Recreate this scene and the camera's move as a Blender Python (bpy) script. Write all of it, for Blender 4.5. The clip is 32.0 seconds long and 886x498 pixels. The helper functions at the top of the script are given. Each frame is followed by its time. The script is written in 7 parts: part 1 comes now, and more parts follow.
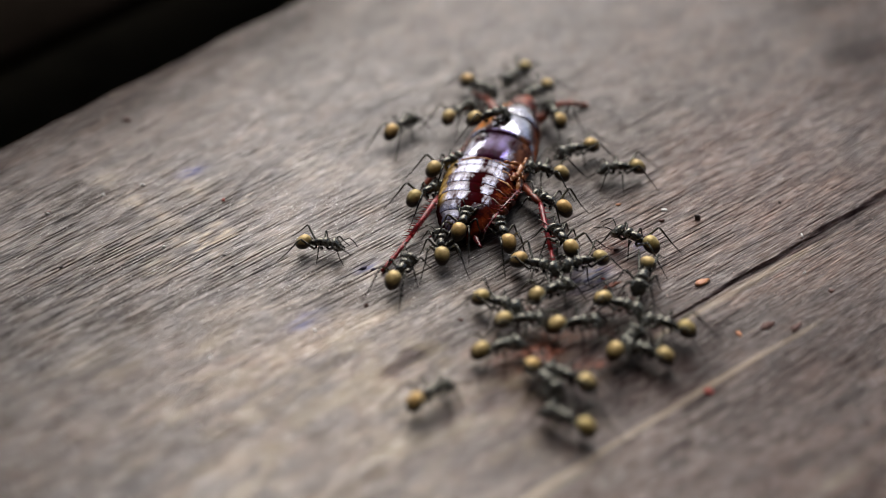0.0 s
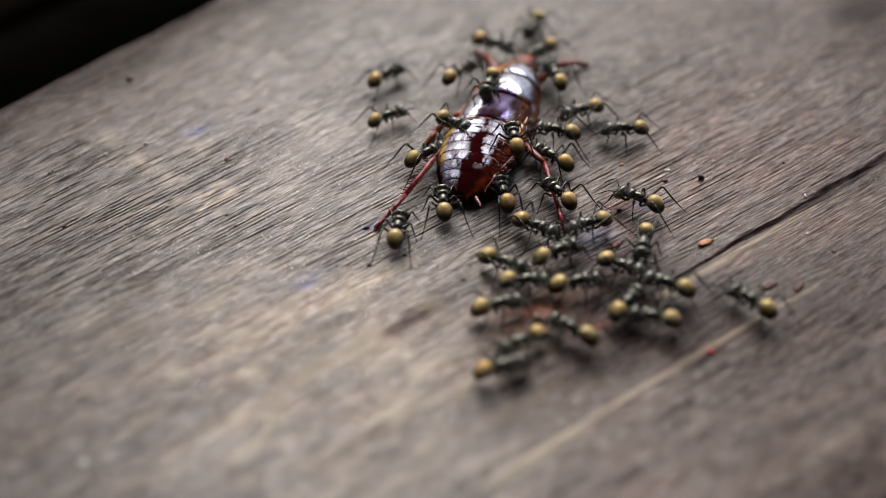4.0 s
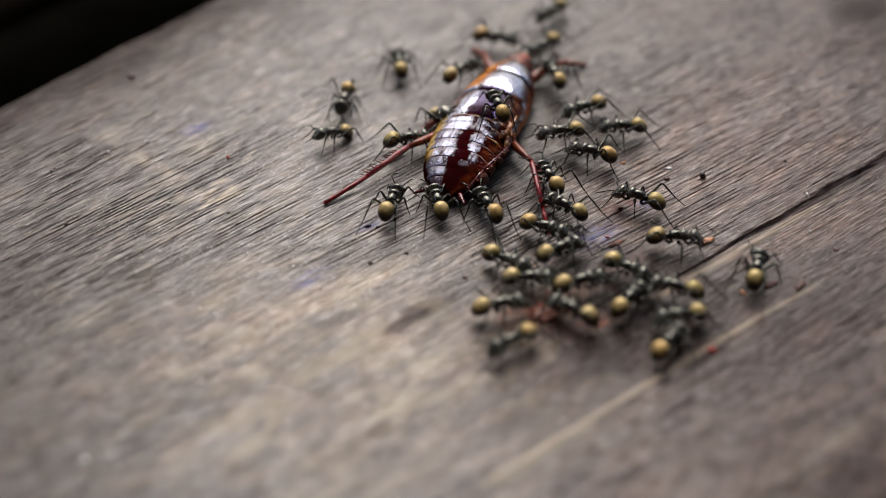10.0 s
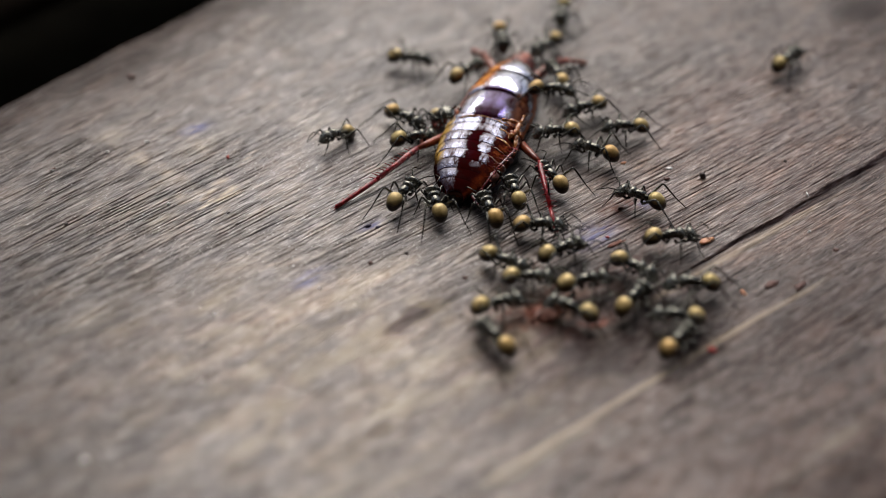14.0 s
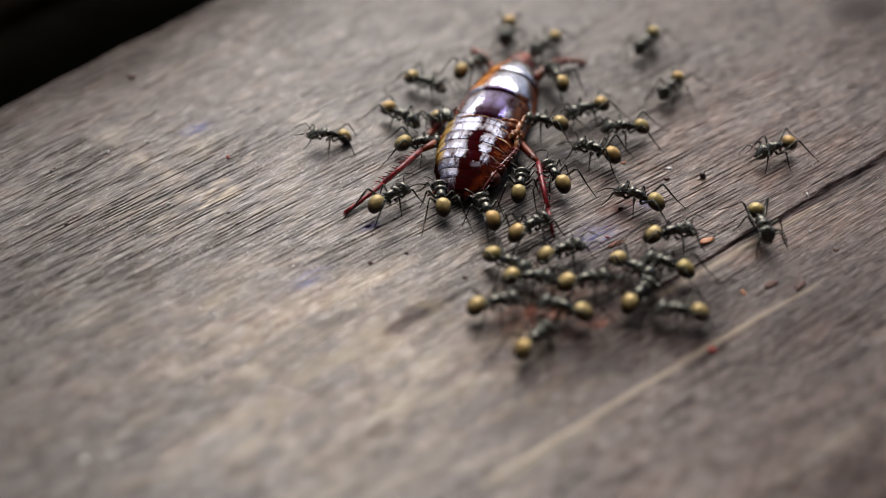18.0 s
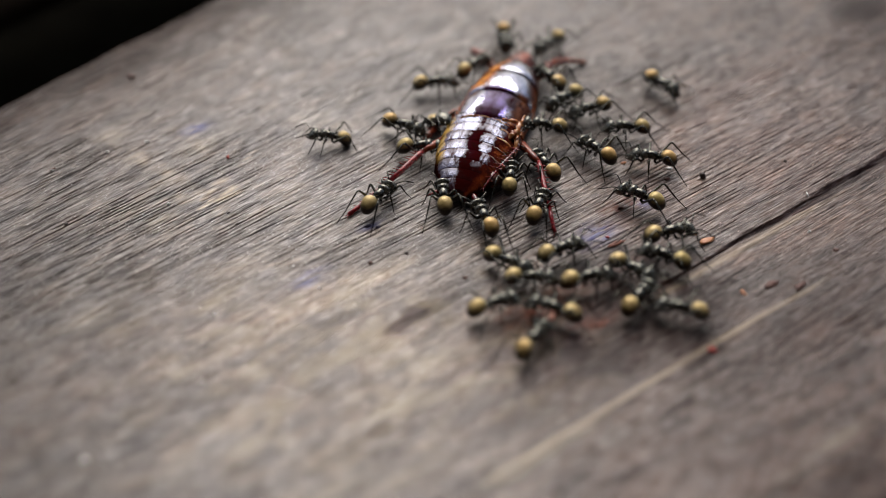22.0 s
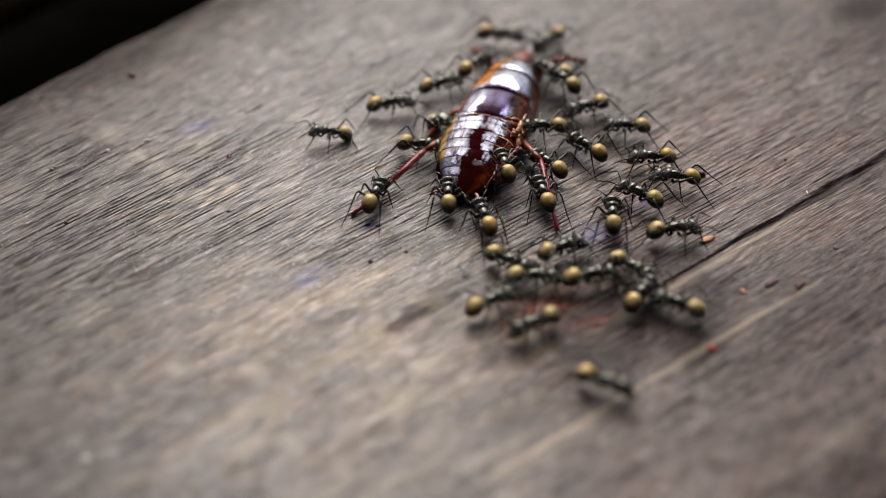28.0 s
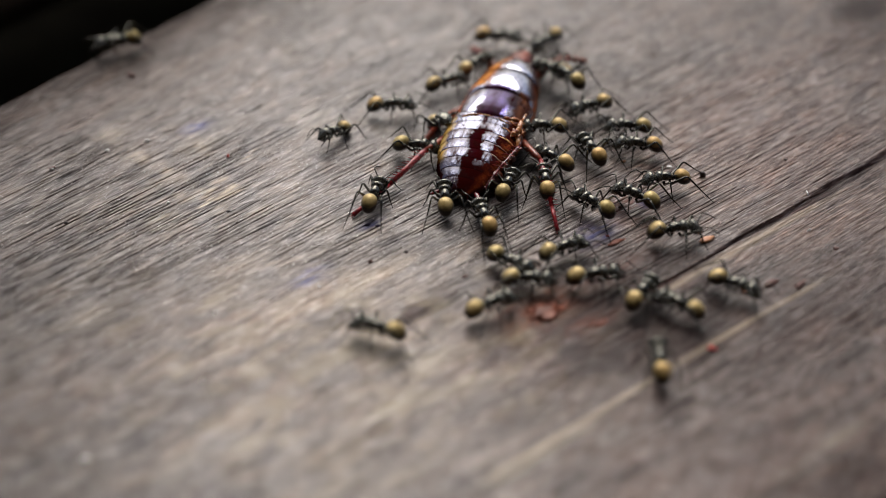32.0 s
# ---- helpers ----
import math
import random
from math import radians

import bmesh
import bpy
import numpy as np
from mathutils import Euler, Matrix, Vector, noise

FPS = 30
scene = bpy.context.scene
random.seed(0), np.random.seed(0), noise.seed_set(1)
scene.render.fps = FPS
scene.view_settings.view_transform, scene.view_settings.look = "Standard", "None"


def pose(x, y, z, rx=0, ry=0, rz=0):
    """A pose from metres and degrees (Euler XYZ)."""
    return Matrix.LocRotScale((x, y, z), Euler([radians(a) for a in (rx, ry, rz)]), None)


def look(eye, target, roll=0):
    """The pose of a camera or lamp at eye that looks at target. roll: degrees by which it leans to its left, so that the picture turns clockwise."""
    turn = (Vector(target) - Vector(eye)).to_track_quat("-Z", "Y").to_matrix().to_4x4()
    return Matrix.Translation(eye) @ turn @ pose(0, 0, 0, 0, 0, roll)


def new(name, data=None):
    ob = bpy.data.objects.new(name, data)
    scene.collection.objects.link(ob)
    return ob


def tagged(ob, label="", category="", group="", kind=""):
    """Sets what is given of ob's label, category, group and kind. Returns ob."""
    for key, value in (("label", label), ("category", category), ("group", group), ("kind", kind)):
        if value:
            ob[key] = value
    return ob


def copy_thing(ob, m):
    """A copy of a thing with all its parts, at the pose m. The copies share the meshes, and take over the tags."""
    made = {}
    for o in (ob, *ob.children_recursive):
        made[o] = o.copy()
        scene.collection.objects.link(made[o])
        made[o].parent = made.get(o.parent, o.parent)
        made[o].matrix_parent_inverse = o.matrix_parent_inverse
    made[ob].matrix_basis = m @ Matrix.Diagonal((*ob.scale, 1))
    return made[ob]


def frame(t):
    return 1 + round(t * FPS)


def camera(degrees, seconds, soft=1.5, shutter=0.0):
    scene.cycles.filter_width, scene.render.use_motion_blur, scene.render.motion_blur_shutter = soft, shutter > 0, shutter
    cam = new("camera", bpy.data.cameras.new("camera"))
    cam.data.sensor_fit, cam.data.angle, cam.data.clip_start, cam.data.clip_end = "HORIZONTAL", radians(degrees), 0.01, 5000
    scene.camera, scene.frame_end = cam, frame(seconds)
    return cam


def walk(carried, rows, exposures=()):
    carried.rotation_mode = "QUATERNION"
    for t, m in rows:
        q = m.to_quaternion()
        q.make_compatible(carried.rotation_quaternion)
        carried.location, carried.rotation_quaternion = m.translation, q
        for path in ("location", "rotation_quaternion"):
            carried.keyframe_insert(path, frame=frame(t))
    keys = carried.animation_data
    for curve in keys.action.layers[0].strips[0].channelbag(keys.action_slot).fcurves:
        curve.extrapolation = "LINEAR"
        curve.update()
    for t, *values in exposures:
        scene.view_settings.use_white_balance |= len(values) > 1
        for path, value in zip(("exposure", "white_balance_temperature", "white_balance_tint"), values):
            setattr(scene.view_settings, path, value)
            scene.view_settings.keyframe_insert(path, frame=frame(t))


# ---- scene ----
MM = 0.001

# ---- camera: a hand-held start that settles, then stands still ----
cam = camera(36, 32.0, soft=0.7)
cam.data.dof.use_dof = True
cam.data.dof.focus_distance = 0.2085
cam.data.dof.aperture_fstop = 6.7
EYE = (0.0, -0.1532, 0.1286)
AIMS = ((0, 0.69, 9.97), (0.5, 0.56, 9.21), (1, 0.38, 8.25), (1.5, 0.09, 7.56), (2, 0.00, 6.20), (2.5, -0.21, 5.40), (3, 0.08, 4.19), (3.5, 0.33, 1.69), (4.2, 0.17, 0.26), (5.5, 0.00, -0.13), (6, 0.00, 0.00), (25.5, 0.00, 0.00), (27.5, 0.00, -0.32), (32, 0.00, -0.32))
walk(cam, [(t, look(EYE, (x * MM, y * MM, 0.0))) for t, x, y in AIMS],
     exposures=((0.0, -0.46), (32.0, -0.46)))

# ---- daylight: bright overcast, the brightest part of the sky behind the subject ----
world = bpy.data.worlds.new("sky")
scene.world = world
world.use_nodes = True
wt = world.node_tree
sky = wt.nodes.new("ShaderNodeTexSky")
sky.sky_type = "NISHITA"
sky.sun_disc = False
sky.sun_elevation, sky.sun_rotation = radians(45), radians(-5)
sky.air_density, sky.dust_density, sky.ozone_density = 1.0, 4.0, 1.0
wt.links.new(sky.outputs[0], wt.nodes["Background"].inputs["Color"])
wt.nodes["Background"].inputs["Strength"].default_value = 0.15
sun_data = bpy.data.lights.new("sun", "SUN")
sun_data.energy, sun_data.angle, sun_data.color = 3.9, radians(50), (0.99, 0.945, 0.908)
sun = new("sun", sun_data)
sun.matrix_world = look((-0.06, 0.66, 0.75), (0, 0, 0))


# ---- materials ----
def material(name, rough=0.5, metal=0.0, coat=0.0, spec=0.5, sheen=0.0):
    m = bpy.data.materials.new(name)
    m.use_nodes = True
    nt = m.node_tree
    b = nt.nodes["Principled BSDF"]
    b.inputs["Roughness"].default_value = rough
    b.inputs["Metallic"].default_value = metal
    b.inputs["Coat Weight"].default_value = coat
    b.inputs["Coat Roughness"].default_value = 0.08
    b.inputs["Specular IOR Level"].default_value = spec
    b.inputs["Sheen Weight"].default_value = sheen
    return m, nt, b


def coords(nt, scale, kind="Object"):
    tc = nt.nodes.new("ShaderNodeTexCoord")
    mp = nt.nodes.new("ShaderNodeMapping")
    mp.inputs["Scale"].default_value = scale
    nt.links.new(tc.outputs[kind], mp.inputs["Vector"])
    return mp.outputs[0]


def noise_tex(nt, vec, scale=1.0, detail=4.0, rough=0.55, distort=0.0):
    n = nt.nodes.new("ShaderNodeTexNoise")
    n.inputs["Scale"].default_value = scale
    n.inputs["Detail"].default_value = detail
    n.inputs["Roughness"].default_value = rough
    n.inputs["Distortion"].default_value = distort
    nt.links.new(vec, n.inputs["Vector"])
    return n.outputs["Fac"]


def ramp(nt, fac, stops, mode="LINEAR"):
    r = nt.nodes.new("ShaderNodeValToRGB")
    r.color_ramp.interpolation = mode
    el = r.color_ramp.elements
    while len(el) < len(stops):
        el.new(0.5)
    for e, (p, c) in zip(el, stops):
        e.position, e.color = p, (*c, 1) if len(c) == 3 else c
    nt.links.new(fac, r.inputs[0])
    return r.outputs[0]


def mix(nt, fac, a, b, how="MIX"):
    m = nt.nodes.new("ShaderNodeMix")
    m.data_type, m.blend_type = "RGBA", how
    for sock, v in ((m.inputs[0], fac), (m.inputs[6], a), (m.inputs[7], b)):
        if isinstance(v, (int, float)):
            sock.default_value = v
        elif isinstance(v, tuple):
            sock.default_value = (*v, 1)
        else:
            nt.links.new(v, sock)
    return m.outputs[2]


def math_node(nt, op, a, b=0.0):
    m = nt.nodes.new("ShaderNodeMath")
    m.operation = op
    for sock, v in ((m.inputs[0], a), (m.inputs[1], b)):
        if isinstance(v, (int, float)):
            sock.default_value = v
        else:
            nt.links.new(v, sock)
    return m.outputs[0]


def bump(nt, b, height, strength=0.5, distance=0.0002, into=None):
    n = nt.nodes.new("ShaderNodeBump")
    n.inputs["Strength"].default_value = strength
    n.inputs["Distance"].default_value = distance
    nt.links.new(height, n.inputs["Height"])
    if into:
        nt.links.new(into, n.inputs["Normal"])
    nt.links.new(n.outputs[0], b.inputs["Normal"])
    return n.outputs[0]


def wood_material():
    """Weathered grey-brown board; the grain runs along the object's x axis."""
    m, nt, b = material("weathered_wood", 0.45, spec=0.62)
    fine = noise_tex(nt, coords(nt, (120, 3000, 1), "UV"), 1, 3, 0.6)
    mid = noise_tex(nt, coords(nt, (80, 800, 1), "UV"), 1, 4, 0.6, 0.3)
    broad = noise_tex(nt, coords(nt, (62, 200, 1), "UV"), 1, 4, 0.6, 0.8)
    patch = noise_tex(nt, coords(nt, (26, 60, 1), "UV"), 1, 3, 0.55, 0.5)
    speck = noise_tex(nt, coords(nt, (800, 1000, 1), "UV"), 1, 2, 0.5)
    salt = noise_tex(nt, coords(nt, (380, 4600, 1), "UV"), 1, 2, 0.6)
    c = ramp(nt, broad, [(0.34, (0.068, 0.0555, 0.0505)), (0.50, (0.0985, 0.081, 0.071)), (0.66, (0.176, 0.147, 0.121))])
    c = mix(nt, ramp(nt, patch, [(0.40, (0, 0, 0)), (0.64, (0.75, 0.75, 0.75))]), c, (0.118, 0.103, 0.100), "MIX")
    c = mix(nt, 0.40, c, ramp(nt, mid, [(0.32, (0.52, 0.50, 0.49)), (0.56, (1, 1, 1)), (0.75, (1.22, 1.18, 1.12))]), "MULTIPLY")
    zone = ramp(nt, noise_tex(nt, coords(nt, (40, 90, 1), "UV"), 1, 2), [(0.35, (0.35, 0.35, 0.35)), (0.6, (1, 1, 1))])
    c = mix(nt, zone, c, mix(nt, 1.0, c, ramp(nt, fine, [(0.34, (0.35, 0.34, 0.33)), (0.45, (0.85, 0.85, 0.85)), (0.55, (1.05, 1.05, 1.05)), (0.68, (1.9, 1.86, 1.78))]), "MULTIPLY"))
    c = mix(nt, ramp(nt, speck, [(0.70, (0, 0, 0)), (0.76, (0.6, 0.6, 0.6))]), c, (0.06, 0.045, 0.04))
    c = mix(nt, math_node(nt, "MULTIPLY", zone, 0.42), c, ramp(nt, salt, [(0.36, (0.35, 0.34, 0.34)), (0.5, (1, 1, 1)), (0.64, (2.2, 2.16, 2.12))]), "MULTIPLY")
    # dusty mottling, and white dust grains with their sparkle put into the colour
    mottle = noise_tex(nt, coords(nt, (75, 230, 1), "UV"), 1, 4, 0.6, 0.6)
    c = mix(nt, 1.0, c, ramp(nt, mottle, [(0.34, (0.76, 0.74, 0.75)), (0.50, (1.0, 1.0, 1.0)), (0.64, (1.28, 1.25, 1.21))]), "MULTIPLY")
    tint = noise_tex(nt, coords(nt, (230, 260, 1), "UV"), 1, 2, 0.5)
    c = mix(nt, 0.5, c, ramp(nt, tint, [(0.38, (0.90, 0.95, 1.12)), (0.50, (1, 1, 1)), (0.62, (1.10, 0.98, 0.90))]), "MULTIPLY")
    cast = noise_tex(nt, coords(nt, (28, 58, 1), "UV"), 1, 3, 0.55, 0.4)
    c = mix(nt, 0.7, c, ramp(nt, cast, [(0.36, (0.92, 0.97, 1.09)), (0.50, (1, 1, 1)), (0.64, (1.09, 0.98, 0.91))]), "MULTIPLY")
    grit = noise_tex(nt, coords(nt, (2300, 5200, 1), "UV"), 1, 1, 0.4)
    c = mix(nt, ramp(nt, grit, [(0.675, (0, 0, 0)), (0.735, (0.88, 0.88, 0.88))]), c, (0.66, 0.64, 0.62))
    # dark wet stain, painted swarm shade at the feeding place, purple-brown run beside it
    at = nt.nodes.new("ShaderNodeAttribute")
    at.attribute_name = "stain_shade"
    edge = math_node(nt, "ADD", at.outputs["Fac"], math_node(nt, "MULTIPLY", math_node(nt, "SUBTRACT", mid, 0.5), 0.8))
    st = ramp(nt, edge, [(0.30, (0, 0, 0)), (0.75, (1, 1, 1))])
    c = mix(nt, st, c, mix(nt, 0.85, c, (0.26, 0.15, 0.16), "MULTIPLY"))
    rust = nt.nodes.new("ShaderNodeAttribute")
    rust.attribute_name = "rust"
    blood = math_node(nt, "MULTIPLY", rust.outputs["Fac"], ramp(nt, speck, [(0.30, (0.25, 0.25, 0.25)), (0.6, (1, 1, 1))]))
    c = mix(nt, blood, c, (0.24, 0.075, 0.035))
    pale = nt.nodes.new("ShaderNodeAttribute")
    pale.attribute_name = "pale"
    # brown wood on the right; its corner terms paint in lens falloff
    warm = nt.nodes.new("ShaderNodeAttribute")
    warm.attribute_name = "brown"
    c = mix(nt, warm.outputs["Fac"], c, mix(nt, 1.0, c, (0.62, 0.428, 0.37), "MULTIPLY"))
    # darker board tone, with lens falloff put into the colour
    tone_falloff = nt.nodes.new("ShaderNodeAttribute")
    tone_falloff.attribute_name = "tone_falloff"
    c = mix(nt, tone_falloff.outputs["Fac"], c, mix(nt, 1.0, c, (0.44, 0.435, 0.42), "MULTIPLY"))
    worn = nt.nodes.new("ShaderNodeAttribute")
    worn.attribute_name = "worn"
    c = mix(nt, worn.outputs["Fac"], c, mix(nt, 1.0, c, (1.75, 1.62, 1.42), "MULTIPLY"))
    cream = noise_tex(nt, coords(nt, (140, 270, 1), "UV"), 1, 3, 0.5, 0.4)
    cream = math_node(nt, "MULTIPLY", ramp(nt, cream, [(0.46, (0, 0, 0)), (0.70, (0.7, 0.7, 0.7))]), math_node(nt, "MINIMUM", math_node(nt, "MULTIPLY", worn.outputs["Fac"], 1.6), 1.0))
    c = mix(nt, cream, c, (0.31, 0.25, 0.165))
    rub = nt.nodes.new("ShaderNodeAttribute")
    rub.attribute_name = "buff"
    c = mix(nt, rub.outputs["Fac"], c, (0.40, 0.34, 0.255))
    c = mix(nt, pale.outputs["Fac"], c, (0.46, 0.365, 0.26))
    dust_lighten = nt.nodes.new("ShaderNodeAttribute")
    dust_lighten.attribute_name = "dust_lighten"
    c = mix(nt, dust_lighten.outputs["Fac"], c, mix(nt, 1.0, c, (1.61, 1.635, 1.66), "MULTIPLY"))
    ink = nt.nodes.new("ShaderNodeAttribute")
    ink.attribute_name = "violet"
    c = mix(nt, ink.outputs["Fac"], c, (0.055, 0.055, 0.19))
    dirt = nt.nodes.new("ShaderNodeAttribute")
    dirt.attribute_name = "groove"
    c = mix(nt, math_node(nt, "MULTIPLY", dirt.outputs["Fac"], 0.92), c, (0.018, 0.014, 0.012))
    nt.links.new(c, b.inputs["Base Color"])
    rg = ramp(nt, broad, [(0.3, (0.44, 0.44, 0.44)), (0.7, (0.30, 0.30, 0.30))])
    rg = mix(nt, st, rg, (0.40, 0.40, 0.40))
    nt.links.new(rg, b.inputs["Roughness"])
    shine = math_node(nt, "MULTIPLY", ramp(nt, salt, [(0.36, (0.34, 0.34, 0.34)), (0.5, (0.58, 0.58, 0.58)), (0.64, (1.58, 1.58, 1.58))]), ramp(nt, fine, [(0.36, (0.40, 0.40, 0.40)), (0.5, (0.88, 0.88, 0.88)), (0.66, (1.3, 1.3, 1.3))]))
    shine = math_node(nt, "MULTIPLY", shine, math_node(nt, "SUBTRACT", 1.0, math_node(nt, "MULTIPLY", dirt.outputs["Fac"], 0.85)))
    shine = math_node(nt, "MULTIPLY", shine, math_node(nt, "SUBTRACT", 1.15, math_node(nt, "MULTIPLY", warm.outputs["Fac"], 0.2)))
    shine = math_node(nt, "MULTIPLY", shine, math_node(nt, "SUBTRACT", 1.0, math_node(nt, "MULTIPLY", st, 0.52)))
    shine = math_node(nt, "MULTIPLY", shine, math_node(nt, "SUBTRACT", 1.0, math_node(nt, "MULTIPLY", tone_falloff.outputs["Fac"], 0.8)))
    nt.links.new(shine, b.inputs["Specular IOR Level"])
    h = math_node(nt, "ADD", math_node(nt, "MULTIPLY", fine, 0.55), math_node(nt, "MULTIPLY", mid, 0.08))
    first = bump(nt, b, h, 0.9, 0.0006)
    bump(nt, b, noise_tex(nt, coords(nt, (900, 3600, 1), "UV"), 1, 3, 0.65), 0.4, 0.00015, first)
    return m


def gaster_material():
    m, nt, b = material("golden_down", 0.37, metal=0.2, spec=0.5, sheen=0.05)
    b.inputs["Sheen Roughness"].default_value = 0.4
    b.inputs["Sheen Tint"].default_value = (1.0, 0.8, 0.45, 1)
    n = noise_tex(nt, coords(nt, (3500, 9000, 9000)), 1, 3, 0.6)
    n2 = noise_tex(nt, coords(nt, (600, 600, 600)), 1, 2, 0.5)
    c = ramp(nt, n2, [(0.3, (0.45, 0.335, 0.122)), (0.7, (0.72, 0.555, 0.26))])
    c = mix(nt, 0.5, c, ramp(nt, n, [(0.35, (0.55, 0.5, 0.45)), (0.6, (1.1, 1.1, 1.1))]), "MULTIPLY")
    info = nt.nodes.new("ShaderNodeObjectInfo")
    c = mix(nt, 0.85, c, ramp(nt, info.outputs["Random"], [(0.0, (0.80, 0.84, 0.66)), (0.35, (1, 1, 1)), (0.75, (1.03, 0.99, 0.93)), (1.0, (1.14, 0.92, 0.74))]), "MULTIPLY")
    # the down thins out on the flanks; dark skin shows below and at ring joints
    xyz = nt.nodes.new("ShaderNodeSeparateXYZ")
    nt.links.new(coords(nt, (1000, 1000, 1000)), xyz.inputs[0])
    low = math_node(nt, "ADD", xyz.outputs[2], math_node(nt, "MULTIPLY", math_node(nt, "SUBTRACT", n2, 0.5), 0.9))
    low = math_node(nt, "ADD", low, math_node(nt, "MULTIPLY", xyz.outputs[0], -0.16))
    # the dark reaches well up the sides, painting in shade on the lower half
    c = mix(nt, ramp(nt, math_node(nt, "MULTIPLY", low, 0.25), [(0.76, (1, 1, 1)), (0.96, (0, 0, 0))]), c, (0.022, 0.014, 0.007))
    rings = math_node(nt, "ADD", math_node(nt, "MULTIPLY", xyz.outputs[0], -0.158), math_node(nt, "ADD", math_node(nt, "MULTIPLY", xyz.outputs[2], -0.123), 0.41))
    c = mix(nt, ramp(nt, rings, [(0.700, (0, 0, 0)), (0.712, (0.7, 0.7, 0.7)), (0.724, (0, 0, 0)), (0.790, (0, 0, 0)), (0.800, (0.7, 0.7, 0.7)), (0.812, (0, 0, 0))]), c, (0.05, 0.03, 0.012))
    nt.links.new(c, b.inputs["Base Color"])
    bump(nt, b, n, 0.5, 0.00008)
    return m


def chitin_material(name, dark, light, rough, spec=0.75, down=0.0):
    m, nt, b = material(name, rough, spec=spec, sheen=down)
    b.inputs["Sheen Roughness"].default_value = 0.45
    b.inputs["Sheen Tint"].default_value = (0.92, 0.95, 0.90, 1)
    b.inputs["Specular Tint"].default_value = (0.96, 0.96, 0.82, 1)
    n = noise_tex(nt, coords(nt, (5000, 5000, 5000)), 1, 3, 0.6)
    nt.links.new(ramp(nt, n, [(0.42, dark), (0.68, light)]), b.inputs["Base Color"])
    bump(nt, b, n, 0.45, 0.00007)
    return m


def tergite_material():
    """Lacquered plates: yellow margin, painted sky-reflection bands with deep maroon between, chewed orange flank."""
    m, nt, b = material("cockroach_plate", 0.2)
    uv = nt.nodes.new("ShaderNodeUVMap")
    sep = nt.nodes.new("ShaderNodeSeparateXYZ")
    nt.links.new(uv.outputs[0], sep.inputs[0])
    place = nt.nodes.new("ShaderNodeSeparateXYZ")
    nt.links.new(coords(nt, (1000, 1000, 1000)), place.inputs[0])
    n = noise_tex(nt, coords(nt, (420, 420, 420)), 1, 4, 0.65, 0.6)
    across = math_node(nt, "ADD", sep.outputs[0], math_node(nt, "MULTIPLY", math_node(nt, "SUBTRACT", n, 0.5), 0.15))
    edge = noise_tex(nt, coords(nt, (1300, 1300, 1300)), 1, 3, 0.6)
    info = nt.nodes.new("ShaderNodeObjectInfo")
    across = math_node(nt, "ADD", across, math_node(nt, "MULTIPLY", math_node(nt, "SUBTRACT", info.outputs["Random"], 0.5), 0.06))
    across = math_node(nt, "ADD", across, math_node(nt, "MULTIPLY", math_node(nt, "SUBTRACT", edge, 0.5), 0.10))
    grey = lambda v: (v, v, v)

    def step(a, z):
        s = nt.nodes.new("ShaderNodeMapRange")
        s.inputs[1].default_value, s.inputs[2].default_value = a, z
        nt.links.new(place.outputs[0], s.inputs[0])
        return s.outputs[0]

    rear, hind, front = step(-12.6, -14.6), step(-3.6, -3.2), step(4.6, 5.4)
    maroon = (0.030, 0.002, 0.003)
    c = ramp(nt, across, [(0.06, (0.36, 0.21, 0.05)), (0.17, (0.44, 0.29, 0.085)), (0.22, (0.06, 0.016, 0.012)), (0.44, (0.030, 0.006, 0.010)), (0.53, maroon), (0.68, (0.030, 0.004, 0.006)), (0.76, (0.05, 0.006, 0.005)), (0.82, (0.07, 0.013, 0.005)), (0.88, (0.02, 0.003, 0.003)), (0.95, (0.06, 0.012, 0.005))])
    fore = ramp(nt, across, [(0.04, (0.24, 0.035, 0.010)), (0.10, (0.42, 0.11, 0.025)), (0.16, (0.10, 0.03, 0.03)), (0.34, (0.045, 0.012, 0.030)), (0.50, (0.030, 0.002, 0.008)), (0.66, (0.022, 0.005, 0.006)), (0.74, (0.14, 0.050, 0.022)), (0.82, (0.05, 0.012, 0.008)), (0.90, (0.16, 0.05, 0.015)), (0.95, (0.45, 0.12, 0.03))])
    c = mix(nt, hind, c, fore)
    c = mix(nt, front, c, ramp(nt, across, [(0.05, (0.20, 0.025, 0.008)), (0.18, (0.56, 0.17, 0.03)), (0.30, (0.58, 0.24, 0.05)), (0.36, (0.30, 0.08, 0.022)), (0.42, (0.05, 0.010, 0.012)), (0.60, (0.03, 0.005, 0.010)), (0.84, (0.04, 0.008, 0.006)), (0.93, (0.26, 0.07, 0.02))]))
    c = mix(nt, rear, c, ramp(nt, across, [(0.1, (0.010, 0.0015, 0.0015)), (0.45, (0.020, 0.0015, 0.0015)), (0.66, (0.018, 0.002, 0.002)), (0.76, (0.075, 0.012, 0.004)), (0.86, (0.016, 0.002, 0.002))]))
    # the eaten flank: raw orange between dark plate edges
    raw = math_node(nt, "MULTIPLY", ramp(nt, across, [(0.72, grey(0)), (0.79, grey(1))]), ramp(nt, sep.outputs[1], [(0.10, grey(0)), (0.30, grey(1)), (0.62, grey(0.85)), (0.85, grey(0.15))]))
    raw = math_node(nt, "MULTIPLY", raw, math_node(nt, "MULTIPLY", math_node(nt, "SUBTRACT", 1.0, hind), math_node(nt, "SUBTRACT", 1.0, math_node(nt, "MULTIPLY", step(-9.0, -14.0), 0.8))))
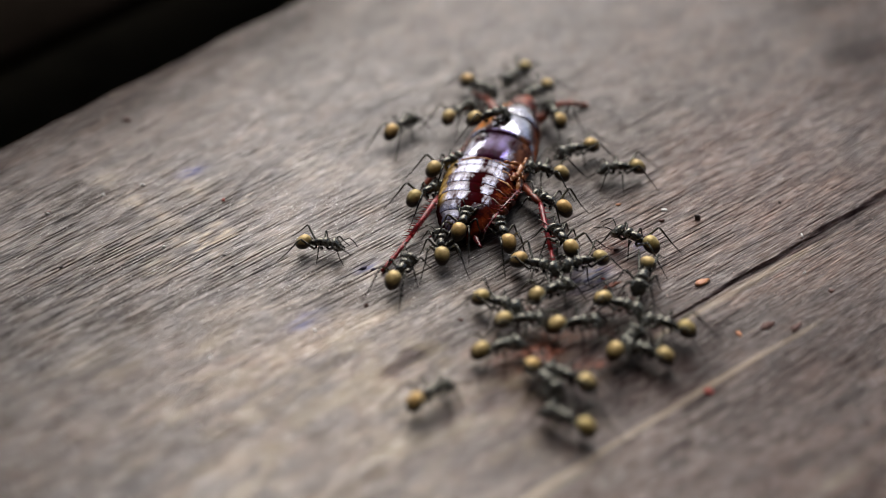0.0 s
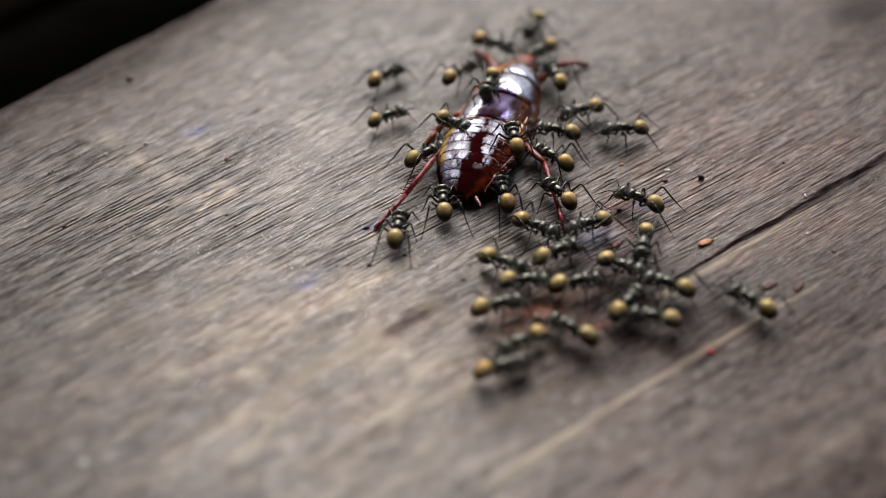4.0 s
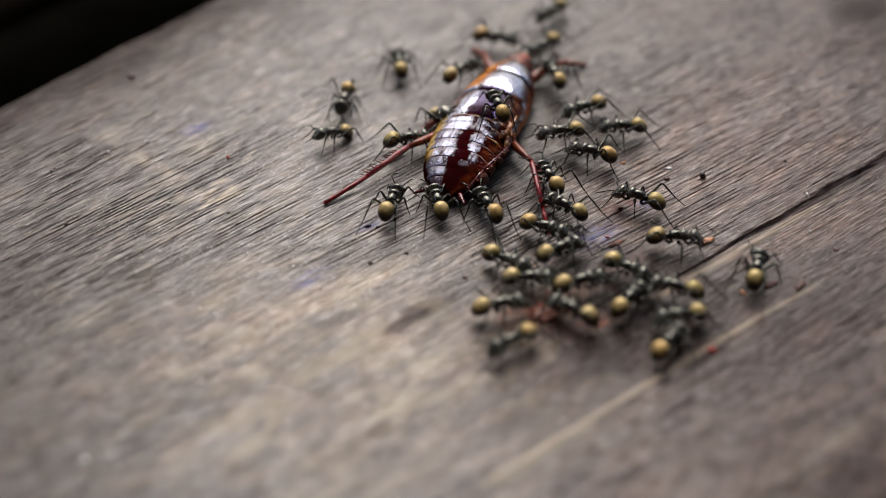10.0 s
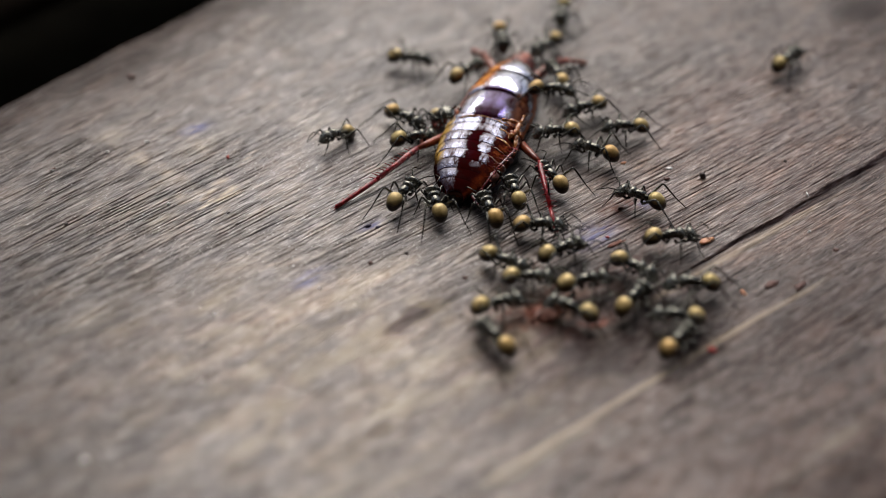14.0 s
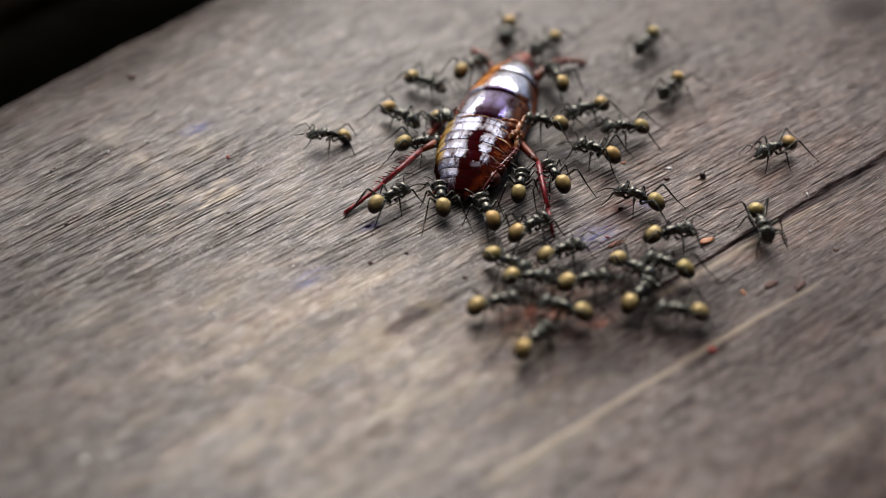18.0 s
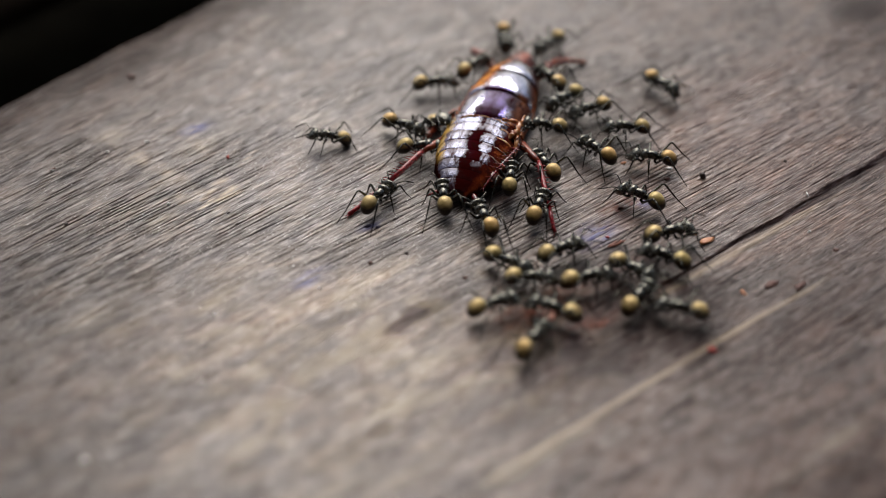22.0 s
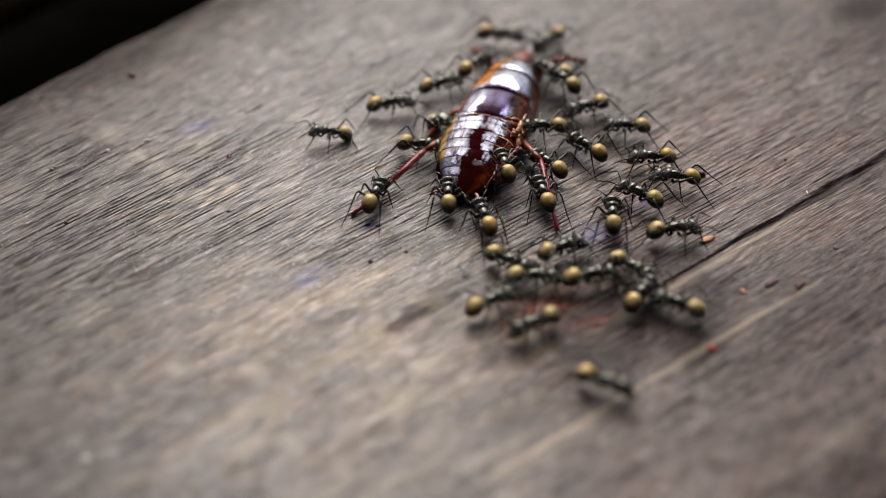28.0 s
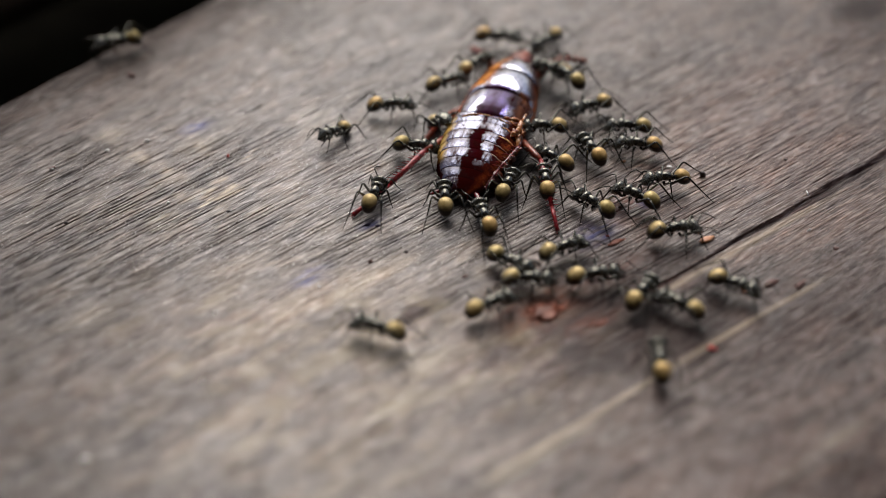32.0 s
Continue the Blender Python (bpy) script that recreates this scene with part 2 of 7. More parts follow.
    c = mix(nt, raw, c, ramp(nt, edge, [(0.40, (0.035, 0.004, 0.003)), (0.54, (0.17, 0.036, 0.011)), (0.68, (0.44, 0.14, 0.045))]))
    blot = noise_tex(nt, coords(nt, (520, 520, 520)), 1, 3, 0.6)
    c = mix(nt, ramp(nt, blot, [(0.54, grey(0)), (0.62, grey(0.8))]), c, (0.020, 0.004, 0.004))
    line = math_node(nt, "ADD", sep.outputs[1], math_node(nt, "MULTIPLY", math_node(nt, "SUBTRACT", edge, 0.5), 0.04))
    seam = ramp(nt, line, [(0.012, grey(1)), (0.035, grey(0))])
    c = mix(nt, seam, c, (0.010, 0.004, 0.004))
    nt.links.new(c, b.inputs["Base Color"])
    # specular bands put in where the sky's reflection would lie
    sky_bands = ramp(nt, across, [(0.14, grey(0.03)), (0.23, grey(0.8)), (0.29, grey(0.45)), (0.34, grey(0.9)), (0.41, grey(0.8)), (0.46, grey(0)), (0.57, grey(0)), (0.61, grey(0.75)), (0.66, grey(0.7)), (0.70, grey(0.0))])
    low = ramp(nt, across, [(0.13, grey(0.03)), (0.19, grey(0.75)), (0.32, grey(0.8)), (0.36, grey(0.02)), (0.57, grey(0.02)), (0.60, grey(0.5)), (0.65, grey(0.4)), (0.69, grey(0.02)), (0.84, grey(0.02)), (0.87, grey(0.8)), (0.90, grey(0.8)), (0.93, grey(0.03))])
    high = ramp(nt, across, [(0.13, grey(0.03)), (0.21, grey(0.8)), (0.34, grey(0.75)), (0.39, grey(0.12)), (0.48, grey(0.05)), (0.54, grey(0.15)), (0.61, grey(0.03)), (0.84, grey(0.02)), (0.87, grey(0.8)), (0.90, grey(0.8)), (0.93, grey(0.03))])
    second = mix(nt, ramp(nt, sep.outputs[1], [(0.25, grey(0)), (0.48, grey(1))]), low, high)
    third = ramp(nt, across, [(0.36, grey(0.02)), (0.43, grey(0.55)), (0.52, grey(0.95)), (0.74, grey(0.95)), (0.80, grey(0.12)), (0.88, grey(0.03))])
    sky_bands = mix(nt, 1.0, sky_bands, ramp(nt, sep.outputs[1], [(0.05, grey(1)), (0.3, grey(0.75)), (0.65, grey(0.35))]), "MULTIPLY")
    sky_bands = mix(nt, math_node(nt, "MULTIPLY", step(-6.8, -6.0), 0.75), sky_bands, ramp(nt, across, [(0.14, grey(0.2)), (0.2, grey(0.7)), (0.42, grey(0.7)), (0.50, grey(0.15)), (0.58, grey(0.5)), (0.66, grey(0.5)), (0.72, grey(0))]))
    sky_bands = mix(nt, front, mix(nt, hind, sky_bands, second), third)
    sky_bands = mix(nt, math_node(nt, "MULTIPLY", rear, ramp(nt, across, [(0.40, grey(0.25)), (0.50, grey(0.95))])), sky_bands, (0, 0, 0))
    streak = noise_tex(nt, coords(nt, (260, 1500, 1500)), 1, 4, 0.6)
    streak = math_node(nt, "ADD", streak, math_node(nt, "MULTIPLY", hind, 0.06))
    sky_bands = mix(nt, 1.0, sky_bands, ramp(nt, streak, [(0.38, grey(0.15)), (0.46, grey(0.75)), (0.58, grey(1))]), "MULTIPLY")
    sky_bands = mix(nt, seam, sky_bands, (0, 0, 0))
    nt.links.new(ramp(nt, sky_bands, [(0.0, grey(0.42)), (0.4, grey(0.18)), (1.0, grey(0.09))]), b.inputs["Roughness"])
    nt.links.new(math_node(nt, "MAXIMUM", math_node(nt, "SUBTRACT", math_node(nt, "MULTIPLY", sky_bands, math_node(nt, "ADD", 4.0, math_node(nt, "MULTIPLY", hind, 4.6))), 0.10), 0.0), b.inputs["Specular IOR Level"])
    # violet sheen on the mid-back, put in by specular tint
    tint = ramp(nt, across, [(0.34, (0.82, 0.85, 1.0)), (0.42, (0.32, 0.24, 0.85)), (0.58, (0.32, 0.24, 0.85)), (0.68, (0.82, 0.85, 1.0))])
    tint = mix(nt, hind, (0.72, 0.76, 1.0), mix(nt, front, tint, (0.84, 0.87, 1.0)))
    nt.links.new(tint, b.inputs["Specular Tint"])
    wave = noise_tex(nt, coords(nt, (420, 260, 260)), 1, 4, 0.6)
    fold = bump(nt, b, wave, 0.28, 0.0004)
    bump(nt, b, noise_tex(nt, coords(nt, (500, 1400, 1400)), 1, 3, 0.6), 0.22, 0.00018, fold)
    return m


def plain(name, stops, scale, rough, coat=0.0, strength=0.3, stretch=(1, 1, 1)):
    m, nt, b = material(name, rough, coat=coat)
    n = noise_tex(nt, coords(nt, tuple(scale * s for s in stretch)), 1, 4, 0.6)
    nt.links.new(ramp(nt, n, stops), b.inputs["Base Color"])
    bump(nt, b, n, strength, 0.0002)
    return m


WOOD = wood_material()
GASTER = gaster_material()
BLACK = chitin_material("ant_black", (0.003, 0.003, 0.003), (0.055, 0.053, 0.048), 0.15, 1.2, 0.006)
DUSTY = chitin_material("ant_dusty_black", (0.006, 0.006, 0.005), (0.13, 0.127, 0.112), 0.18, 1.3, 0.010)
LEG_BLACK = chitin_material("ant_leg_black", (0.005, 0.0045, 0.0045), (0.022, 0.020, 0.018), 0.24, 1.0)
EYE_BLACK = plain("ant_eye", [(0.3, (0.01, 0.01, 0.01)), (0.7, (0.02, 0.02, 0.02))], 4000, 0.15)
PLATE = tergite_material()
ROACH_RED = plain("cockroach_leg", [(0.38, (0.08, 0.003, 0.005)), (0.60, (0.33, 0.010, 0.016))], 1800, 0.28, 0.35, 0.8)
ROACH_AMBER = plain("cockroach_amber", [(0.38, (0.085, 0.010, 0.006)), (0.64, (0.34, 0.060, 0.018))], 900, 0.35, 0.1)
SPINE = plain("cockroach_spine", [(0.35, (0.14, 0.008, 0.010)), (0.65, (0.36, 0.05, 0.045))], 900, 0.12, 1.0)
FLESH = plain("cockroach_flesh", [(0.38, (0.045, 0.005, 0.004)), (0.64, (0.20, 0.05, 0.015))], 700, 0.35, 0.15)
TORN = plain("torn_cuticle", [(0.38, (0.22, 0.045, 0.014)), (0.52, (0.52, 0.20, 0.065)), (0.66, (0.70, 0.44, 0.21))], 900, 0.2, 0.5, 0.6)
ROACH_DARK = plain("cockroach_dark_leg", [(0.40, (0.045, 0.003, 0.004)), (0.62, (0.17, 0.010, 0.014))], 1500, 0.25, 0.4, 0.8)
HEAD_ORANGE = plain("cockroach_head", [(0.40, (0.05, 0.007, 0.005)), (0.64, (0.34, 0.06, 0.02))], 700, 0.5, 0.0)
ROACH_BELLY = plain("cockroach_belly", [(0.35, (0.05, 0.008, 0.005)), (0.65, (0.15, 0.035, 0.012))], 500, 0.25, 0.3)
EARTH = plain("dark_earth", [(0.3, (0.014, 0.013, 0.010)), (0.7, (0.034, 0.030, 0.023))], 30, 0.95)
EARTH.node_tree.nodes["Principled BSDF"].inputs["Specular IOR Level"].default_value = 0.0
WALL = plain("light_block_dark", [(0.3, (0.035, 0.028, 0.022)), (0.7, (0.08, 0.062, 0.05))], 12, 0.85)
# near-black matte base colour puts the shade of the gap into the wood
FAR_WOOD = plain("gap_shade_wood", [(0.3, (0.015, 0.012, 0.009)), (0.7, (0.030, 0.022, 0.017))], 60, 0.95)
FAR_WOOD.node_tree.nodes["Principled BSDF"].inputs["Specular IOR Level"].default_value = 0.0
SCRAP = plain("red_flesh", [(0.3, (0.10, 0.026, 0.016)), (0.7, (0.28, 0.075, 0.032))], 450, 0.55, 0.05, 0.4)
CRUMB_RED = plain("red_crumb", [(0.3, (0.26, 0.02, 0.02)), (0.7, (0.46, 0.06, 0.04))], 1500, 0.5)
CRUMB_ORANGE = plain("orange_crumb", [(0.3, (0.42, 0.13, 0.05)), (0.7, (0.68, 0.36, 0.19))], 1500, 0.35)
CRUMB_DARK = plain("dark_crumb", [(0.3, (0.02, 0.015, 0.013)), (0.7, (0.07, 0.045, 0.04))], 1500, 0.6)
CRUMB_VIOLET = plain("violet_crumb", [(0.3, (0.020, 0.014, 0.035)), (0.7, (0.07, 0.055, 0.12))], 1500, 0.4)
CRUMB_BROWN = plain("brown_chip", [(0.3, (0.06, 0.02, 0.015)), (0.7, (0.14, 0.06, 0.045))], 1500, 0.6)
CRUMB_WHITE = plain("white_flake", [(0.3, (0.78, 0.77, 0.74)), (0.7, (0.92, 0.91, 0.90))], 1500, 0.15, 1.0)


# ---- building helpers; shapes are written in millimetres ----
def mesh_of(name, bm, mat, smooth=True):
    me = bpy.data.meshes.new(name)
    bmesh.ops.scale(bm, vec=(MM, MM, MM), verts=bm.verts)
    bmesh.ops.recalc_face_normals(bm, faces=bm.faces)
    bm.to_mesh(me)
    bm.free()
    me.materials.append(mat)
    if smooth:
        me.shade_smooth()
    return me


def part(name, bm, mat, parent, label="", at=(0, 0, 0), smooth=True):
    ob = new(name, mesh_of(name, bm, mat, smooth))
    ob.parent = parent
    ob.location = [c * MM for c in at]
    if label:
        ob["label"] = label
    return ob


def loft(bm, sections, n=16, flat=0.0):
    """A closed body along x: sections of (x, y, z, half width, half height)."""
    rings = []
    for x, y, z, ry, rz in sections:
        ring = []
        for i in range(n):
            a = 2 * math.pi * i / n
            k = rz * (1 - flat) if math.sin(a) < 0 else rz
            ring.append(bm.verts.new((x, y + ry * math.cos(a), z + k * math.sin(a))))
        rings.append(ring)
    for r, s in zip(rings, rings[1:]):
        for i in range(n):
            bm.faces.new((r[i], r[(i + 1) % n], s[(i + 1) % n], s[i]))
    bm.faces.new(rings[0][::-1])
    bm.faces.new(rings[-1])
    return bm


def egg(bm, x0, x1, z, ry, rz, n=16, m=11, tip=0.0, y=0.0, drop=0.0, fat=0.0):
    """A rounded body from x0 to x1; fat moves its widest part forward or back."""
    secs = []
    for i in range(m):
        a = math.pi * i / (m - 1)
        s = max(math.sin(a), 0.03)
        u = -math.cos(a)
        w = s * (1 + fat * u)
        secs.append(((x0 + x1) / 2 + u * (x1 - x0) / 2, y, z - drop * (u + 1) / 2, ry * w, rz * w))
    return loft(bm, secs, n)


def tube(bm, pts, radii, n=6):
    pts = [Vector(p) for p in pts]
    rings = []
    for i, (p, r) in enumerate(zip(pts, radii)):
        d = (pts[min(i + 1, len(pts) - 1)] - pts[max(i - 1, 0)]).normalized()
        side = d.orthogonal() if abs(d.z) > 0.95 else d.cross(Vector((0, 0, 1)))
        side.normalize()
        up = side.cross(d)
        rings.append([bm.verts.new(p + side * r * math.cos(2 * math.pi * k / n) + up * r * math.sin(2 * math.pi * k / n)) for k in range(n)])
    for r, s in zip(rings, rings[1:]):
        for i in range(n):
            bm.faces.new((r[i], r[(i + 1) % n], s[(i + 1) % n], s[i]))
    bm.faces.new(rings[0][::-1])
    bm.faces.new(rings[-1])
    return bm


def spike(bm, a, b, r, n=5):
    return tube(bm, (a, b), (r, r * 0.12), n)


# ---- the board: a grid in grain coordinates, u along the grain and v across it ----
GRAIN = 37.5


def to_grain(x, y):
    c, s = math.cos(radians(GRAIN)), math.sin(radians(GRAIN))
    return x * c + y * s, -x * s + y * c


def smooth_step(a, b, x):
    t = np.clip((x - a) / (b - a), 0, 1)
    return t * t * (3 - 2 * t)


def value_noise(x, y, seed):
    """Smooth lattice noise between 0 and 1 for arrays."""
    table = np.random.RandomState(seed).rand(256, 256)
    xi, yi = np.floor(x).astype(int), np.floor(y).astype(int)
    fx, fy = x - xi, y - yi
    fx, fy = fx * fx * (3 - 2 * fx), fy * fy * (3 - 2 * fy)
    g = lambda a, b: table[a % 256, b % 256]
    return (g(xi, yi) * (1 - fx) + g(xi + 1, yi) * fx) * (1 - fy) + (g(xi, yi + 1) * (1 - fx) + g(xi + 1, yi + 1) * fx) * fy


# single open checks: (along, across, half length, depth)
CRACKS = ((-28, 66.5, 2.2, 1), (-12, 67.4, 3.0, 0.8), (-39.5, 70.0, 2.6, 1), (-17.7, 59.7, 1.6, 0.8), (-22.3, 67.0, 1.5, 0.8), (-17.5, 53.0, 2.0, 0.9),
          (-2.8, 48.2, 2.0, 0.9), (12, 55, 4.0, 0.7), (24, 44, 6.0, 0.8), (38, 38, 5.0, 0.8), (-34, 55, 4.0, 0.9), (-44, 48, 5.0, 0.9), (52, 28, 8.0, 0.8), (60, 12, 9.0, 0.9), (44, 5, 5.0, 0.7), (30, 60, 5.0, 0.6))


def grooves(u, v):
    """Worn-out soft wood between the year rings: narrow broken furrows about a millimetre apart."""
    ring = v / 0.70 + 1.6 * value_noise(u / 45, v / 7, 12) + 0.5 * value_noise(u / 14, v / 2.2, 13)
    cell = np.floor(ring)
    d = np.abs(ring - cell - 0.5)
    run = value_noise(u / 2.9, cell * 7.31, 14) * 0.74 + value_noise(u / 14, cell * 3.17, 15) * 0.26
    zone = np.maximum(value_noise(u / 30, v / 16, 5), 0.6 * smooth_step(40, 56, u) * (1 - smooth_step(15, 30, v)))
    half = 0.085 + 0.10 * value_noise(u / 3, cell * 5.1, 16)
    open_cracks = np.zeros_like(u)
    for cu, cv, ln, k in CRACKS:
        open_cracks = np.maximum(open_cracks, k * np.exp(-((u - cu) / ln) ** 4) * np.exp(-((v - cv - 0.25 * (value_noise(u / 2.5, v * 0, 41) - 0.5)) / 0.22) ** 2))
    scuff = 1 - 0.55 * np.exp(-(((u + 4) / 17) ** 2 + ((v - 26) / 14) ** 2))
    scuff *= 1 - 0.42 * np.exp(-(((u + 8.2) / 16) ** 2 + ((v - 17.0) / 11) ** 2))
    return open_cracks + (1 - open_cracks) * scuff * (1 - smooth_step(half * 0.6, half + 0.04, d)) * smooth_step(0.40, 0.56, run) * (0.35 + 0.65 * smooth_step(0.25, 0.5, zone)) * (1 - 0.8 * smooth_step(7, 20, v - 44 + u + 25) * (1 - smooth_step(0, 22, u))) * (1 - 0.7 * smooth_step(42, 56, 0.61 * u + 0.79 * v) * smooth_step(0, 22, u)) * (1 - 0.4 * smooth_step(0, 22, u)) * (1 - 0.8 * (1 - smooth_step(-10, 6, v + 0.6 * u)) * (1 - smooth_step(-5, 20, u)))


def board_height(u, v):
    """Height of the worn board in millimetres."""
    h = 0.06 * (value_noise(u / 9, v / 0.4, 1) - 0.5) + 0.05 * (value_noise(u / 25, v / 1.1, 2) - 0.5)
    h += 0.25 * (value_noise(u / 40, v / 6, 3) - 0.5)
    h -= (0.36 - 0.14 * smooth_step(0, 25, u)) * grooves(u, v)
    # the long split, which closes towards the feeding place
    wob = 0.5 * (value_noise(u / 9, v * 0, 6) - 0.5)
    wide = 0.26 + 0.85 * smooth_step(20, 62, u) * (0.7 + 0.6 * value_noise(u / 5, v * 0, 7))
    d = np.abs(v + 25.2 - wob)
    h -= 0.62 * smooth_step(10, 26, u) * (1 - smooth_step(wide * 0.6, wide, d)) * (0.8 + 0.4 * value_noise(u / 2, v / 0.4, 43))
    h += 0.22 * smooth_step(15, 35, u) * smooth_step(-27.8, -26.2, v) * (1 - smooth_step(-25.6, -25.0, v))
    # a raised splinter line with lower wood on its near side
    wob2 = 0.5 * (value_noise(u / 12, v * 0, 8) - 0.5)
    on = smooth_step(-34, -22, u) * (1 - smooth_step(18, 34, u))
    h += 0.12 * on * np.exp(-((v + 38.45 - wob2) / 0.6) ** 2)
    h -= 0.10 * on * (1 - smooth_step(-39.9 + wob2, -38.8 + wob2, v)) * smooth_step(-60, -42, v)
    return h


def fan(u, w):
    """Across-the-board place of grain line w at u: the lines open towards the far edge."""
    return w + 0.203 * np.clip((w + 12) / 95, 0, 1) * u


def board_mesh():
    us = np.concatenate([np.arange(-160, -80, 5.0), np.arange(-80, 110, 1.5), np.arange(110, 200, 6.0)])
    ws = 83.3 - np.concatenate([np.arange(0, 4, 0.25), np.arange(4, 18, 0.3), np.arange(18, 38, 0.2), np.arange(38, 106, 0.085), np.arange(106, 112, 0.2), np.arange(112, 130, 0.3), np.arange(130, 215, 1.2)])
    U, W = np.meshgrid(us, ws, indexing="ij")
    D = 83.3 - W
    ragged = 0.9 * (value_noise(U / 14, U * 0, 9) - 0.5) + 0.5 * (value_noise(U / 3.5, U * 0, 10) - 0.5)
    V = fan(U, W) + ragged * np.clip(1 - D / 6, 0, 1)
    H = board_height(U, W)
    r = 2.6
    H -= np.where(D < r, r - np.sqrt(np.maximum(r * r - (r - D) ** 2, 0)), 0)
    nu, nd = U.shape
    top = np.stack([U, V, H], -1).reshape(-1, 3)
    low_edge = np.stack([us, V[:, 0] + 0.4, np.full(nu, -24.0)], -1)
    verts = np.concatenate([top, low_edge]) * MM
    idx = np.arange(nu * nd).reshape(nu, nd)
    q = np.stack([idx[:-1, :-1], idx[:-1, 1:], idx[1:, 1:], idx[1:, :-1]], -1).reshape(-1, 4)
    low = nu * nd + np.arange(nu)
    side = np.stack([low[:-1], idx[:-1, 0], idx[1:, 0], low[1:]], -1)
    me = bpy.data.meshes.new("wooden_board")
    faces = np.concatenate([q, side])
    me.from_pydata(verts.tolist(), [], faces.tolist())
    grain = np.concatenate([np.stack([U, W], -1).reshape(-1, 2), np.stack([us, np.full(nu, 107.0)], -1)]) * MM
    me.uv_layers.new(name="UVMap").data.foreach_set("uv", grain[faces.reshape(-1)].astype(np.float32).reshape(-1))
    # stains, painted shade and pale streaks follow the grain
    su, sv = to_grain(19, -14)
    stain_shade = np.exp(-(((U - su) / 21) ** 2 + ((V - sv) / 9) ** 2)) * 1.02
    su, sv = to_grain(-4, -12)
    stain_shade = np.maximum(stain_shade, 0.3 * np.exp(-(((U - su) / 15) ** 2 + ((V - sv) / 3.2) ** 2)))
    su, sv = to_grain(52, -14)
    stain_shade = np.maximum(stain_shade, 0.55 * np.exp(-(((U - su) / 34) ** 2 + ((V - sv) / 13) ** 2)))
    su, sv = to_grain(35, -13)
    stain_shade = np.maximum(stain_shade, 0.75 * np.exp(-(((U - su) / 12) ** 2 + ((V - sv) / 7) ** 2)))
    su, sv = to_grain(18, 8)
    stain_shade = np.maximum(stain_shade, 0.25 * np.exp(-(((U - su) / 20) ** 2 + ((V - sv) / 9) ** 2)))
    su, sv = to_grain(23, -20.5)
    stain_shade = np.maximum(stain_shade, 0.9 * np.exp(-(((U - su) / 20) ** 2 + ((V - sv) / 8.5) ** 2)))
    su, sv = to_grain(33.9, -18.8)
    stain_shade = np.maximum(stain_shade, 1.0 * np.exp(-(((U - su) / 8) ** 2 + ((V - sv) / 6) ** 2)))
    # soft dark smudges, painted falloff and shade, rubbed buff patches: (along, across, half length, half width,
    # strength)
    # the first five paint lens falloff into the board's corners
    smudges_falloff = ((104.5, 3.9, 14, 4, 0.75), (92.5, -0.7, 10, 2.2, 0.55), (-42, 76, 9, 4, 0.55), (20, -72, 22, 6, 0.7), (0, -62, 14, 2, 0.5), (-11.4, -9.0, 7.5, 1.9, 1.05), (-28.2, -23.4, 2.7, 1.3, 0.8), (-50.7, 28.7, 3.9, 1.1, 0.5), (-60.8, 16.7, 3.6, 1.4, 0.5), (-57.1, 5.9, 4.3, 1.2, 0.42), (-39.1, -3.4, 1.9, 1.1, 0.42), (-55.9, -12.4, 7.5, 2.0, 0.5))
    # the patch at (-3.3, -28.5) is the swarm's painted shadow
    smudges_shade = ((-34.4, -23.5, 8.2, 1.1, 0.5), (4.7, -43.7, 3.9, 0.6, 0.9), (-7.4, -47.9, 3.4, 0.8, 0.9), (-21.7, -37.8, 2.3, 1.5, 0.65), (-14.6, -44.6, 5.5, 0.9, 0.55), (-3.3, -28.5, 7.8, 1.1, 0.75), (26.1, -32.4, 8.9, 2.5, 0.5), (12.8, -64.6, 9.5, 2.9, 0.55), (8.2, -54.1, 7.8, 1.2, 0.42), (-37.8, 21.2, 4.9, 0.8, 0.45), (12.0, -33.1, 7.4, 1.9, 0.5))
    for u, w, lu, lw, k in smudges_falloff + smudges_shade:
        ww = W - w + 0.5 * lw * (value_noise(U / 2.5 + w, W / 2.5, 51) - 0.5)
        stain_shade = np.maximum(stain_shade, k * np.exp(-(((U - u) / lu) ** 2 + (ww / lw) ** 2) ** 1.4))
    far_rubbed = ((-25.3, 60.0, 2.1, 1.9, 0.45), (-25.5, 51.4, 1.9, 1.5, 0.4), (-24.6, 42.3, 2.2, 1.4, 0.45), (-23.2, 35.3, 1.8, 1.2, 0.45), (-15.5, 45.8, 2.9, 1.3, 0.4), (-36.5, 47.2, 2.6, 1.4, 0.25), (-29.6, 34.1, 2.6, 1.3, 0.4))
    near_rubbed = ((-25.0, -21.3, 4.7, 0.9, 0.9), (-15.5, -17.5, 4.2, 1.1, 0.5), (-20.4, -8.2, 5.8, 0.8, 0.25), (-19.4, -23.0, 3.2, 0.8, 0.6), (-38.5, -27.8, 4.3, 0.8, 0.75), (-29.7, -31.4, 6.7, 0.9, 0.5), (-9.6, -20.1, 3.4, 0.9, 0.5), (-15.7, -38.9, 4.3, 1.0, 1), (-9.3, -38.8, 3.4, 0.7, 0.85), (-20.5, -38.7, 2.8, 0.9, 0.9), (-47.6, 21.7, 3.9, 1.5, 0.4), (-42.4, -15.9, 2.9, 1.3, 0.4), (-26.0, -9.7, 4.8, 1.1, 0.25), (-50.9, -13.1, 4.2, 0.9, 0.42), (17.6, -59.7, 4.5, 0.7, 0.4), (8.8, -60.0, 6.0, 0.7, 0.3), (-51.3, -2.6, 2.9, 1.4, 0.35))
    buff = np.zeros_like(U)
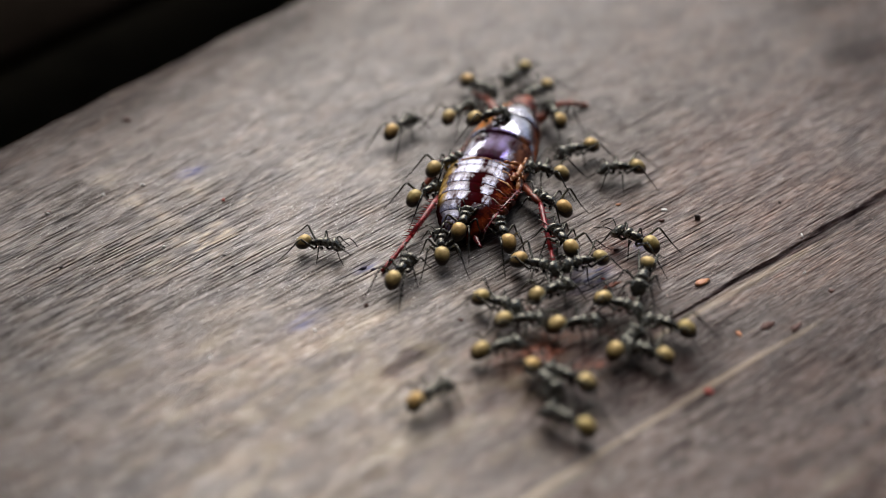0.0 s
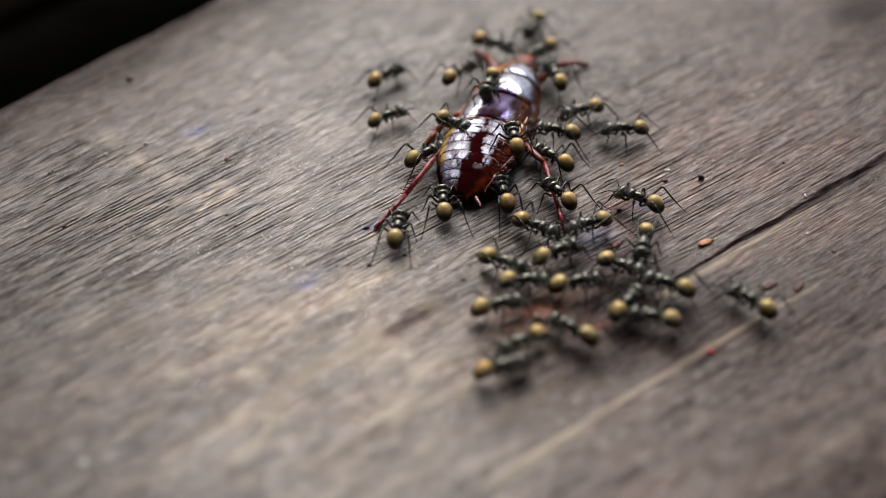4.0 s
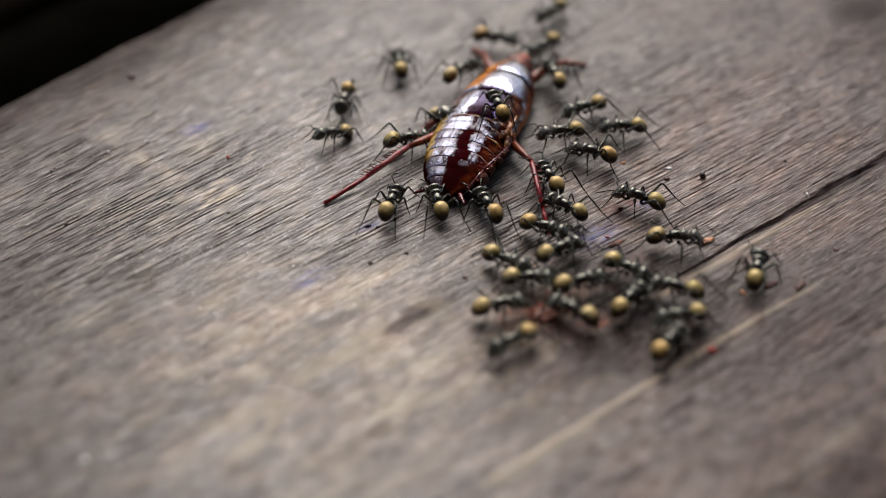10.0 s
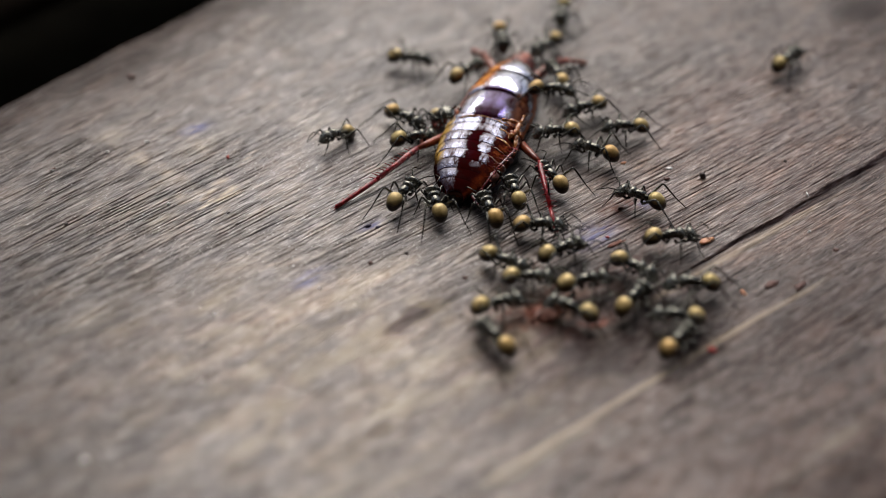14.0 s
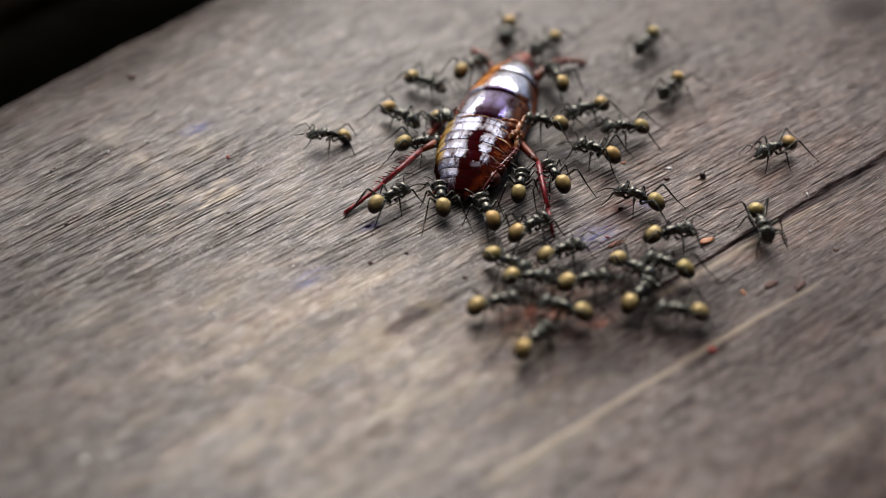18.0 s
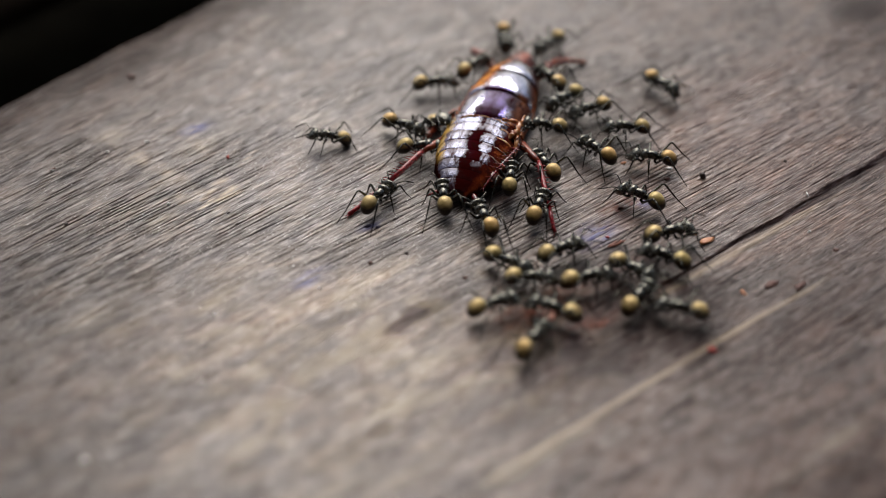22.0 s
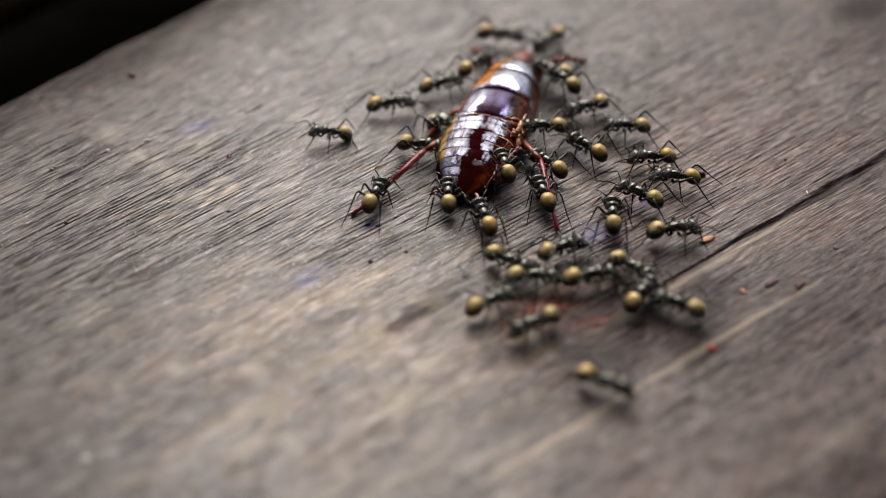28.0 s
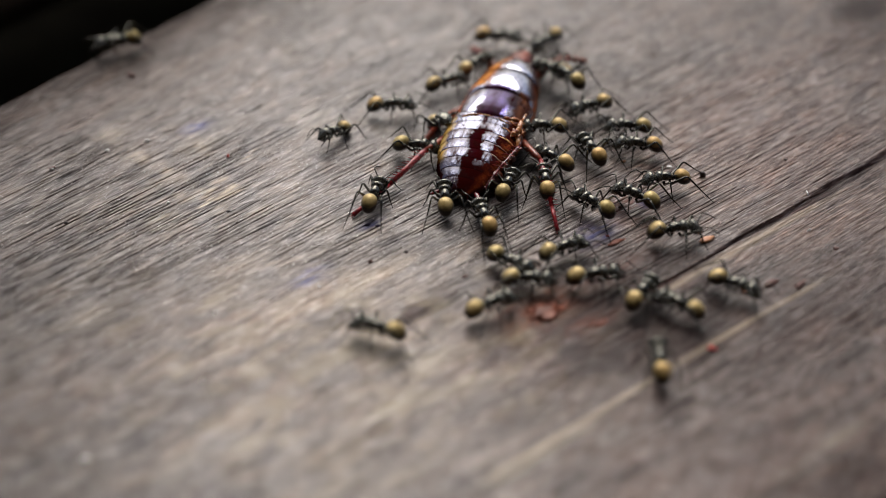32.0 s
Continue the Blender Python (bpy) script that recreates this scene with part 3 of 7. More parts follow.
    for u, w, lu, lw, k in far_rubbed + near_rubbed:
        ww = W - w + 0.8 * lw * (value_noise(U / 3 + w, W / 2, 52) - 0.5)
        buff = np.maximum(buff, k * np.exp(-(((U - u) / lu) ** 2 + (ww / lw) ** 2)))
    buff *= 0.2 + 0.65 * value_noise(U / 5, W / 0.6, 53) + 0.45 * value_noise(U / 3, W / 2.2, 54)
    # dark dirt lies in the split
    wob = 0.5 * (value_noise(U / 9, W * 0, 6) - 0.5)
    stain_shade = np.maximum(stain_shade, 0.9 * smooth_step(10, 26, U) * np.exp(-((W + 25.2 - wob) / (0.28 + 0.75 * smooth_step(20, 62, U))) ** 4))
    line = np.exp(-((W + 38.45 - 0.5 * (value_noise(U / 12, V * 0, 8) - 0.5)) / 0.34) ** 2) * smooth_step(-26, -12, U) * (1 - smooth_step(28, 44, U)) * (0.45 + 0.75 * value_noise(U / 6, V, 11))
    lip = 0.6 * np.exp(-((W + 26.7) / 0.5) ** 2) * smooth_step(14, 20, U) * (1 - smooth_step(40, 62, U))
    pale = np.clip(np.maximum(line, lip), 0, 0.85) * (0.72 + 0.3 * value_noise(U / 3, W / 0.5, 33))
    # scuffs: a faint ring and a streak across the grain, and three small violet ink marks
    X = U * math.cos(radians(GRAIN)) - V * math.sin(radians(GRAIN))
    Y = U * math.sin(radians(GRAIN)) + V * math.cos(radians(GRAIN))
    ring = np.exp(-((np.hypot((X + 34.2) / 1.0, (Y - 14.3) / 1.5) - 1.7) / 0.32) ** 2) * value_noise(X * 1.3, Y * 1.3, 17)
    streak = np.exp(-(((X + 45.5) * 0.62 + (Y - 20.5) * 0.78 + 0.8 * (value_noise(X / 3, Y / 3, 18) - 0.5)) / 0.7) ** 2) * np.exp(-(((X + 45.5) * 0.78 - (Y - 20.5) * 0.62) / 8) ** 2)
    pale = np.maximum(pale, np.maximum(1.3 * ring, 0.65 * streak * value_noise(X * 1.5, Y * 1.5, 19)))
    # white scratches across the grain: from, to, strength
    for x0, y0, x1, y1, k in ((-37.1, 7.8, -35.6, 12.3, 0.9), (-33.6, 12.0, -33.3, 15.0, 0.9), (-33.3, 15.0, -31.3, 12.7, 0.8), (-34.7, 10.6, -30.9, 8.9, 0.7), (-37.7, 14.0, -33.2, 8.4, 0.6), (-31.3, 22.2, -30.2, 25.3, 0.6), (-45.5, 16.9, -37.1, 9.2, 0.35), (-41.8, 29.1, -37.2, 23.3, 0.4)):
        dx, dy = x1 - x0, y1 - y0
        f = np.clip(((X - x0) * dx + (Y - y0) * dy) / (dx * dx + dy * dy), 0, 1)
        off = np.hypot(X - x0 - f * dx, Y - y0 - f * dy) + 0.25 * (value_noise(X, Y, 61) - 0.5)
        pale = np.maximum(pale, k * np.exp(-(off / 0.24) ** 2) * smooth_step(0.25, 0.6, value_noise(X * 1.7, Y * 1.7, 62)))
    violet = np.zeros_like(U)
    for x, y, r in ((-40.6, 30.7, 1.3), (-19.2, -6.5, 1.5), (-10.8, 5.6, 0.9), (22.5, 3.2, 2.0), (31.5, 11.5, 1.2)):
        violet = np.maximum(violet, 1.6 * np.exp(-((((X - x) * 0.8 + (Y - y) * 0.6) / (1.7 * r)) ** 2 + (((Y - y) * 0.8 - (X - x) * 0.6) / r) ** 2)))
    # juice soaked into the wood round the scraps
    rust = np.zeros_like(U)
    for x, y, lx, ly, k in ((14.0, -13.0, 6.0, 3.2, 1.25), (27.5, 10.5, 4.0, 1.8, 0.55), (20.5, -16.0, 4.0, 1.8, 0.6), (6.5, -12.5, 4.0, 1.6, 0.4), (25.0, -4.0, 4.0, 1.5, 0.35), (12.0, -4.5, 3.0, 1.4, 0.4), (31.0, -9.0, 5.0, 1.5, 0.3), (9.5, 13.0, 3.0, 2.0, 0.4)):
        rust = np.maximum(rust, k * np.exp(-((((X - x) * 0.87 + (Y - y) * 0.5) / lx) ** 2 + (((Y - y) * 0.87 - (X - x) * 0.5) / ly) ** 2)))
    # dry scuffed patches, and patches that are only lighter in colour
    dust_lighten = np.zeros_like(U)
    for x, y, r, k in ((-20, 17, 17, 0.9), (-12, 5, 12, 0.6), (-40, 10, 20, 0.55), (31, 11, 12, 0.85), (40, 6, 11, 0.6), (48, 17, 15, 0.8), (53, 30, 15, 0.75), (4, -22, 12, 0.35), (-8, -8, 9, 0.5), (-45, 0, 16, 0.4), (-20, -6, 12, 0.35)):
        dust_lighten = np.maximum(dust_lighten, k * np.exp(-((X - x) ** 2 + (Y - y) ** 2) / r ** 2))
    # dulled and warm board tone, with lens falloff painted towards the edges; worn wood
    tone_falloff = ((0.36 * smooth_step(24, 58, -0.05 * Y - X) + 0.28 * smooth_step(22, 27, -W) * smooth_step(2, 22, U) + 0.4 * np.exp(-(((X - 52) / 16) ** 2 + ((Y + 46) / 12) ** 2)) + 0.25 * smooth_step(45, 75, Y) + 0.42 * np.exp(-(((X - 20) / 11) ** 2 + ((Y - 34) / 20) ** 2)) + 0.5 * smooth_step(58, 80, X) * smooth_step(32, 60, Y) + 0.75 * smooth_step(60, 85, W) * (1 - 0.5 * smooth_step(20, 50, U))) * (0.6 + 0.6 * value_noise(U / 14, W / 4, 23))).clip(0, 1)
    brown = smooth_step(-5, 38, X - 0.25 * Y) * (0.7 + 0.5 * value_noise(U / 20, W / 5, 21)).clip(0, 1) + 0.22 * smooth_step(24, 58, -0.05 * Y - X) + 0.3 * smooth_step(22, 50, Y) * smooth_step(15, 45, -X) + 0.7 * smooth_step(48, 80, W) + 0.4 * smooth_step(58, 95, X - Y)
    worn = np.clip(np.exp(-(((X + 14) / 26) ** 2 + ((Y + 22) / 17) ** 2)) * (0.3 + 1.1 * value_noise(U / 9, W / 3.2, 22)), 0, 1)
    dust_lighten = np.clip((1 - 0.8 * np.exp(-(((X - 19) / 9) ** 2 + ((Y - 34) / 17) ** 2))) * dust_lighten * (0.6 + 0.8 * value_noise(U / 6, W / 1.6, 29)), 0, 1)
    for name, arr in (("buff", np.clip(buff, 0, 0.9)), ("tone_falloff", tone_falloff), ("dust_lighten", dust_lighten), ("rust", rust * (0.3 + value_noise(U / 3, W / 1.2, 27))), ("stain_shade", stain_shade), ("pale", pale), ("brown", brown), ("worn", worn), ("violet", violet * value_noise(X * 2, Y * 2, 20)), ("groove", grooves(U, W))):
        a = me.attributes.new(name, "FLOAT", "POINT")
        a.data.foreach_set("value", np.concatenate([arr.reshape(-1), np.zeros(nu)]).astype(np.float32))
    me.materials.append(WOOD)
    me.shade_smooth()
    return me


def box(bm, x0, x1, y0, y1, z0, z1, bevel=0.0):
    made = bmesh.ops.create_cube(bm, size=1)["verts"]
    bmesh.ops.scale(bm, vec=(x1 - x0, y1 - y0, z1 - z0), verts=made)
    bmesh.ops.translate(bm, vec=((x0 + x1) / 2, (y0 + y1) / 2, (z0 + z1) / 2), verts=made)
    if bevel:
        bmesh.ops.bevel(bm, geom=bm.edges[:], offset=bevel, segments=2, affect="EDGES")
    uv = bm.loops.layers.uv.verify()
    for f in bm.faces:
        for lp in f.loops:
            lp[uv].uv = (lp.vert.co.x * MM, (lp.vert.co.y + lp.vert.co.z) * MM)
    return bm


board = new("wooden_board", board_mesh())
board.rotation_euler = (0, 0, radians(GRAIN))
tagged(board, "weathered grey-brown wooden board with open grain and a split", "board", kind="structure")
part("board_core", box(bmesh.new(), -160, 194, -100, 40, -24, -3), WOOD, board, smooth=False)

# the next board, past a dark gap
gap = bmesh.new()
EDGE_TURN = GRAIN + 11.5
box(gap, -170, 220, 0, 120, -8.4, 0, 1.5)
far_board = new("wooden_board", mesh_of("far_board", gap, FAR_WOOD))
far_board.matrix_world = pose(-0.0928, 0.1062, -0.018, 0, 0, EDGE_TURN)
tagged(far_board, "weathered neighbouring board across a gap, near-black with the gap's shade", "board", kind="structure")
bearer = bmesh.new()
box(bearer, -14, 14, -180, 260, -70, -26.5, 2)
for k, (x, y) in enumerate(((-0.115, -0.045), (0.125, 0.115))):
    b = new("bearer", mesh_of("bearer", bearer.copy(), WOOD, False))
    b.matrix_world = pose(x, y, 0, 0, 0, GRAIN)
    tagged(b, "plain wooden bearer under the boards", "bearer", kind="structure")
bearer.free()
ground_bm = bmesh.new()
bmesh.ops.create_grid(ground_bm, x_segments=40, y_segments=40, size=400000)
ground = new("ground", mesh_of("ground", ground_bm, EARTH))
ground.location = (0, 0, -0.0702)
tagged(ground, "dark bare earth below the boards", "ground", kind="structure")

# unseen dark walls and roof, added to block all sky light but the front's
wall = new("wall_south", mesh_of("wall_south", box(bmesh.new(), -1800, 1800, -1100, -1040, -70, 1400), WALL, False))
tagged(wall, "unseen dark wall added behind the camera to block light", "wall", kind="structure")
for name, x in (("wall_west", -1830), ("wall_east", 1770)):
    w = new(name, mesh_of(name, box(bmesh.new(), x, x + 60, -1040, 260, -70, 1400), WALL, False))
    tagged(w, "unseen dark side wall added to block light", "wall", kind="structure")
roof = new("ceiling", mesh_of("ceiling", box(bmesh.new(), -1830, 1830, -1100, 260, 1400, 1440), WALL, False))
tagged(roof, "unseen dark roof added over the camera to block light", "ceiling", kind="structure")


# ---- the cockroach: x towards its head, built around the middle of its back ----
HALF = ((-19.2, 1.6), (-17.6, 3.5), (-15, 4.8), (-12, 5.6), (-8, 6.1), (-3, 6.2), (2, 6.6), (6, 6.5), (11, 5.5), (14.5, 4.3), (17.5, 2.8), (20, 1.8))
BACK = ((-19.2, 2.2), (-17, 3.2), (-13, 4.4), (-8, 5.2), (0, 5.8), (6, 6.0), (11, 5.8), (16, 5.0), (20, 3.6))


def along(table, x):
    return float(np.interp(x, [p[0] for p in table], [p[1] for p in table]))


def plate_bm(x0, x1, lift=0.025, dip=0.05, bow=1.5, slim=1.0, arch=0.42):
    """One arched back plate from its rear edge x0 to its front edge x1; the rear edge stands proud of the plate behind."""
    bm = bmesh.new()
    uv = bm.loops.layers.uv.new("UVMap")
    nu, nv = 25, 7
    grid = []
    for j in range(nv):
        f = j / (nv - 1)
        row = []
        for i in range(nu):
            s = 2 * i / (nu - 1) - 1
            a = s * radians(86)
            x = x0 + (x1 - x0) * f - bow * s * s * (1 - f) * 0.6 - 0.5 * bow * s * s - 0.55 * abs(s) ** 9 * (1 - f)
            w = along(HALF, x) * (1.03 - 0.04 * f) * slim
            top = along(BACK, x) + lift * (1 - f) ** 2 - dip * f + 0.06 * (x1 - x0) * 4 * f * (1 - f)
            z = 1.3 + (top - 1.3) * max(math.cos(a), 0) ** arch
            row.append((bm.verts.new((x, w * math.sin(a) / math.sin(radians(86)), z)), (1 - i / (nu - 1), f)))
        grid.append(row)
    for a, b in zip(grid, grid[1:]):
        for i in range(nu - 1):
            quad = (a[i], a[i + 1], b[i + 1], b[i])
            face = bm.faces.new([q[0] for q in quad])
            for loop, q in zip(face.loops, quad):
                loop[uv].uv = q[1]
    made = bmesh.ops.extrude_face_region(bm, geom=bm.faces[:])
    bmesh.ops.translate(bm, vec=(0, 0, -0.03), verts=[g for g in made["geom"] if isinstance(g, bmesh.types.BMVert)])
    return bm


def roach_leg(body, name, joints, spines, colours, thick=1.0):
    """femur, tibia and tarsus as sub-parts of one leg that turns at the coxa."""
    base = Vector(joints[0])
    p = [Vector(j) - base for j in joints]
    bm = bmesh.new()
    tube(bm, (p[0], p[0].lerp(p[1], 0.4), p[0].lerp(p[1], 0.8), p[1]), [thick * r for r in (0.7, 0.95, 0.75, 0.45)], 10)
    leg = part(name, bm, colours[0], body, at=base)
    bm = bmesh.new()
    tube(bm, (p[1], p[1].lerp(p[2], 0.12), p[1].lerp(p[2], 0.5), p[2]), [thick * r for r in (0.46, 0.62, 0.58, 0.46)], 9)
    part("tibia", bm, colours[1], leg)
    d = (p[2] - p[1]).normalized()
    side = d.cross(Vector((0, 0, 1))).normalized()
    for k in range(spines):
        q = p[1].lerp(p[2], (k + 0.6) / spines)
        for s in (-1, 1):
            part("spine", spike(bmesh.new(), q, q + side * s * 1.05 + d * 1.0 + Vector((0, 0, 0.55 + 0.3 * (k % 2))), 0.17), SPINE, leg)
    bm = bmesh.new()
    pts = [p[2].lerp(p[3], f) for f in (0, 0.42, 0.45, 0.62, 0.65, 0.8, 0.83, 1)]
    tube(bm, pts, [thick * r for r in (0.44, 0.50, 0.40, 0.49, 0.39, 0.48, 0.38, 0.44)], 8)
    part("tarsus", bm, colours[1], leg)
    d = (p[3] - p[2]).normalized()
    for s in (-1, 1):
        part("claw", spike(bmesh.new(), p[3], p[3] + d * 0.7 + d.cross(Vector((0, 0, 1))) * s * 0.35, 0.1), colours[1], leg)
    for k in range(spines - 2):
        q = p[2].lerp(p[3], (k + 0.4) / spines * 0.9)
        part("spine", spike(bmesh.new(), q, q + side * (-1) ** k * 0.8 + d * 0.6 + Vector((0, 0, 0.25)), 0.08), SPINE, leg)
    return leg


def build_cockroach():
    body = new("cockroach")
    tagged(body, "glossy red-brown wingless cockroach lying on the board, being eaten", "cockroach")
    bm = loft(bmesh.new(), [(x, 0, 1.6, along(HALF, x) * (0.93 if x < -3 else 0.84), (along(BACK, x) - 1.6) * 0.8) for x in (-19, -18, -16, -13, -9, -4, 1, 6, 10, 13, 16, 18)], 20, 0.45)
    part("belly", bm, ROACH_BELLY, body)
    ends = (-19.0, -17.2, -15.4, -13.5, -11.5, -9.4, -7.2, -5.1, -3.0)
    for a, b in zip(ends, ends[1:]):
        part("abdomen_plate", plate_bm(a, b + 0.9), PLATE, body, "banded brown abdomen plate" if a == ends[0] else "")
    part("hind_thorax_plate", plate_bm(-3.4, 5.0, 0.10, 0.12, 1.8, 0.93, 0.70), PLATE, body)
    part("middle_thorax_plate", plate_bm(3.9, 11.3, 0.16, 0.12, 1.8, 0.90, 0.74), PLATE, body)
    part("neck_shield", plate_bm(10.3, 15.8, 0.16, 0.10, 1.5, 0.92, 0.74), PLATE, body, "rounded amber-edged neck shield")
    # skin peeled up along the eaten flank, and lobes of flesh below it
    rnd = random.Random(71)
    for a, b, out, up, r, turn in (((-9.0, -6.1, 2.9), (-2.6, -5.0, 5.3), (0, -0.9, 0.1), (0, -0.1, 0.8), 0.5, 200), ((-4.0, -2.6, 6.0), (-2.6, -5.8, 4.7), (-0.9, -0.3, 0.0), (0, -0.2, 0.8), 0.42, 180), ((-6.8, -5.0, 4.9), (-4.6, -5.9, 4.6), (-0.3, -0.9, 0.2), (0, 0.2, 0.9), 0.5, 260)):
        a, b, out, up = Vector(a), Vector(b), Vector(out), Vector(up)
        bm = bmesh.new()
        rows = []
        for n in range(17):
            f = n / 16
            base = a.lerp(b, f) + up * 0.35 * math.sin(math.pi * f)
            size = r * (0.45 + 0.75 * math.sin(math.pi * f) ** 0.6) * (1 + 0.5 * noise.noise(Vector((f * 5, r * 9, 0))))
            rows.append([bm.verts.new(base + out * size * math.sin(radians(turn) * m / 8) + up * size * (1 - math.cos(radians(turn) * m / 8)) * 0.8) for m in range(9)])
        for p, q in zip(rows, rows[1:]):
            for m in range(8):
                bm.faces.new((p[m], p[m + 1], q[m + 1], q[m]))
        for v in bm.verts:
            v.co += 0.22 * noise.noise_vector(v.co * 1.5)
        bmesh.ops.recalc_face_normals(bm, faces=bm.faces)
        bmesh.ops.solidify(bm, geom=bm.faces[:], thickness=0.07)
        part("torn_skin", bm, TORN, body, "curled orange torn skin")
    pts = []
    for k in range(15):
        s = 0.95 - 1.9 * k / 14
        x = -3.4 - 2.0 * s * s
        pts.append((x, along(HALF, x) * 0.88 * math.sin(s * 1.5), 1.5 + (along(BACK, x) - 1.2) * max(math.cos(s * 1.5), 0) ** 0.42))
    bm = tube(bmesh.new(), pts, [rnd.uniform(0.06, 0.17) for p in pts], 6)
    for v in bm.verts:
        v.co += 0.22 * noise.noise_vector(v.co * 1.6)
    part("torn_skin", bm, TORN, body, "ragged pale orange rim at the waist")
    for k in range(7):
        x, y = rnd.uniform(-6.5, -0.5), rnd.uniform(-6.3, -4.4)
        bm = egg(bmesh.new(), x - rnd.uniform(0.5, 1.1), x + rnd.uniform(0.5, 1.1), rnd.uniform(4.2, 5.4), rnd.uniform(0.15, 0.35), rnd.uniform(0.12, 0.3), 8, 6, y=y)
        for v in bm.verts:
            v.co += 0.35 * noise.noise_vector(v.co * 1.4)
        part("torn_flake", bm, TORN, body, "torn flake of pale orange skin" if k == 0 else "")
    for k, x0 in enumerate((-11.4, -9.3, -7.1, -4.9, -2.9)):
        pts = []
        for i in range(7):
            a = radians(30 + 8.5 * i)
            x = x0 - 1.4 * math.sin(a) ** 2 + 0.25 * rnd.uniform(-1, 1)
            pts.append((x, -along(HALF, x) * 0.99 * math.sin(a), 1.45 + (along(BACK, x) - 1.3) * math.cos(a) ** 0.42))
        bm = tube(bmesh.new(), pts, [rnd.uniform(0.10, 0.24) * (0.5 if i in (0, 6) else 1) for i in range(7)], 7)
        for v in bm.verts:
            v.co += 0.15 * noise.noise_vector(v.co * 1.7)
        part("torn_rib", bm, TORN if k > 1 else FLESH, body, "torn orange edge of a plate" if k == 4 else "")
    for k in range(5):
        x = -14.2 + 2.3 * k
        bm = egg(bmesh.new(), x - 1.4, x + 1.4, 2.3 + 0.25 * k, 1.2, 1.3, 14, 9, y=-along(HALF, x) * 0.82)
        for v in bm.verts:
            v.co += 0.55 * noise.noise_vector(v.co * 1.3)
        part("flesh_lobe", bm, FLESH, body, "wet orange-brown flesh lobe" if k == 0 else "")
    bm = egg(bmesh.new(), 14.8, 21.6, 2.4, 2.5, 2.0, 16, 9, fat=-0.3)
    head = part("head", bm, HEAD_ORANGE, body, "chewed orange-red head")
    for s in (-1, 1):
        part("eye", egg(bmesh.new(), 18.2, 19.8, 2.9, 0.4, 0.6, 10, 7, y=s * 2.1), EYE_BLACK, head)
        bm = bmesh.new()
        tube(bm, [(-17.8 - 0.5 * k, s * (2.0 + 0.36 * k), 1.7 + 0.03 * k) for k in range(7)], (0.30, 0.42, 0.44, 0.40, 0.32, 0.22, 0.08), 8)
        part("cercus", bm, ROACH_DARK, body)
    legs = {}
    thigh, amber = (ROACH_AMBER, ROACH_RED), (ROACH_AMBER, ROACH_AMBER)
    legs["hind_left"] = roach_leg(body, "hind_leg", ((-1, 3.5, 1.6), (-10.4, 9.9, 3.0), (-17.6, 14.9, 1.3), (-24.2, 19.6, 0.35)), 13, thigh, 0.82)
    legs["hind_right"] = roach_leg(body, "hind_leg", ((-1, -3.5, 1.6), (-9.4, -9.6, 3.2), (-18.5, -13.0, 1.5), (-22.5, -14.6, 0.35)), 8, (ROACH_AMBER, ROACH_RED), 0.72)
    legs["mid_left"] = roach_leg(body, "middle_leg", ((6, 3.5, 1.4), (1.0, 7.6, 1.5), (-3.0, 9.0, 1.0), (-6.5, 9.8, 0.35)), 5, amber)
    legs["mid_right"] = roach_leg(body, "middle_leg", ((-2.0, -5.0, 2.4), (-7.2, -6.4, 4.0), (-15.5, -5.2, 5.0), (-19.0, -4.2, 4.0)), 6, (ROACH_DARK, ROACH_DARK), 0.42)
    legs["fore_left"] = roach_leg(body, "front_leg", ((14, 2.5, 1.6), (19.0, 6.5, 2.2), (21.5, 8.5, 1.2), (23.6, 10.2, 0.35)), 4, amber)
    legs["fore_right"] = roach_leg(body, "front_leg", ((14, -2.5, 1.6), (20.5, -5.0, 2.4), (23.6, -7.2, 1.4), (25.5, -9.6, 0.4)), 4, amber)
    return body, legs


roach, roach_legs = build_cockroach()
roach.matrix_basis = pose(0.0081, 0.0289, 0, 0, 0, 75.9)


# ---- one ant: x forward, feet on z = 0; the others are copies ----
COXAE = {"fore": (1.35, 0.42, 2.05), "mid": (0.45, 0.5, 2.0), "hind": (-0.45, 0.48, 2.0)}
LEGS = {"fore": ((0, 0, 0), (0.45, 0.5, -0.25), (1.75, 1.55, 0.95), (2.05, 1.8, 0.9), (2.75, 2.6, -0.75), (3.6, 3.2, -2.0)),
        "mid": ((0, 0, 0), (0.05, 0.6, -0.25), (-0.1, 2.1, 1.25), (-0.15, 2.45, 1.15), (-0.3, 3.3, -0.75), (-0.5, 4.1, -1.97)),
        "hind": ((0, 0, 0), (-0.4, 0.5, -0.25), (-2.5, 1.9, 2.3), (-2.9, 2.15, 2.25), (-5.3, 3.1, -0.35), (-7.2, 3.9, -1.97))}
# other stances: stretch along, stretch across, knee lift
STANCES = ((1.0, 1.0, 1.0), (0.72, 1.15, 1.15), (1.12, 0.82, 0.85), (0.86, 1.3, 0.95))


def leg_meshes(kind, side, stance):
    """Thigh and shin of one leg from its hip; the knee follows the stance, the foot stays on the board."""
    long, wide, lift = STANCES[stance]
    pts = [(0.92 * long * x, side * 0.72 * wide * y, z * lift if z > 0 else z) for x, y, z in LEGS[kind]]
    thigh = tube(bmesh.new(), pts[:4], (0.28, 0.23, 0.19, 0.15), 6)
    mid = [a + (b - a) * 0.3 for a, b in zip(pts[3], pts[4])]
    shin = tube(bmesh.new(), (pts[3], mid, pts[4], pts[5]), (0.14, 0.155, 0.10, 0.06), 6)
    return mesh_of("leg", thigh, LEG_BLACK), mesh_of("shin", shin, LEG_BLACK)


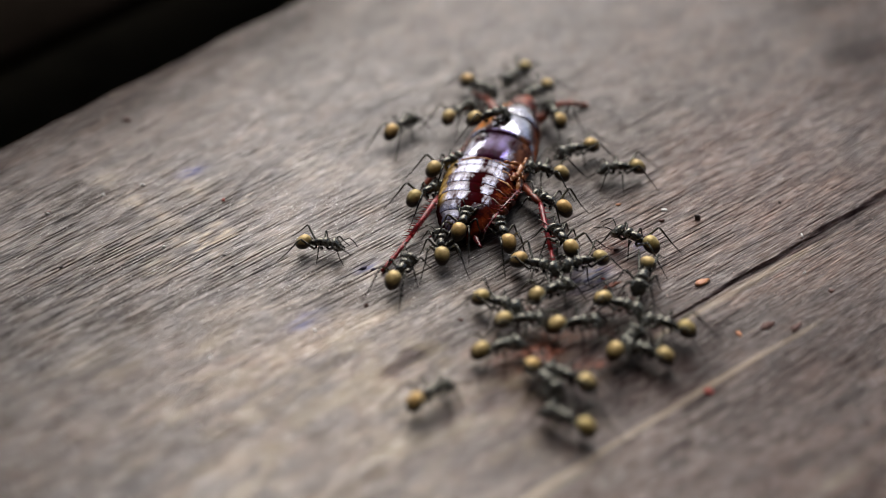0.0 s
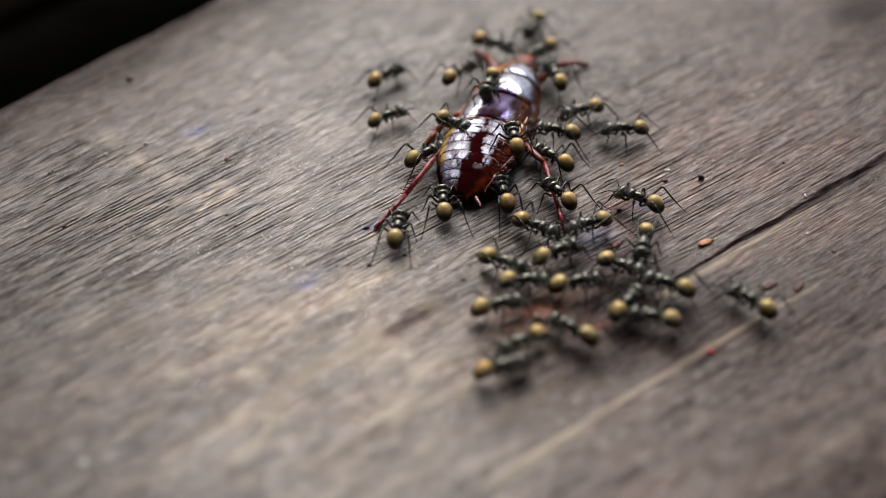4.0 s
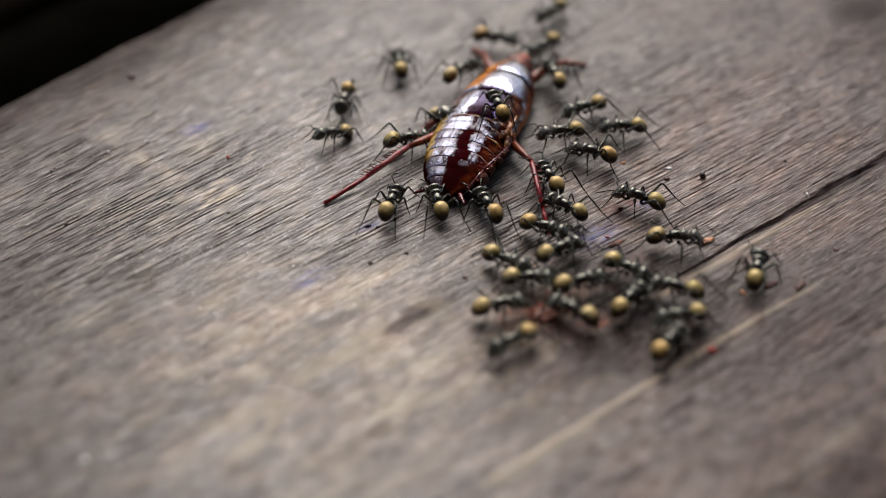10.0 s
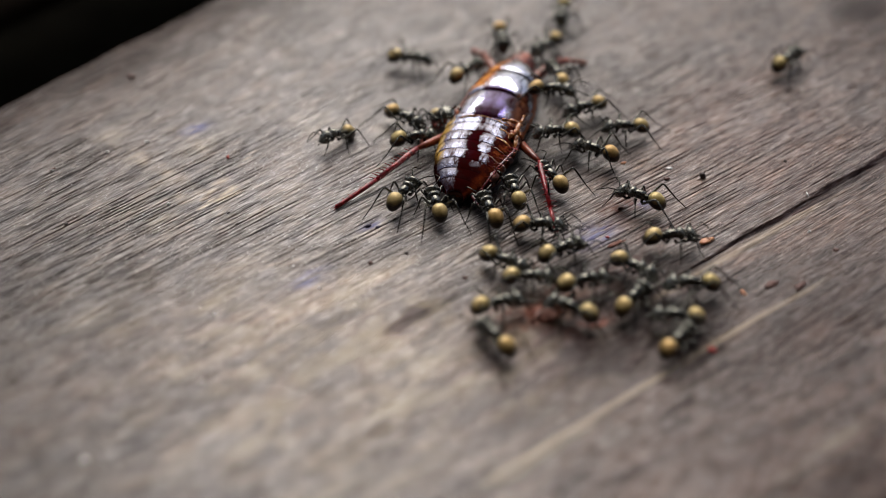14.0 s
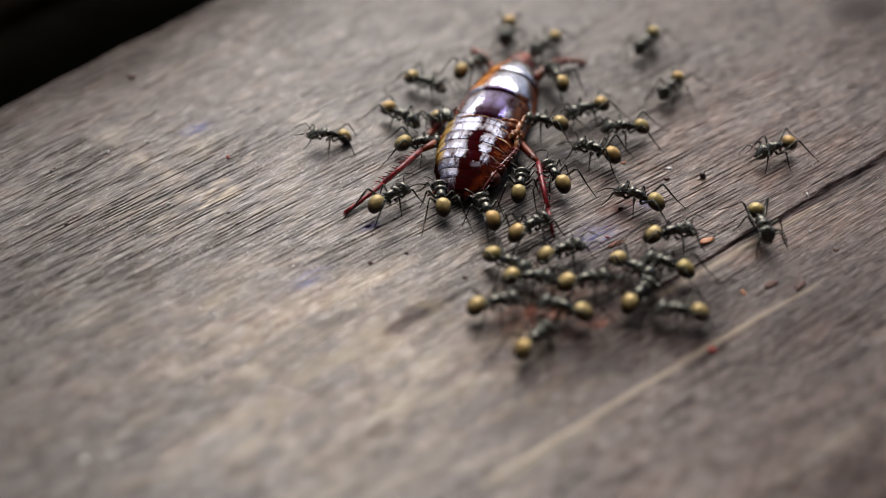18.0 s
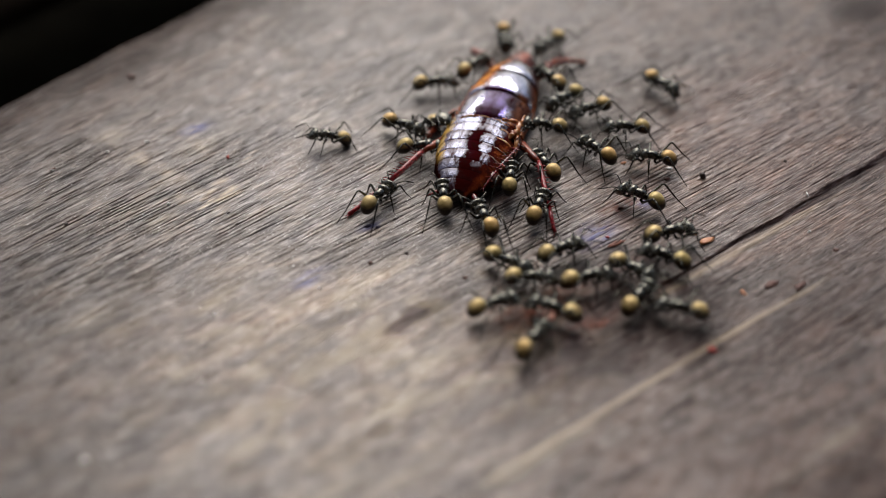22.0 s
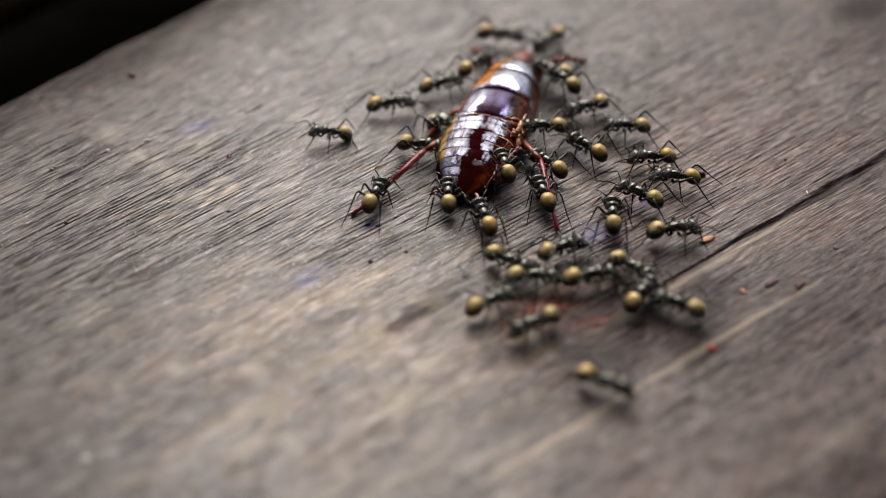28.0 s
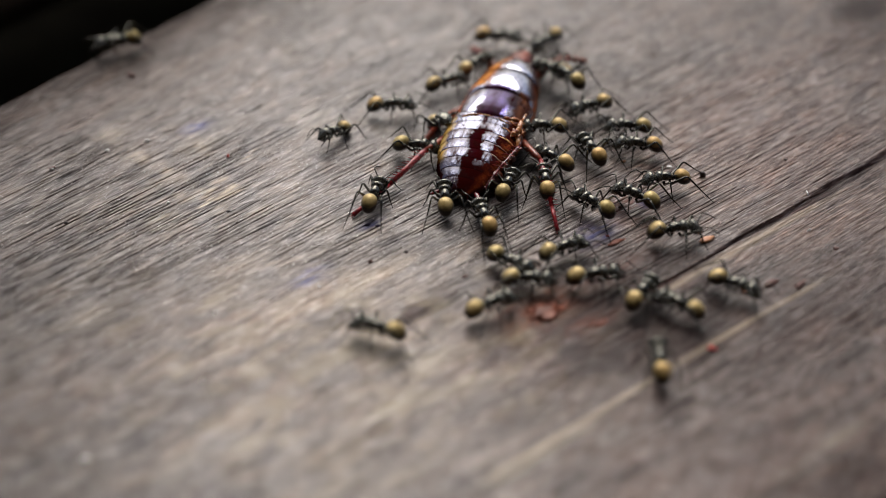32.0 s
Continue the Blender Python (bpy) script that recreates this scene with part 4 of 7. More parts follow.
def build_ant():
    ant = new("ant")
    tagged(ant, "black ant with a golden downy abdomen on the board", "ant", "ants feeding on the cockroach")
    # abdomen: a large first plate bulging over the waist and two narrow bands behind it, hanging down at its rear
    bm = bmesh.new()
    secs = []
    for i in range(17):
        a = math.pi * i / 16
        u, s = math.cos(a), max(math.sin(a), 0.02)
        w = s ** 0.92 * (1 + 0.10 * u)
        ring = 0.975 if i in (11, 14) else 1.0
        secs.append((1.58 * u, 0, 0.03 * u, 1.27 * w * ring, 1.22 * w * ring))
    loft(bm, secs, 20)
    bmesh.ops.rotate(bm, cent=(0, 0, 0), matrix=Matrix.Rotation(radians(-38), 3, "Y"), verts=bm.verts)
    bmesh.ops.translate(bm, vec=(-2.86, 0, 2.36), verts=bm.verts)
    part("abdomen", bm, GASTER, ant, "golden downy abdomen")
    # waist scale with two spines
    bm = bmesh.new()
    loft(bm, [(-1.55, 0, 2.15, 0.12, 0.12), (-1.4, 0, 2.3, 0.32, 0.38), (-1.15, 0, 2.45, 0.48, 0.62), (-0.95, 0, 2.3, 0.32, 0.42), (-0.75, 0, 2.2, 0.16, 0.18)], 12)
    for s in (-1, 1):
        spike(bm, (-1.2, s * 0.3, 2.9), (-1.75, s * 0.62, 3.3), 0.12)
    part("waist", bm, BLACK, ant)
    # mid body: a wide dusty dome in front, a narrower box behind it, each with a pair of spines
    bm = bmesh.new()
    loft(bm, [(-1.12, 0, 2.30, 0.22, 0.22), (-1.0, 0, 2.48, 0.55, 0.52), (-0.7, 0, 2.62, 0.74, 0.70), (-0.2, 0, 2.70, 0.76, 0.74), (0.3, 0, 2.76, 0.74, 0.74), (0.7, 0, 2.74, 0.66, 0.66), (0.95, 0, 2.68, 0.5, 0.5)], 16)
    for s in (-1, 1):
        spike(bm, (-0.7, s * 0.4, 3.0), (-1.2, s * 0.62, 3.4), 0.12)
    part("mid_body", bm, BLACK, ant)
    bm = bmesh.new()
    loft(bm, [(0.55, 0, 2.72, 0.45, 0.45), (0.68, 0, 2.82, 0.80, 0.70), (0.95, 0, 2.88, 0.99, 0.84), (1.3, 0, 2.84, 1.06, 0.86), (1.62, 0, 2.72, 0.94, 0.72), (1.86, 0, 2.56, 0.62, 0.48), (2.12, 0, 2.44, 0.26, 0.26)], 16)
    for s in (-1, 1):
        spike(bm, (1.55, s * 0.55, 2.95), (2.0, s * 1.0, 3.1), 0.12)
    part("shoulder", bm, DUSTY, ant, "dusty grey-black shoulder dome")
    bm = bmesh.new()
    loft(bm, [(2.06, 0, 2.46, 0.25, 0.22), (2.16, 0, 2.58, 0.84, 0.72), (2.42, 0, 2.62, 1.20, 1.06), (2.85, 0, 2.50, 1.30, 1.12), (3.3, 0, 2.24, 1.18, 0.97), (3.72, 0, 1.96, 0.88, 0.68), (4.02, 0, 1.80, 0.48, 0.33)], 18)
    head = part("head", bm, DUSTY, ant)
    for s in (-1, 1):
        part("eye", egg(bmesh.new(), 2.3, 2.8, 2.9, 0.22, 0.28, 8, 6, y=s * 1.15), EYE_BLACK, head)
        bm = tube(bmesh.new(), ((3.7, s * 0.4, 1.92), (4.1, s * 0.45, 1.72), (4.4, s * 0.14, 1.6)), (0.2, 0.17, 0.05), 6)
        part("jaw", bm, BLACK, head)
        bm = tube(bmesh.new(), ((0, 0, 0), (0.5, s * 0.7, 0.55), (1.15, s * 1.35, 0.85), (1.3, s * 1.45, 0.82), (2.1, s * 1.55, 0.3), (3.1, s * 1.35, -0.45)), (0.08, 0.085, 0.1, 0.09, 0.1, 0.07), 6)
        part("antenna", bm, LEG_BLACK, ant, at=(3.35, s * 0.3, 2.45))
        for kind in LEGS:
            thigh, lower = leg_meshes(kind, s, 0)
            leg, shin = new("leg", thigh), new("shin", lower)
            shin.parent, leg.parent, leg.location = leg, ant, [COXAE[kind][0] * MM, s * COXAE[kind][1] * MM, COXAE[kind][2] * MM]
    return ant


ANT_NAMES = ('01', '02', '03', '04', '05', '06', '07', '08', '09', '10', '11', '12', '13', '14', '15', '16', '17', '18', '19', '20', '21', '22', '24', '25', '26', '28', '29', '30', '31', '32', '33', '34', '35', '36', '37', '38')
first = build_ant()
ANTS = {ANT_NAMES[0]: first}
for key in ANT_NAMES[1:]:
    ANTS[key] = copy_thing(first, pose(0, 0, 0))
for key, ob in ANTS.items():
    size = 0.87 if key == "17" else 0.935 + 0.07 * ((int(key) * 7) % 10) / 10
    ob.scale = (size, size, size)
# each ant stands in its own way
LEG_POOL = {(kind, side, k): leg_meshes(kind, side, k) for kind in LEGS for side in (-1, 1) for k in range(len(STANCES))}
for key, ob in ANTS.items():
    rnd = random.Random(int(key) * 13)
    for leg in [o for o in ob.children if o.name.startswith("leg")]:
        kind = min(COXAE, key=lambda k: abs(COXAE[k][0] * MM - leg.location.x))
        leg.data, leg.children[0].data = LEG_POOL[kind, 1 if leg.location.y > 0 else -1, rnd.choice((0, 0, 1, 2, 3))]
for key, words in {"14": "black ant with a golden abdomen wandering over the bare board",
                   "17": "black golden-abdomened ant standing guard on the bare board",
                   "35": "black golden-abdomened ant tugging at the cockroach's hind leg",
                   "19": "black golden-abdomened ant climbing the cockroach's side",
                   "20": "black golden-abdomened ant that crosses the cockroach's back",
                   "34": "black golden-abdomened ant standing still with a raised hind leg"}.items():
    ANTS[key]["label"] = words


# ---- scraps and crumbs on the board ----
def lump(name, label, mat, x, y, sx, sy, sz, seed, turn=0.0, category="crumb"):
    rnd = random.Random(seed)
    bm = bmesh.new()
    bmesh.ops.create_icosphere(bm, subdivisions=3 if max(sx, sy) > 1.5 else 2, radius=1)
    off = Vector((rnd.random() * 50, rnd.random() * 50, 3))
    for v in bm.verts:
        k = 1 + 0.75 * noise.noise(v.co * 1.3 + off) + 0.45 * noise.noise(v.co * 2.9 + off)
        v.co = Vector((v.co.x * sx * k, v.co.y * sy * k, max(v.co.z * sz * k, -0.45 * sz) + 0.45 * sz))
    ob = new(name, mesh_of(name, bm, mat))
    ob.matrix_world = pose(x * MM, y * MM, -0.00004, 0, 0, turn)
    return tagged(ob, label, category, "crumbs on the board" if category == "crumb" else "")


lump("food_scrap", "wet red-brown scrap of torn flesh on the board", SCRAP, 14.0, -14.0, 2.6, 1.5, 0.3, 3, 35, "food scrap")
lump("food_scrap", "thin dark red scrap beside the feeding ants", SCRAP, 21.5, -16.2, 1.4, 0.5, 0.15, 4, 30, "food scrap")
lump("food_scrap", "small reddish scrap near the split", SCRAP, 25.5, 1.2, 1.3, 0.45, 0.18, 5, 35, "food scrap")
lump("crumb", "round black crumb on the grey board", CRUMB_DARK, 40.6, 17.6, 0.5, 0.5, 0.5, 6, 0, "crumb")
lump("crumb", "pale orange crumb beside the split", CRUMB_ORANGE, 38.9, 1.7, 1.25, 0.55, 0.25, 7, 30, "crumb")
lump("wood_chip", "dark brown wood chip on the grey board", CRUMB_BROWN, 46.8, -7.9, 1.3, 0.5, 0.35, 8, 35, "crumb")
lump("wood_chip", "dark red-brown chip on the grey board", CRUMB_BROWN, 50.7, -8.4, 1.0, 0.45, 0.35, 9, 45, "crumb")
lump("crumb", "small rust-coloured fleck on the grey board", CRUMB_ORANGE, 42.4, -9.7, 0.35, 0.7, 0.25, 10, 20, "crumb")
lump("crumb", "small dull red crumb on the grey board", CRUMB_RED, 36.3, -21.3, 0.6, 0.5, 0.35, 11, 0, "crumb")
lump("crumb", "tiny bright red crumb on the grey board", CRUMB_RED, -34.3, 22.7, 0.28, 0.3, 0.2, 12, 0, "crumb")
lump("crumb", "reddish speck on the far part of the board", CRUMB_BROWN, -53.8, 46.1, 0.6, 0.55, 0.4, 13, 0, "crumb")
lump("crumb", "tiny black speck on the grey board", CRUMB_DARK, -56.5, 5.7, 0.32, 0.3, 0.25, 14, 0, "crumb")
lump("crumb", "tiny black speck on the grey board", CRUMB_DARK, -5.4, -1.0, 0.3, 0.28, 0.22, 15, 0, "crumb")
lump("crumb", "tiny brown speck on the grey board", CRUMB_BROWN, -10.5, -3.2, 0.28, 0.28, 0.2, 16, 0, "crumb")
lump("crumb", "tiny black speck on the grey board", CRUMB_DARK, -32.5, 8.4, 0.3, 0.22, 0.2, 17, 0, "crumb")
lump("crumb", "tiny black speck on the grey board", CRUMB_DARK, -30.8, 5.8, 0.26, 0.22, 0.2, 18, 0, "crumb")
lump("crumb", "pale pink crumb on the grey board", CRUMB_ORANGE, 28.6, 21.2, 0.45, 0.22, 0.15, 19, 20, "crumb")
lump("crumb", "white flake on the grey board", CRUMB_WHITE, 35.7, 19.7, 0.5, 0.35, 0.2, 20, 40, "crumb")
lump("crumb", "white sliver on the grey board", CRUMB_WHITE, 56.1, 13.0, 0.16, 0.45, 0.2, 21, 0, "crumb")
lump("crumb", "white sliver on the grey board", CRUMB_WHITE, 54.5, 3.9, 0.35, 0.14, 0.2, 22, 30, "crumb")
lump("crumb", "white sparkling grain on the grey board", CRUMB_WHITE, -31.6, -27.3, 0.28, 0.28, 0.25, 23, 0, "crumb")
lump("crumb", "white sparkling grain on the grey board", CRUMB_WHITE, -17.5, -8.7, 0.2, 0.2, 0.18, 24, 0, "crumb")
lump("crumb", "white sparkling grain on the grey board", CRUMB_WHITE, -47.9, 26.9, 0.38, 0.3, 0.22, 25, 0, "crumb")
lump("crumb", "tiny white grain on the grey board", CRUMB_WHITE, -41.9, 10.6, 0.26, 0.22, 0.2, 26, 0, "crumb")
lump("crumb", "tiny white grain on the grey board", CRUMB_WHITE, -53.7, 24.1, 0.3, 0.24, 0.2, 27, 0, "crumb")
lump("crumb", "pale bluish flake on the near part of the board", CRUMB_WHITE, -44.4, -40.7, 0.45, 0.4, 0.2, 34, 0, "crumb")
lump("crumb", "white sparkling grain on the grey board", CRUMB_WHITE, -31.7, -14.1, 0.22, 0.2, 0.18, 35, 0, "crumb")
lump("crumb", "tiny pinkish white crumb on the grey board", CRUMB_WHITE, -61.6, 19.2, 0.32, 0.2, 0.2, 36, 20, "crumb")
lump("crumb", "brown speck on the grey board", CRUMB_BROWN, -61.6, 19.4, 0.45, 0.25, 0.2, 28, 30, "crumb")
lump("crumb", "brown speck on the grey board", CRUMB_BROWN, 57.6, -0.3, 0.6, 0.35, 0.25, 29, 35, "crumb")
lump("crumb", "dark speck on the grey board", CRUMB_DARK, 54.4, 21.6, 0.3, 0.25, 0.2, 30, 0, "crumb")
lump("crumb", "brown speck under the ants", CRUMB_BROWN, 34.9, 16.9, 0.5, 0.3, 0.25, 31, 0, "crumb")
lump("crumb", "small brown crumb beside the standing ant", CRUMB_BROWN, 27.0, 9.6, 0.5, 0.3, 0.22, 32, 30, "crumb")
lump("crumb", "dark violet crumb on the grey board", CRUMB_VIOLET, -11.2, 5.4, 0.6, 0.3, 0.22, 40, 25, "crumb")
lump("crumb", "dark violet crumb on the grey board", CRUMB_VIOLET, -9.8, 5.1, 0.35, 0.25, 0.2, 41, 0, "crumb")
lump("crumb", "small dark crumb beside the ants", CRUMB_DARK, -7.2, 7.0, 0.3, 0.22, 0.2, 42, 30, "crumb")
lump("crumb", "brown crumb on the stained board", CRUMB_BROWN, 3.1, -6.4, 0.5, 0.28, 0.2, 43, 35, "crumb")
lump("crumb", "red speck on the grey board", CRUMB_RED, 24.4, 2.7, 0.3, 0.2, 0.15, 33, 0, "crumb")


# ---- what moves ----
def lerp_rows(rows, t):
    ts = [r[0] for r in rows]
    return [float(np.interp(t, ts, [r[k] for r in rows])) for k in range(1, 5)]


def stride(ant, rows, seed):
    """Swing the legs with the ant's own pace in two sets of three, and let the antennae feel about."""
    rnd = random.Random(seed)
    step = 0.1
    times = [round(k * step, 3) for k in range(321)]
    place = [lerp_rows(rows, t) for t in times]
    pace = [0.0] * len(times)
    phase = [0.0] * len(times)
    for k in range(1, len(times)):
        a, b = place[k - 1], place[k]
        gone = math.hypot(b[0] - a[0], b[1] - a[1]) + abs(b[3] - a[3]) * 0.05
        pace[k] = gone / step
        phase[k] = phase[k - 1] + min(gone, 2.2) / 5.2 * 2 * math.pi
    legs = [o for o in ant.children if o.name.startswith("leg")]
    for n, leg in enumerate(legs):
        side = 1 if leg.location.y > 0 else -1
        rest, shift = rnd.uniform(-11, 11), math.pi * (n % 2)
        out, last = [], None
        for k, t in enumerate(times):
            moving = pace[k] > 2.0 or pace[min(k + 1, 320)] > 2.0
            if not (moving or k in (0, 320) or last or k % 23 == n):
                last = moving
                continue
            swing = 15 * math.sin(phase[k] + shift) * min(pace[k] / 5.0, 1) if moving else rnd.uniform(-1.5, 1.5)
            lift = max(math.cos(phase[k] + shift), 0) * 7 * min(pace[k] / 5.0, 1) if moving else 0
            out.append((t, Matrix.Translation(leg.location) @ pose(0, 0, 0, side * lift, 0, rest + side * swing)))
            last = moving
        walk(leg, out)
    for feeler in [o for o in ant.children if o.name.startswith("antenna")]:
        out = []
        for k in range(0, 33, 1):
            out.append((float(k), Matrix.Translation(feeler.location) @ pose(0, 0, 0, 0, rnd.uniform(-14, 14), rnd.uniform(-16, 16))))
        walk(feeler, out)


def steps(key, rows, rear=0, since=0):
    """Poses from rows of (seconds, x, y, z in millimetres, heading in degrees); from a time on the ant rears up."""
    stride(ANTS[key], rows, int(key))
    return [(t, pose(x * MM, y * MM, z * MM, 0, -rear if t > since else 0, a)) for t, x, y, z, a in rows]


def swing(leg, rows):
    """Poses of a cockroach leg that turns at its root: (seconds, degrees)."""
    return [(t, Matrix.Translation(leg.location) @ pose(0, 0, 0, 0, 0, a)) for t, a in rows]


def motions():
    body = [(0, 1.6, 0, 0), (3.5, 1.4, 0, 0), (5, 0.7, 0, 0), (6, 0.4, 0, 0), (7.5, -0.4, 0, -2), (9, -0.8, 0.3, -3), (10.5, -0.5, 0, -2), (12, 0.1, 0, -1), (13, 0.4, 0, 0), (19, 0.5, 0, 0.5), (23, 0.5, 0, 0.5), (28, 0.7, 0, 1), (32, 0.7, 0, 1)]
    walk(roach, [(t, pose((7.35 + x) * MM, (28.9 + y) * MM, 0, 0, 0, 71.9 + a)) for t, x, y, a in body])
    walk(roach_legs["hind_left"], swing(roach_legs["hind_left"], [(0, 24), (3.5, 23), (5.5, 11), (6, 9), (7, 8), (8, 8), (9, 7), (10, 7), (11, 7), (13, 6.4), (16.5, 8), (17.5, 9.5), (19, 10.8), (28, 12), (32, 12.4)]))
    walk(roach_legs["hind_right"], swing(roach_legs["hind_right"], [(0, 4), (6, 8), (9, 8), (13, 6), (17, 3), (20, 4), (28, 4), (32, 4)]))
    walk(ANTS["01"], steps("01", ((0, 8.5, -5.4, 0, -24), (0.5, 8.4, -5.5, 0, -25), (3.5, 9.0, -5.2, 0, -28), (6, 9.1, -5.4, 0, -30), (6.5, 9.1, -5.2, 0, -30), (7, 9.1, -5.4, 0, -31), (7.5, 9.3, -5.2, 0, -31), (8.5, 9.2, -5.5, 0, -32), (9.5, 9.2, -5.1, 0, -33), (11.5, 9.1, -5.3, 0, -33), (12.5, 9.1, -5.3, 0, -33), (13.5, 8.8, -5.3, 0, -33), (17, 9.3, -5.5, 0, -34), (20.5, 9.3, -5.6, 0, -34), (21, 9.4, -5.4, 0, -35), (23.5, 9.2, -5.6, 0, -35), (27.5, 9.4, -5.7, 0, -36), (28.5, 9.5, -5.5, 0, -36), (29, 9.3, -5.7, 0, -36), (29.5, 9.6, -5.5, 0, -36), (30, 9.6, -5.7, 0, -36), (30.5, 9.5, -5.5, 0, -36), (31, 9.3, -5.7, 0, -36), (32, 9.7, -5.7, 0, -36))))
    walk(ANTS["02"], steps("02", ((0, 16.4, -2.6, 0, 28), (2.5, 16.8, -2.5, 0, 28), (3, 16.7, -2.7, 0, 28), (5.5, 17.0, -2.8, 0, 28), (7, 16.9, -2.9, 0, 28), (7.5, 17.0, -2.7, 0, 28), (8, 17.0, -2.9, 0, 28), (9.5, 17.0, -2.5, 0, 28), (11.5, 17.0, -2.7, 0, 27), (13, 17.1, -2.6, 0, 27), (14.5, 17.3, -2.6, 0, 27), (16.5, 17.0, -2.8, 0, 26), (18, 17.1, -3.0, 0, 26), (20, 17.3, -2.8, 0, 26), (22.5, 17.2, -2.6, 0, 25), (25.5, 17.2, -2.9, 0, 25), (27.5, 17.2, -2.8, 0, 24), (28, 17.3, -2.6, 0, 24), (29, 17.2, -3.0, 0, 24), (30, 17.3, -2.6, 0, 24), (31, 17.3, -2.6, 0, 24), (32, 17.5, -2.6, 0, 24))))
    walk(ANTS["03"], steps("03", ((0, 11.7, -9.0, 0, 1), (3.5, 11.9, -9.1, 0, -1), (7, 11.8, -8.7, 0, -2), (8, 12.0, -8.9, 0, -2), (12, 12.2, -8.8, 0, -3), (12.5, 12.2, -8.9, 0, -3), (13.5, 12.2, -8.6, 0, -3), (14.5, 12.2, -8.8, 0, -3), (17, 12.3, -8.6, 0, -3), (18.5, 12.2, -8.8, 0, -3), (19, 12.3, -8.6, 0, -3), (21.5, 12.4, -8.8, 0, -4), (23.5, 12.6, -8.8, 0, -4), (24.5, 12.6, -9.0, 0, -4), (25.5, 12.7, -8.8, 0, -4), (28, 12.8, -8.8, 0, -4), (30, 12.7, -8.8, 0, -4), (30.5, 12.4, -8.8, 0, -4), (31, 12.3, -9.1, 0, -4), (32, 12.1, -9.3, 0, -4))))
    walk(ANTS["04"], steps("04", ((0, 19.2, -9.9, 0, 8), (1.5, 19.1, -9.4, 0, 9), (2, 19.3, -9.3, 0, 10), (3.5, 19.2, -9.4, 0, 11), (5.5, 18.8, -9.9, 0, 12), (6.5, 19.1, -9.8, 0, 13), (8, 19.2, -9.9, 0, 14), (8.5, 19.4, -9.7, 0, 15), (10, 19.4, -9.7, 0, 15), (11.5, 19.7, -9.7, 0, 15), (12, 19.5, -9.9, 0, 15), (12.5, 19.8, -9.7, 0, 14), (16.5, 19.9, -9.6, 0, 13), (19, 20.1, -9.3, 0, 13), (20, 20.3, -9.1, 0, 13), (23, 20.5, -8.9, 0, 12), (29.5, 21.1, -8.6, 0, 10), (30.5, 21.3, -8.4, 0, 9), (32, 21.4, -8.6, 0, 9))))
    walk(ANTS["05"], steps("05", ((0, 8.3, -14.7, 0, 17), (1, 8.3, -14.7, 0, 16), (2, 7.9, -14.2, 0, 16), (3, 7.8, -14.2, 0, 15), (3.5, 7.9, -14.1, 0, 15), (5.5, 7.9, -14.6, 0, 13), (11.5, 7.9, -14.5, 0, 12), (14, 7.7, -14.2, 0, 14), (14.5, 7.7, -14.4, 0, 14), (16.5, 7.7, -14.0, 0, 15), (17, 7.2, -14.1, 0, 16), (20, 7.2, -14.2, 0, 18), (22.5, 7.1, -14.4, 0, 22), (24.5, 6.7, -14.6, 0, 24), (28, 6.7, -14.1, 0, 29), (30, 6.6, -14.5, 0, 28), (30.5, 6.6, -14.4, 0, 28), (32, 6.7, -14.6, 0, 27))))
    walk(ANTS["06"], steps("06", ((0, 25.8, -5.7, 0, -27), (0.5, 25.9, -5.6, 0, -28), (1, 25.7, -6.0, 0, -28), (1.5, 25.8, -5.8, 0, -29), (3, 25.5, -6.0, 0, -31), (3.5, 25.8, -5.9, 0, -31), (6, 25.7, -6.3, 0, -34), (8.5, 26.1, -6.6, 0, -37), (11, 26.4, -6.7, 0, -38), (12.5, 26.7, -6.7, 0, -38), (13, 26.7, -6.3, 0, -38), (14, 27.2, -6.5, 0, -39), (17, 27.0, -6.7, 0, -39), (19, 27.1, -6.5, 0, -40), (20.5, 27.0, -6.9, 0, -40), (21, 27.0, -6.8, 0, -40), (23, 26.9, -7.0, 0, -41), (23.5, 26.9, -7.0, 0, -41), (24, 26.8, -7.4, 0, -41), (25.5, 26.9, -7.4, 0, -41), (28, 26.9, -6.9, 0, -42), (29, 27.5, -7.1, 0, -42), (29.5, 29.5, -7.1, 0, -36), (30, 33.5, -7.8, 0, -30), (30.5, 38.7, -9.3, 0, -30), (31, 40.1, -10.2, 0, -30), (32, 40.8, -10.5, 0, -32))))
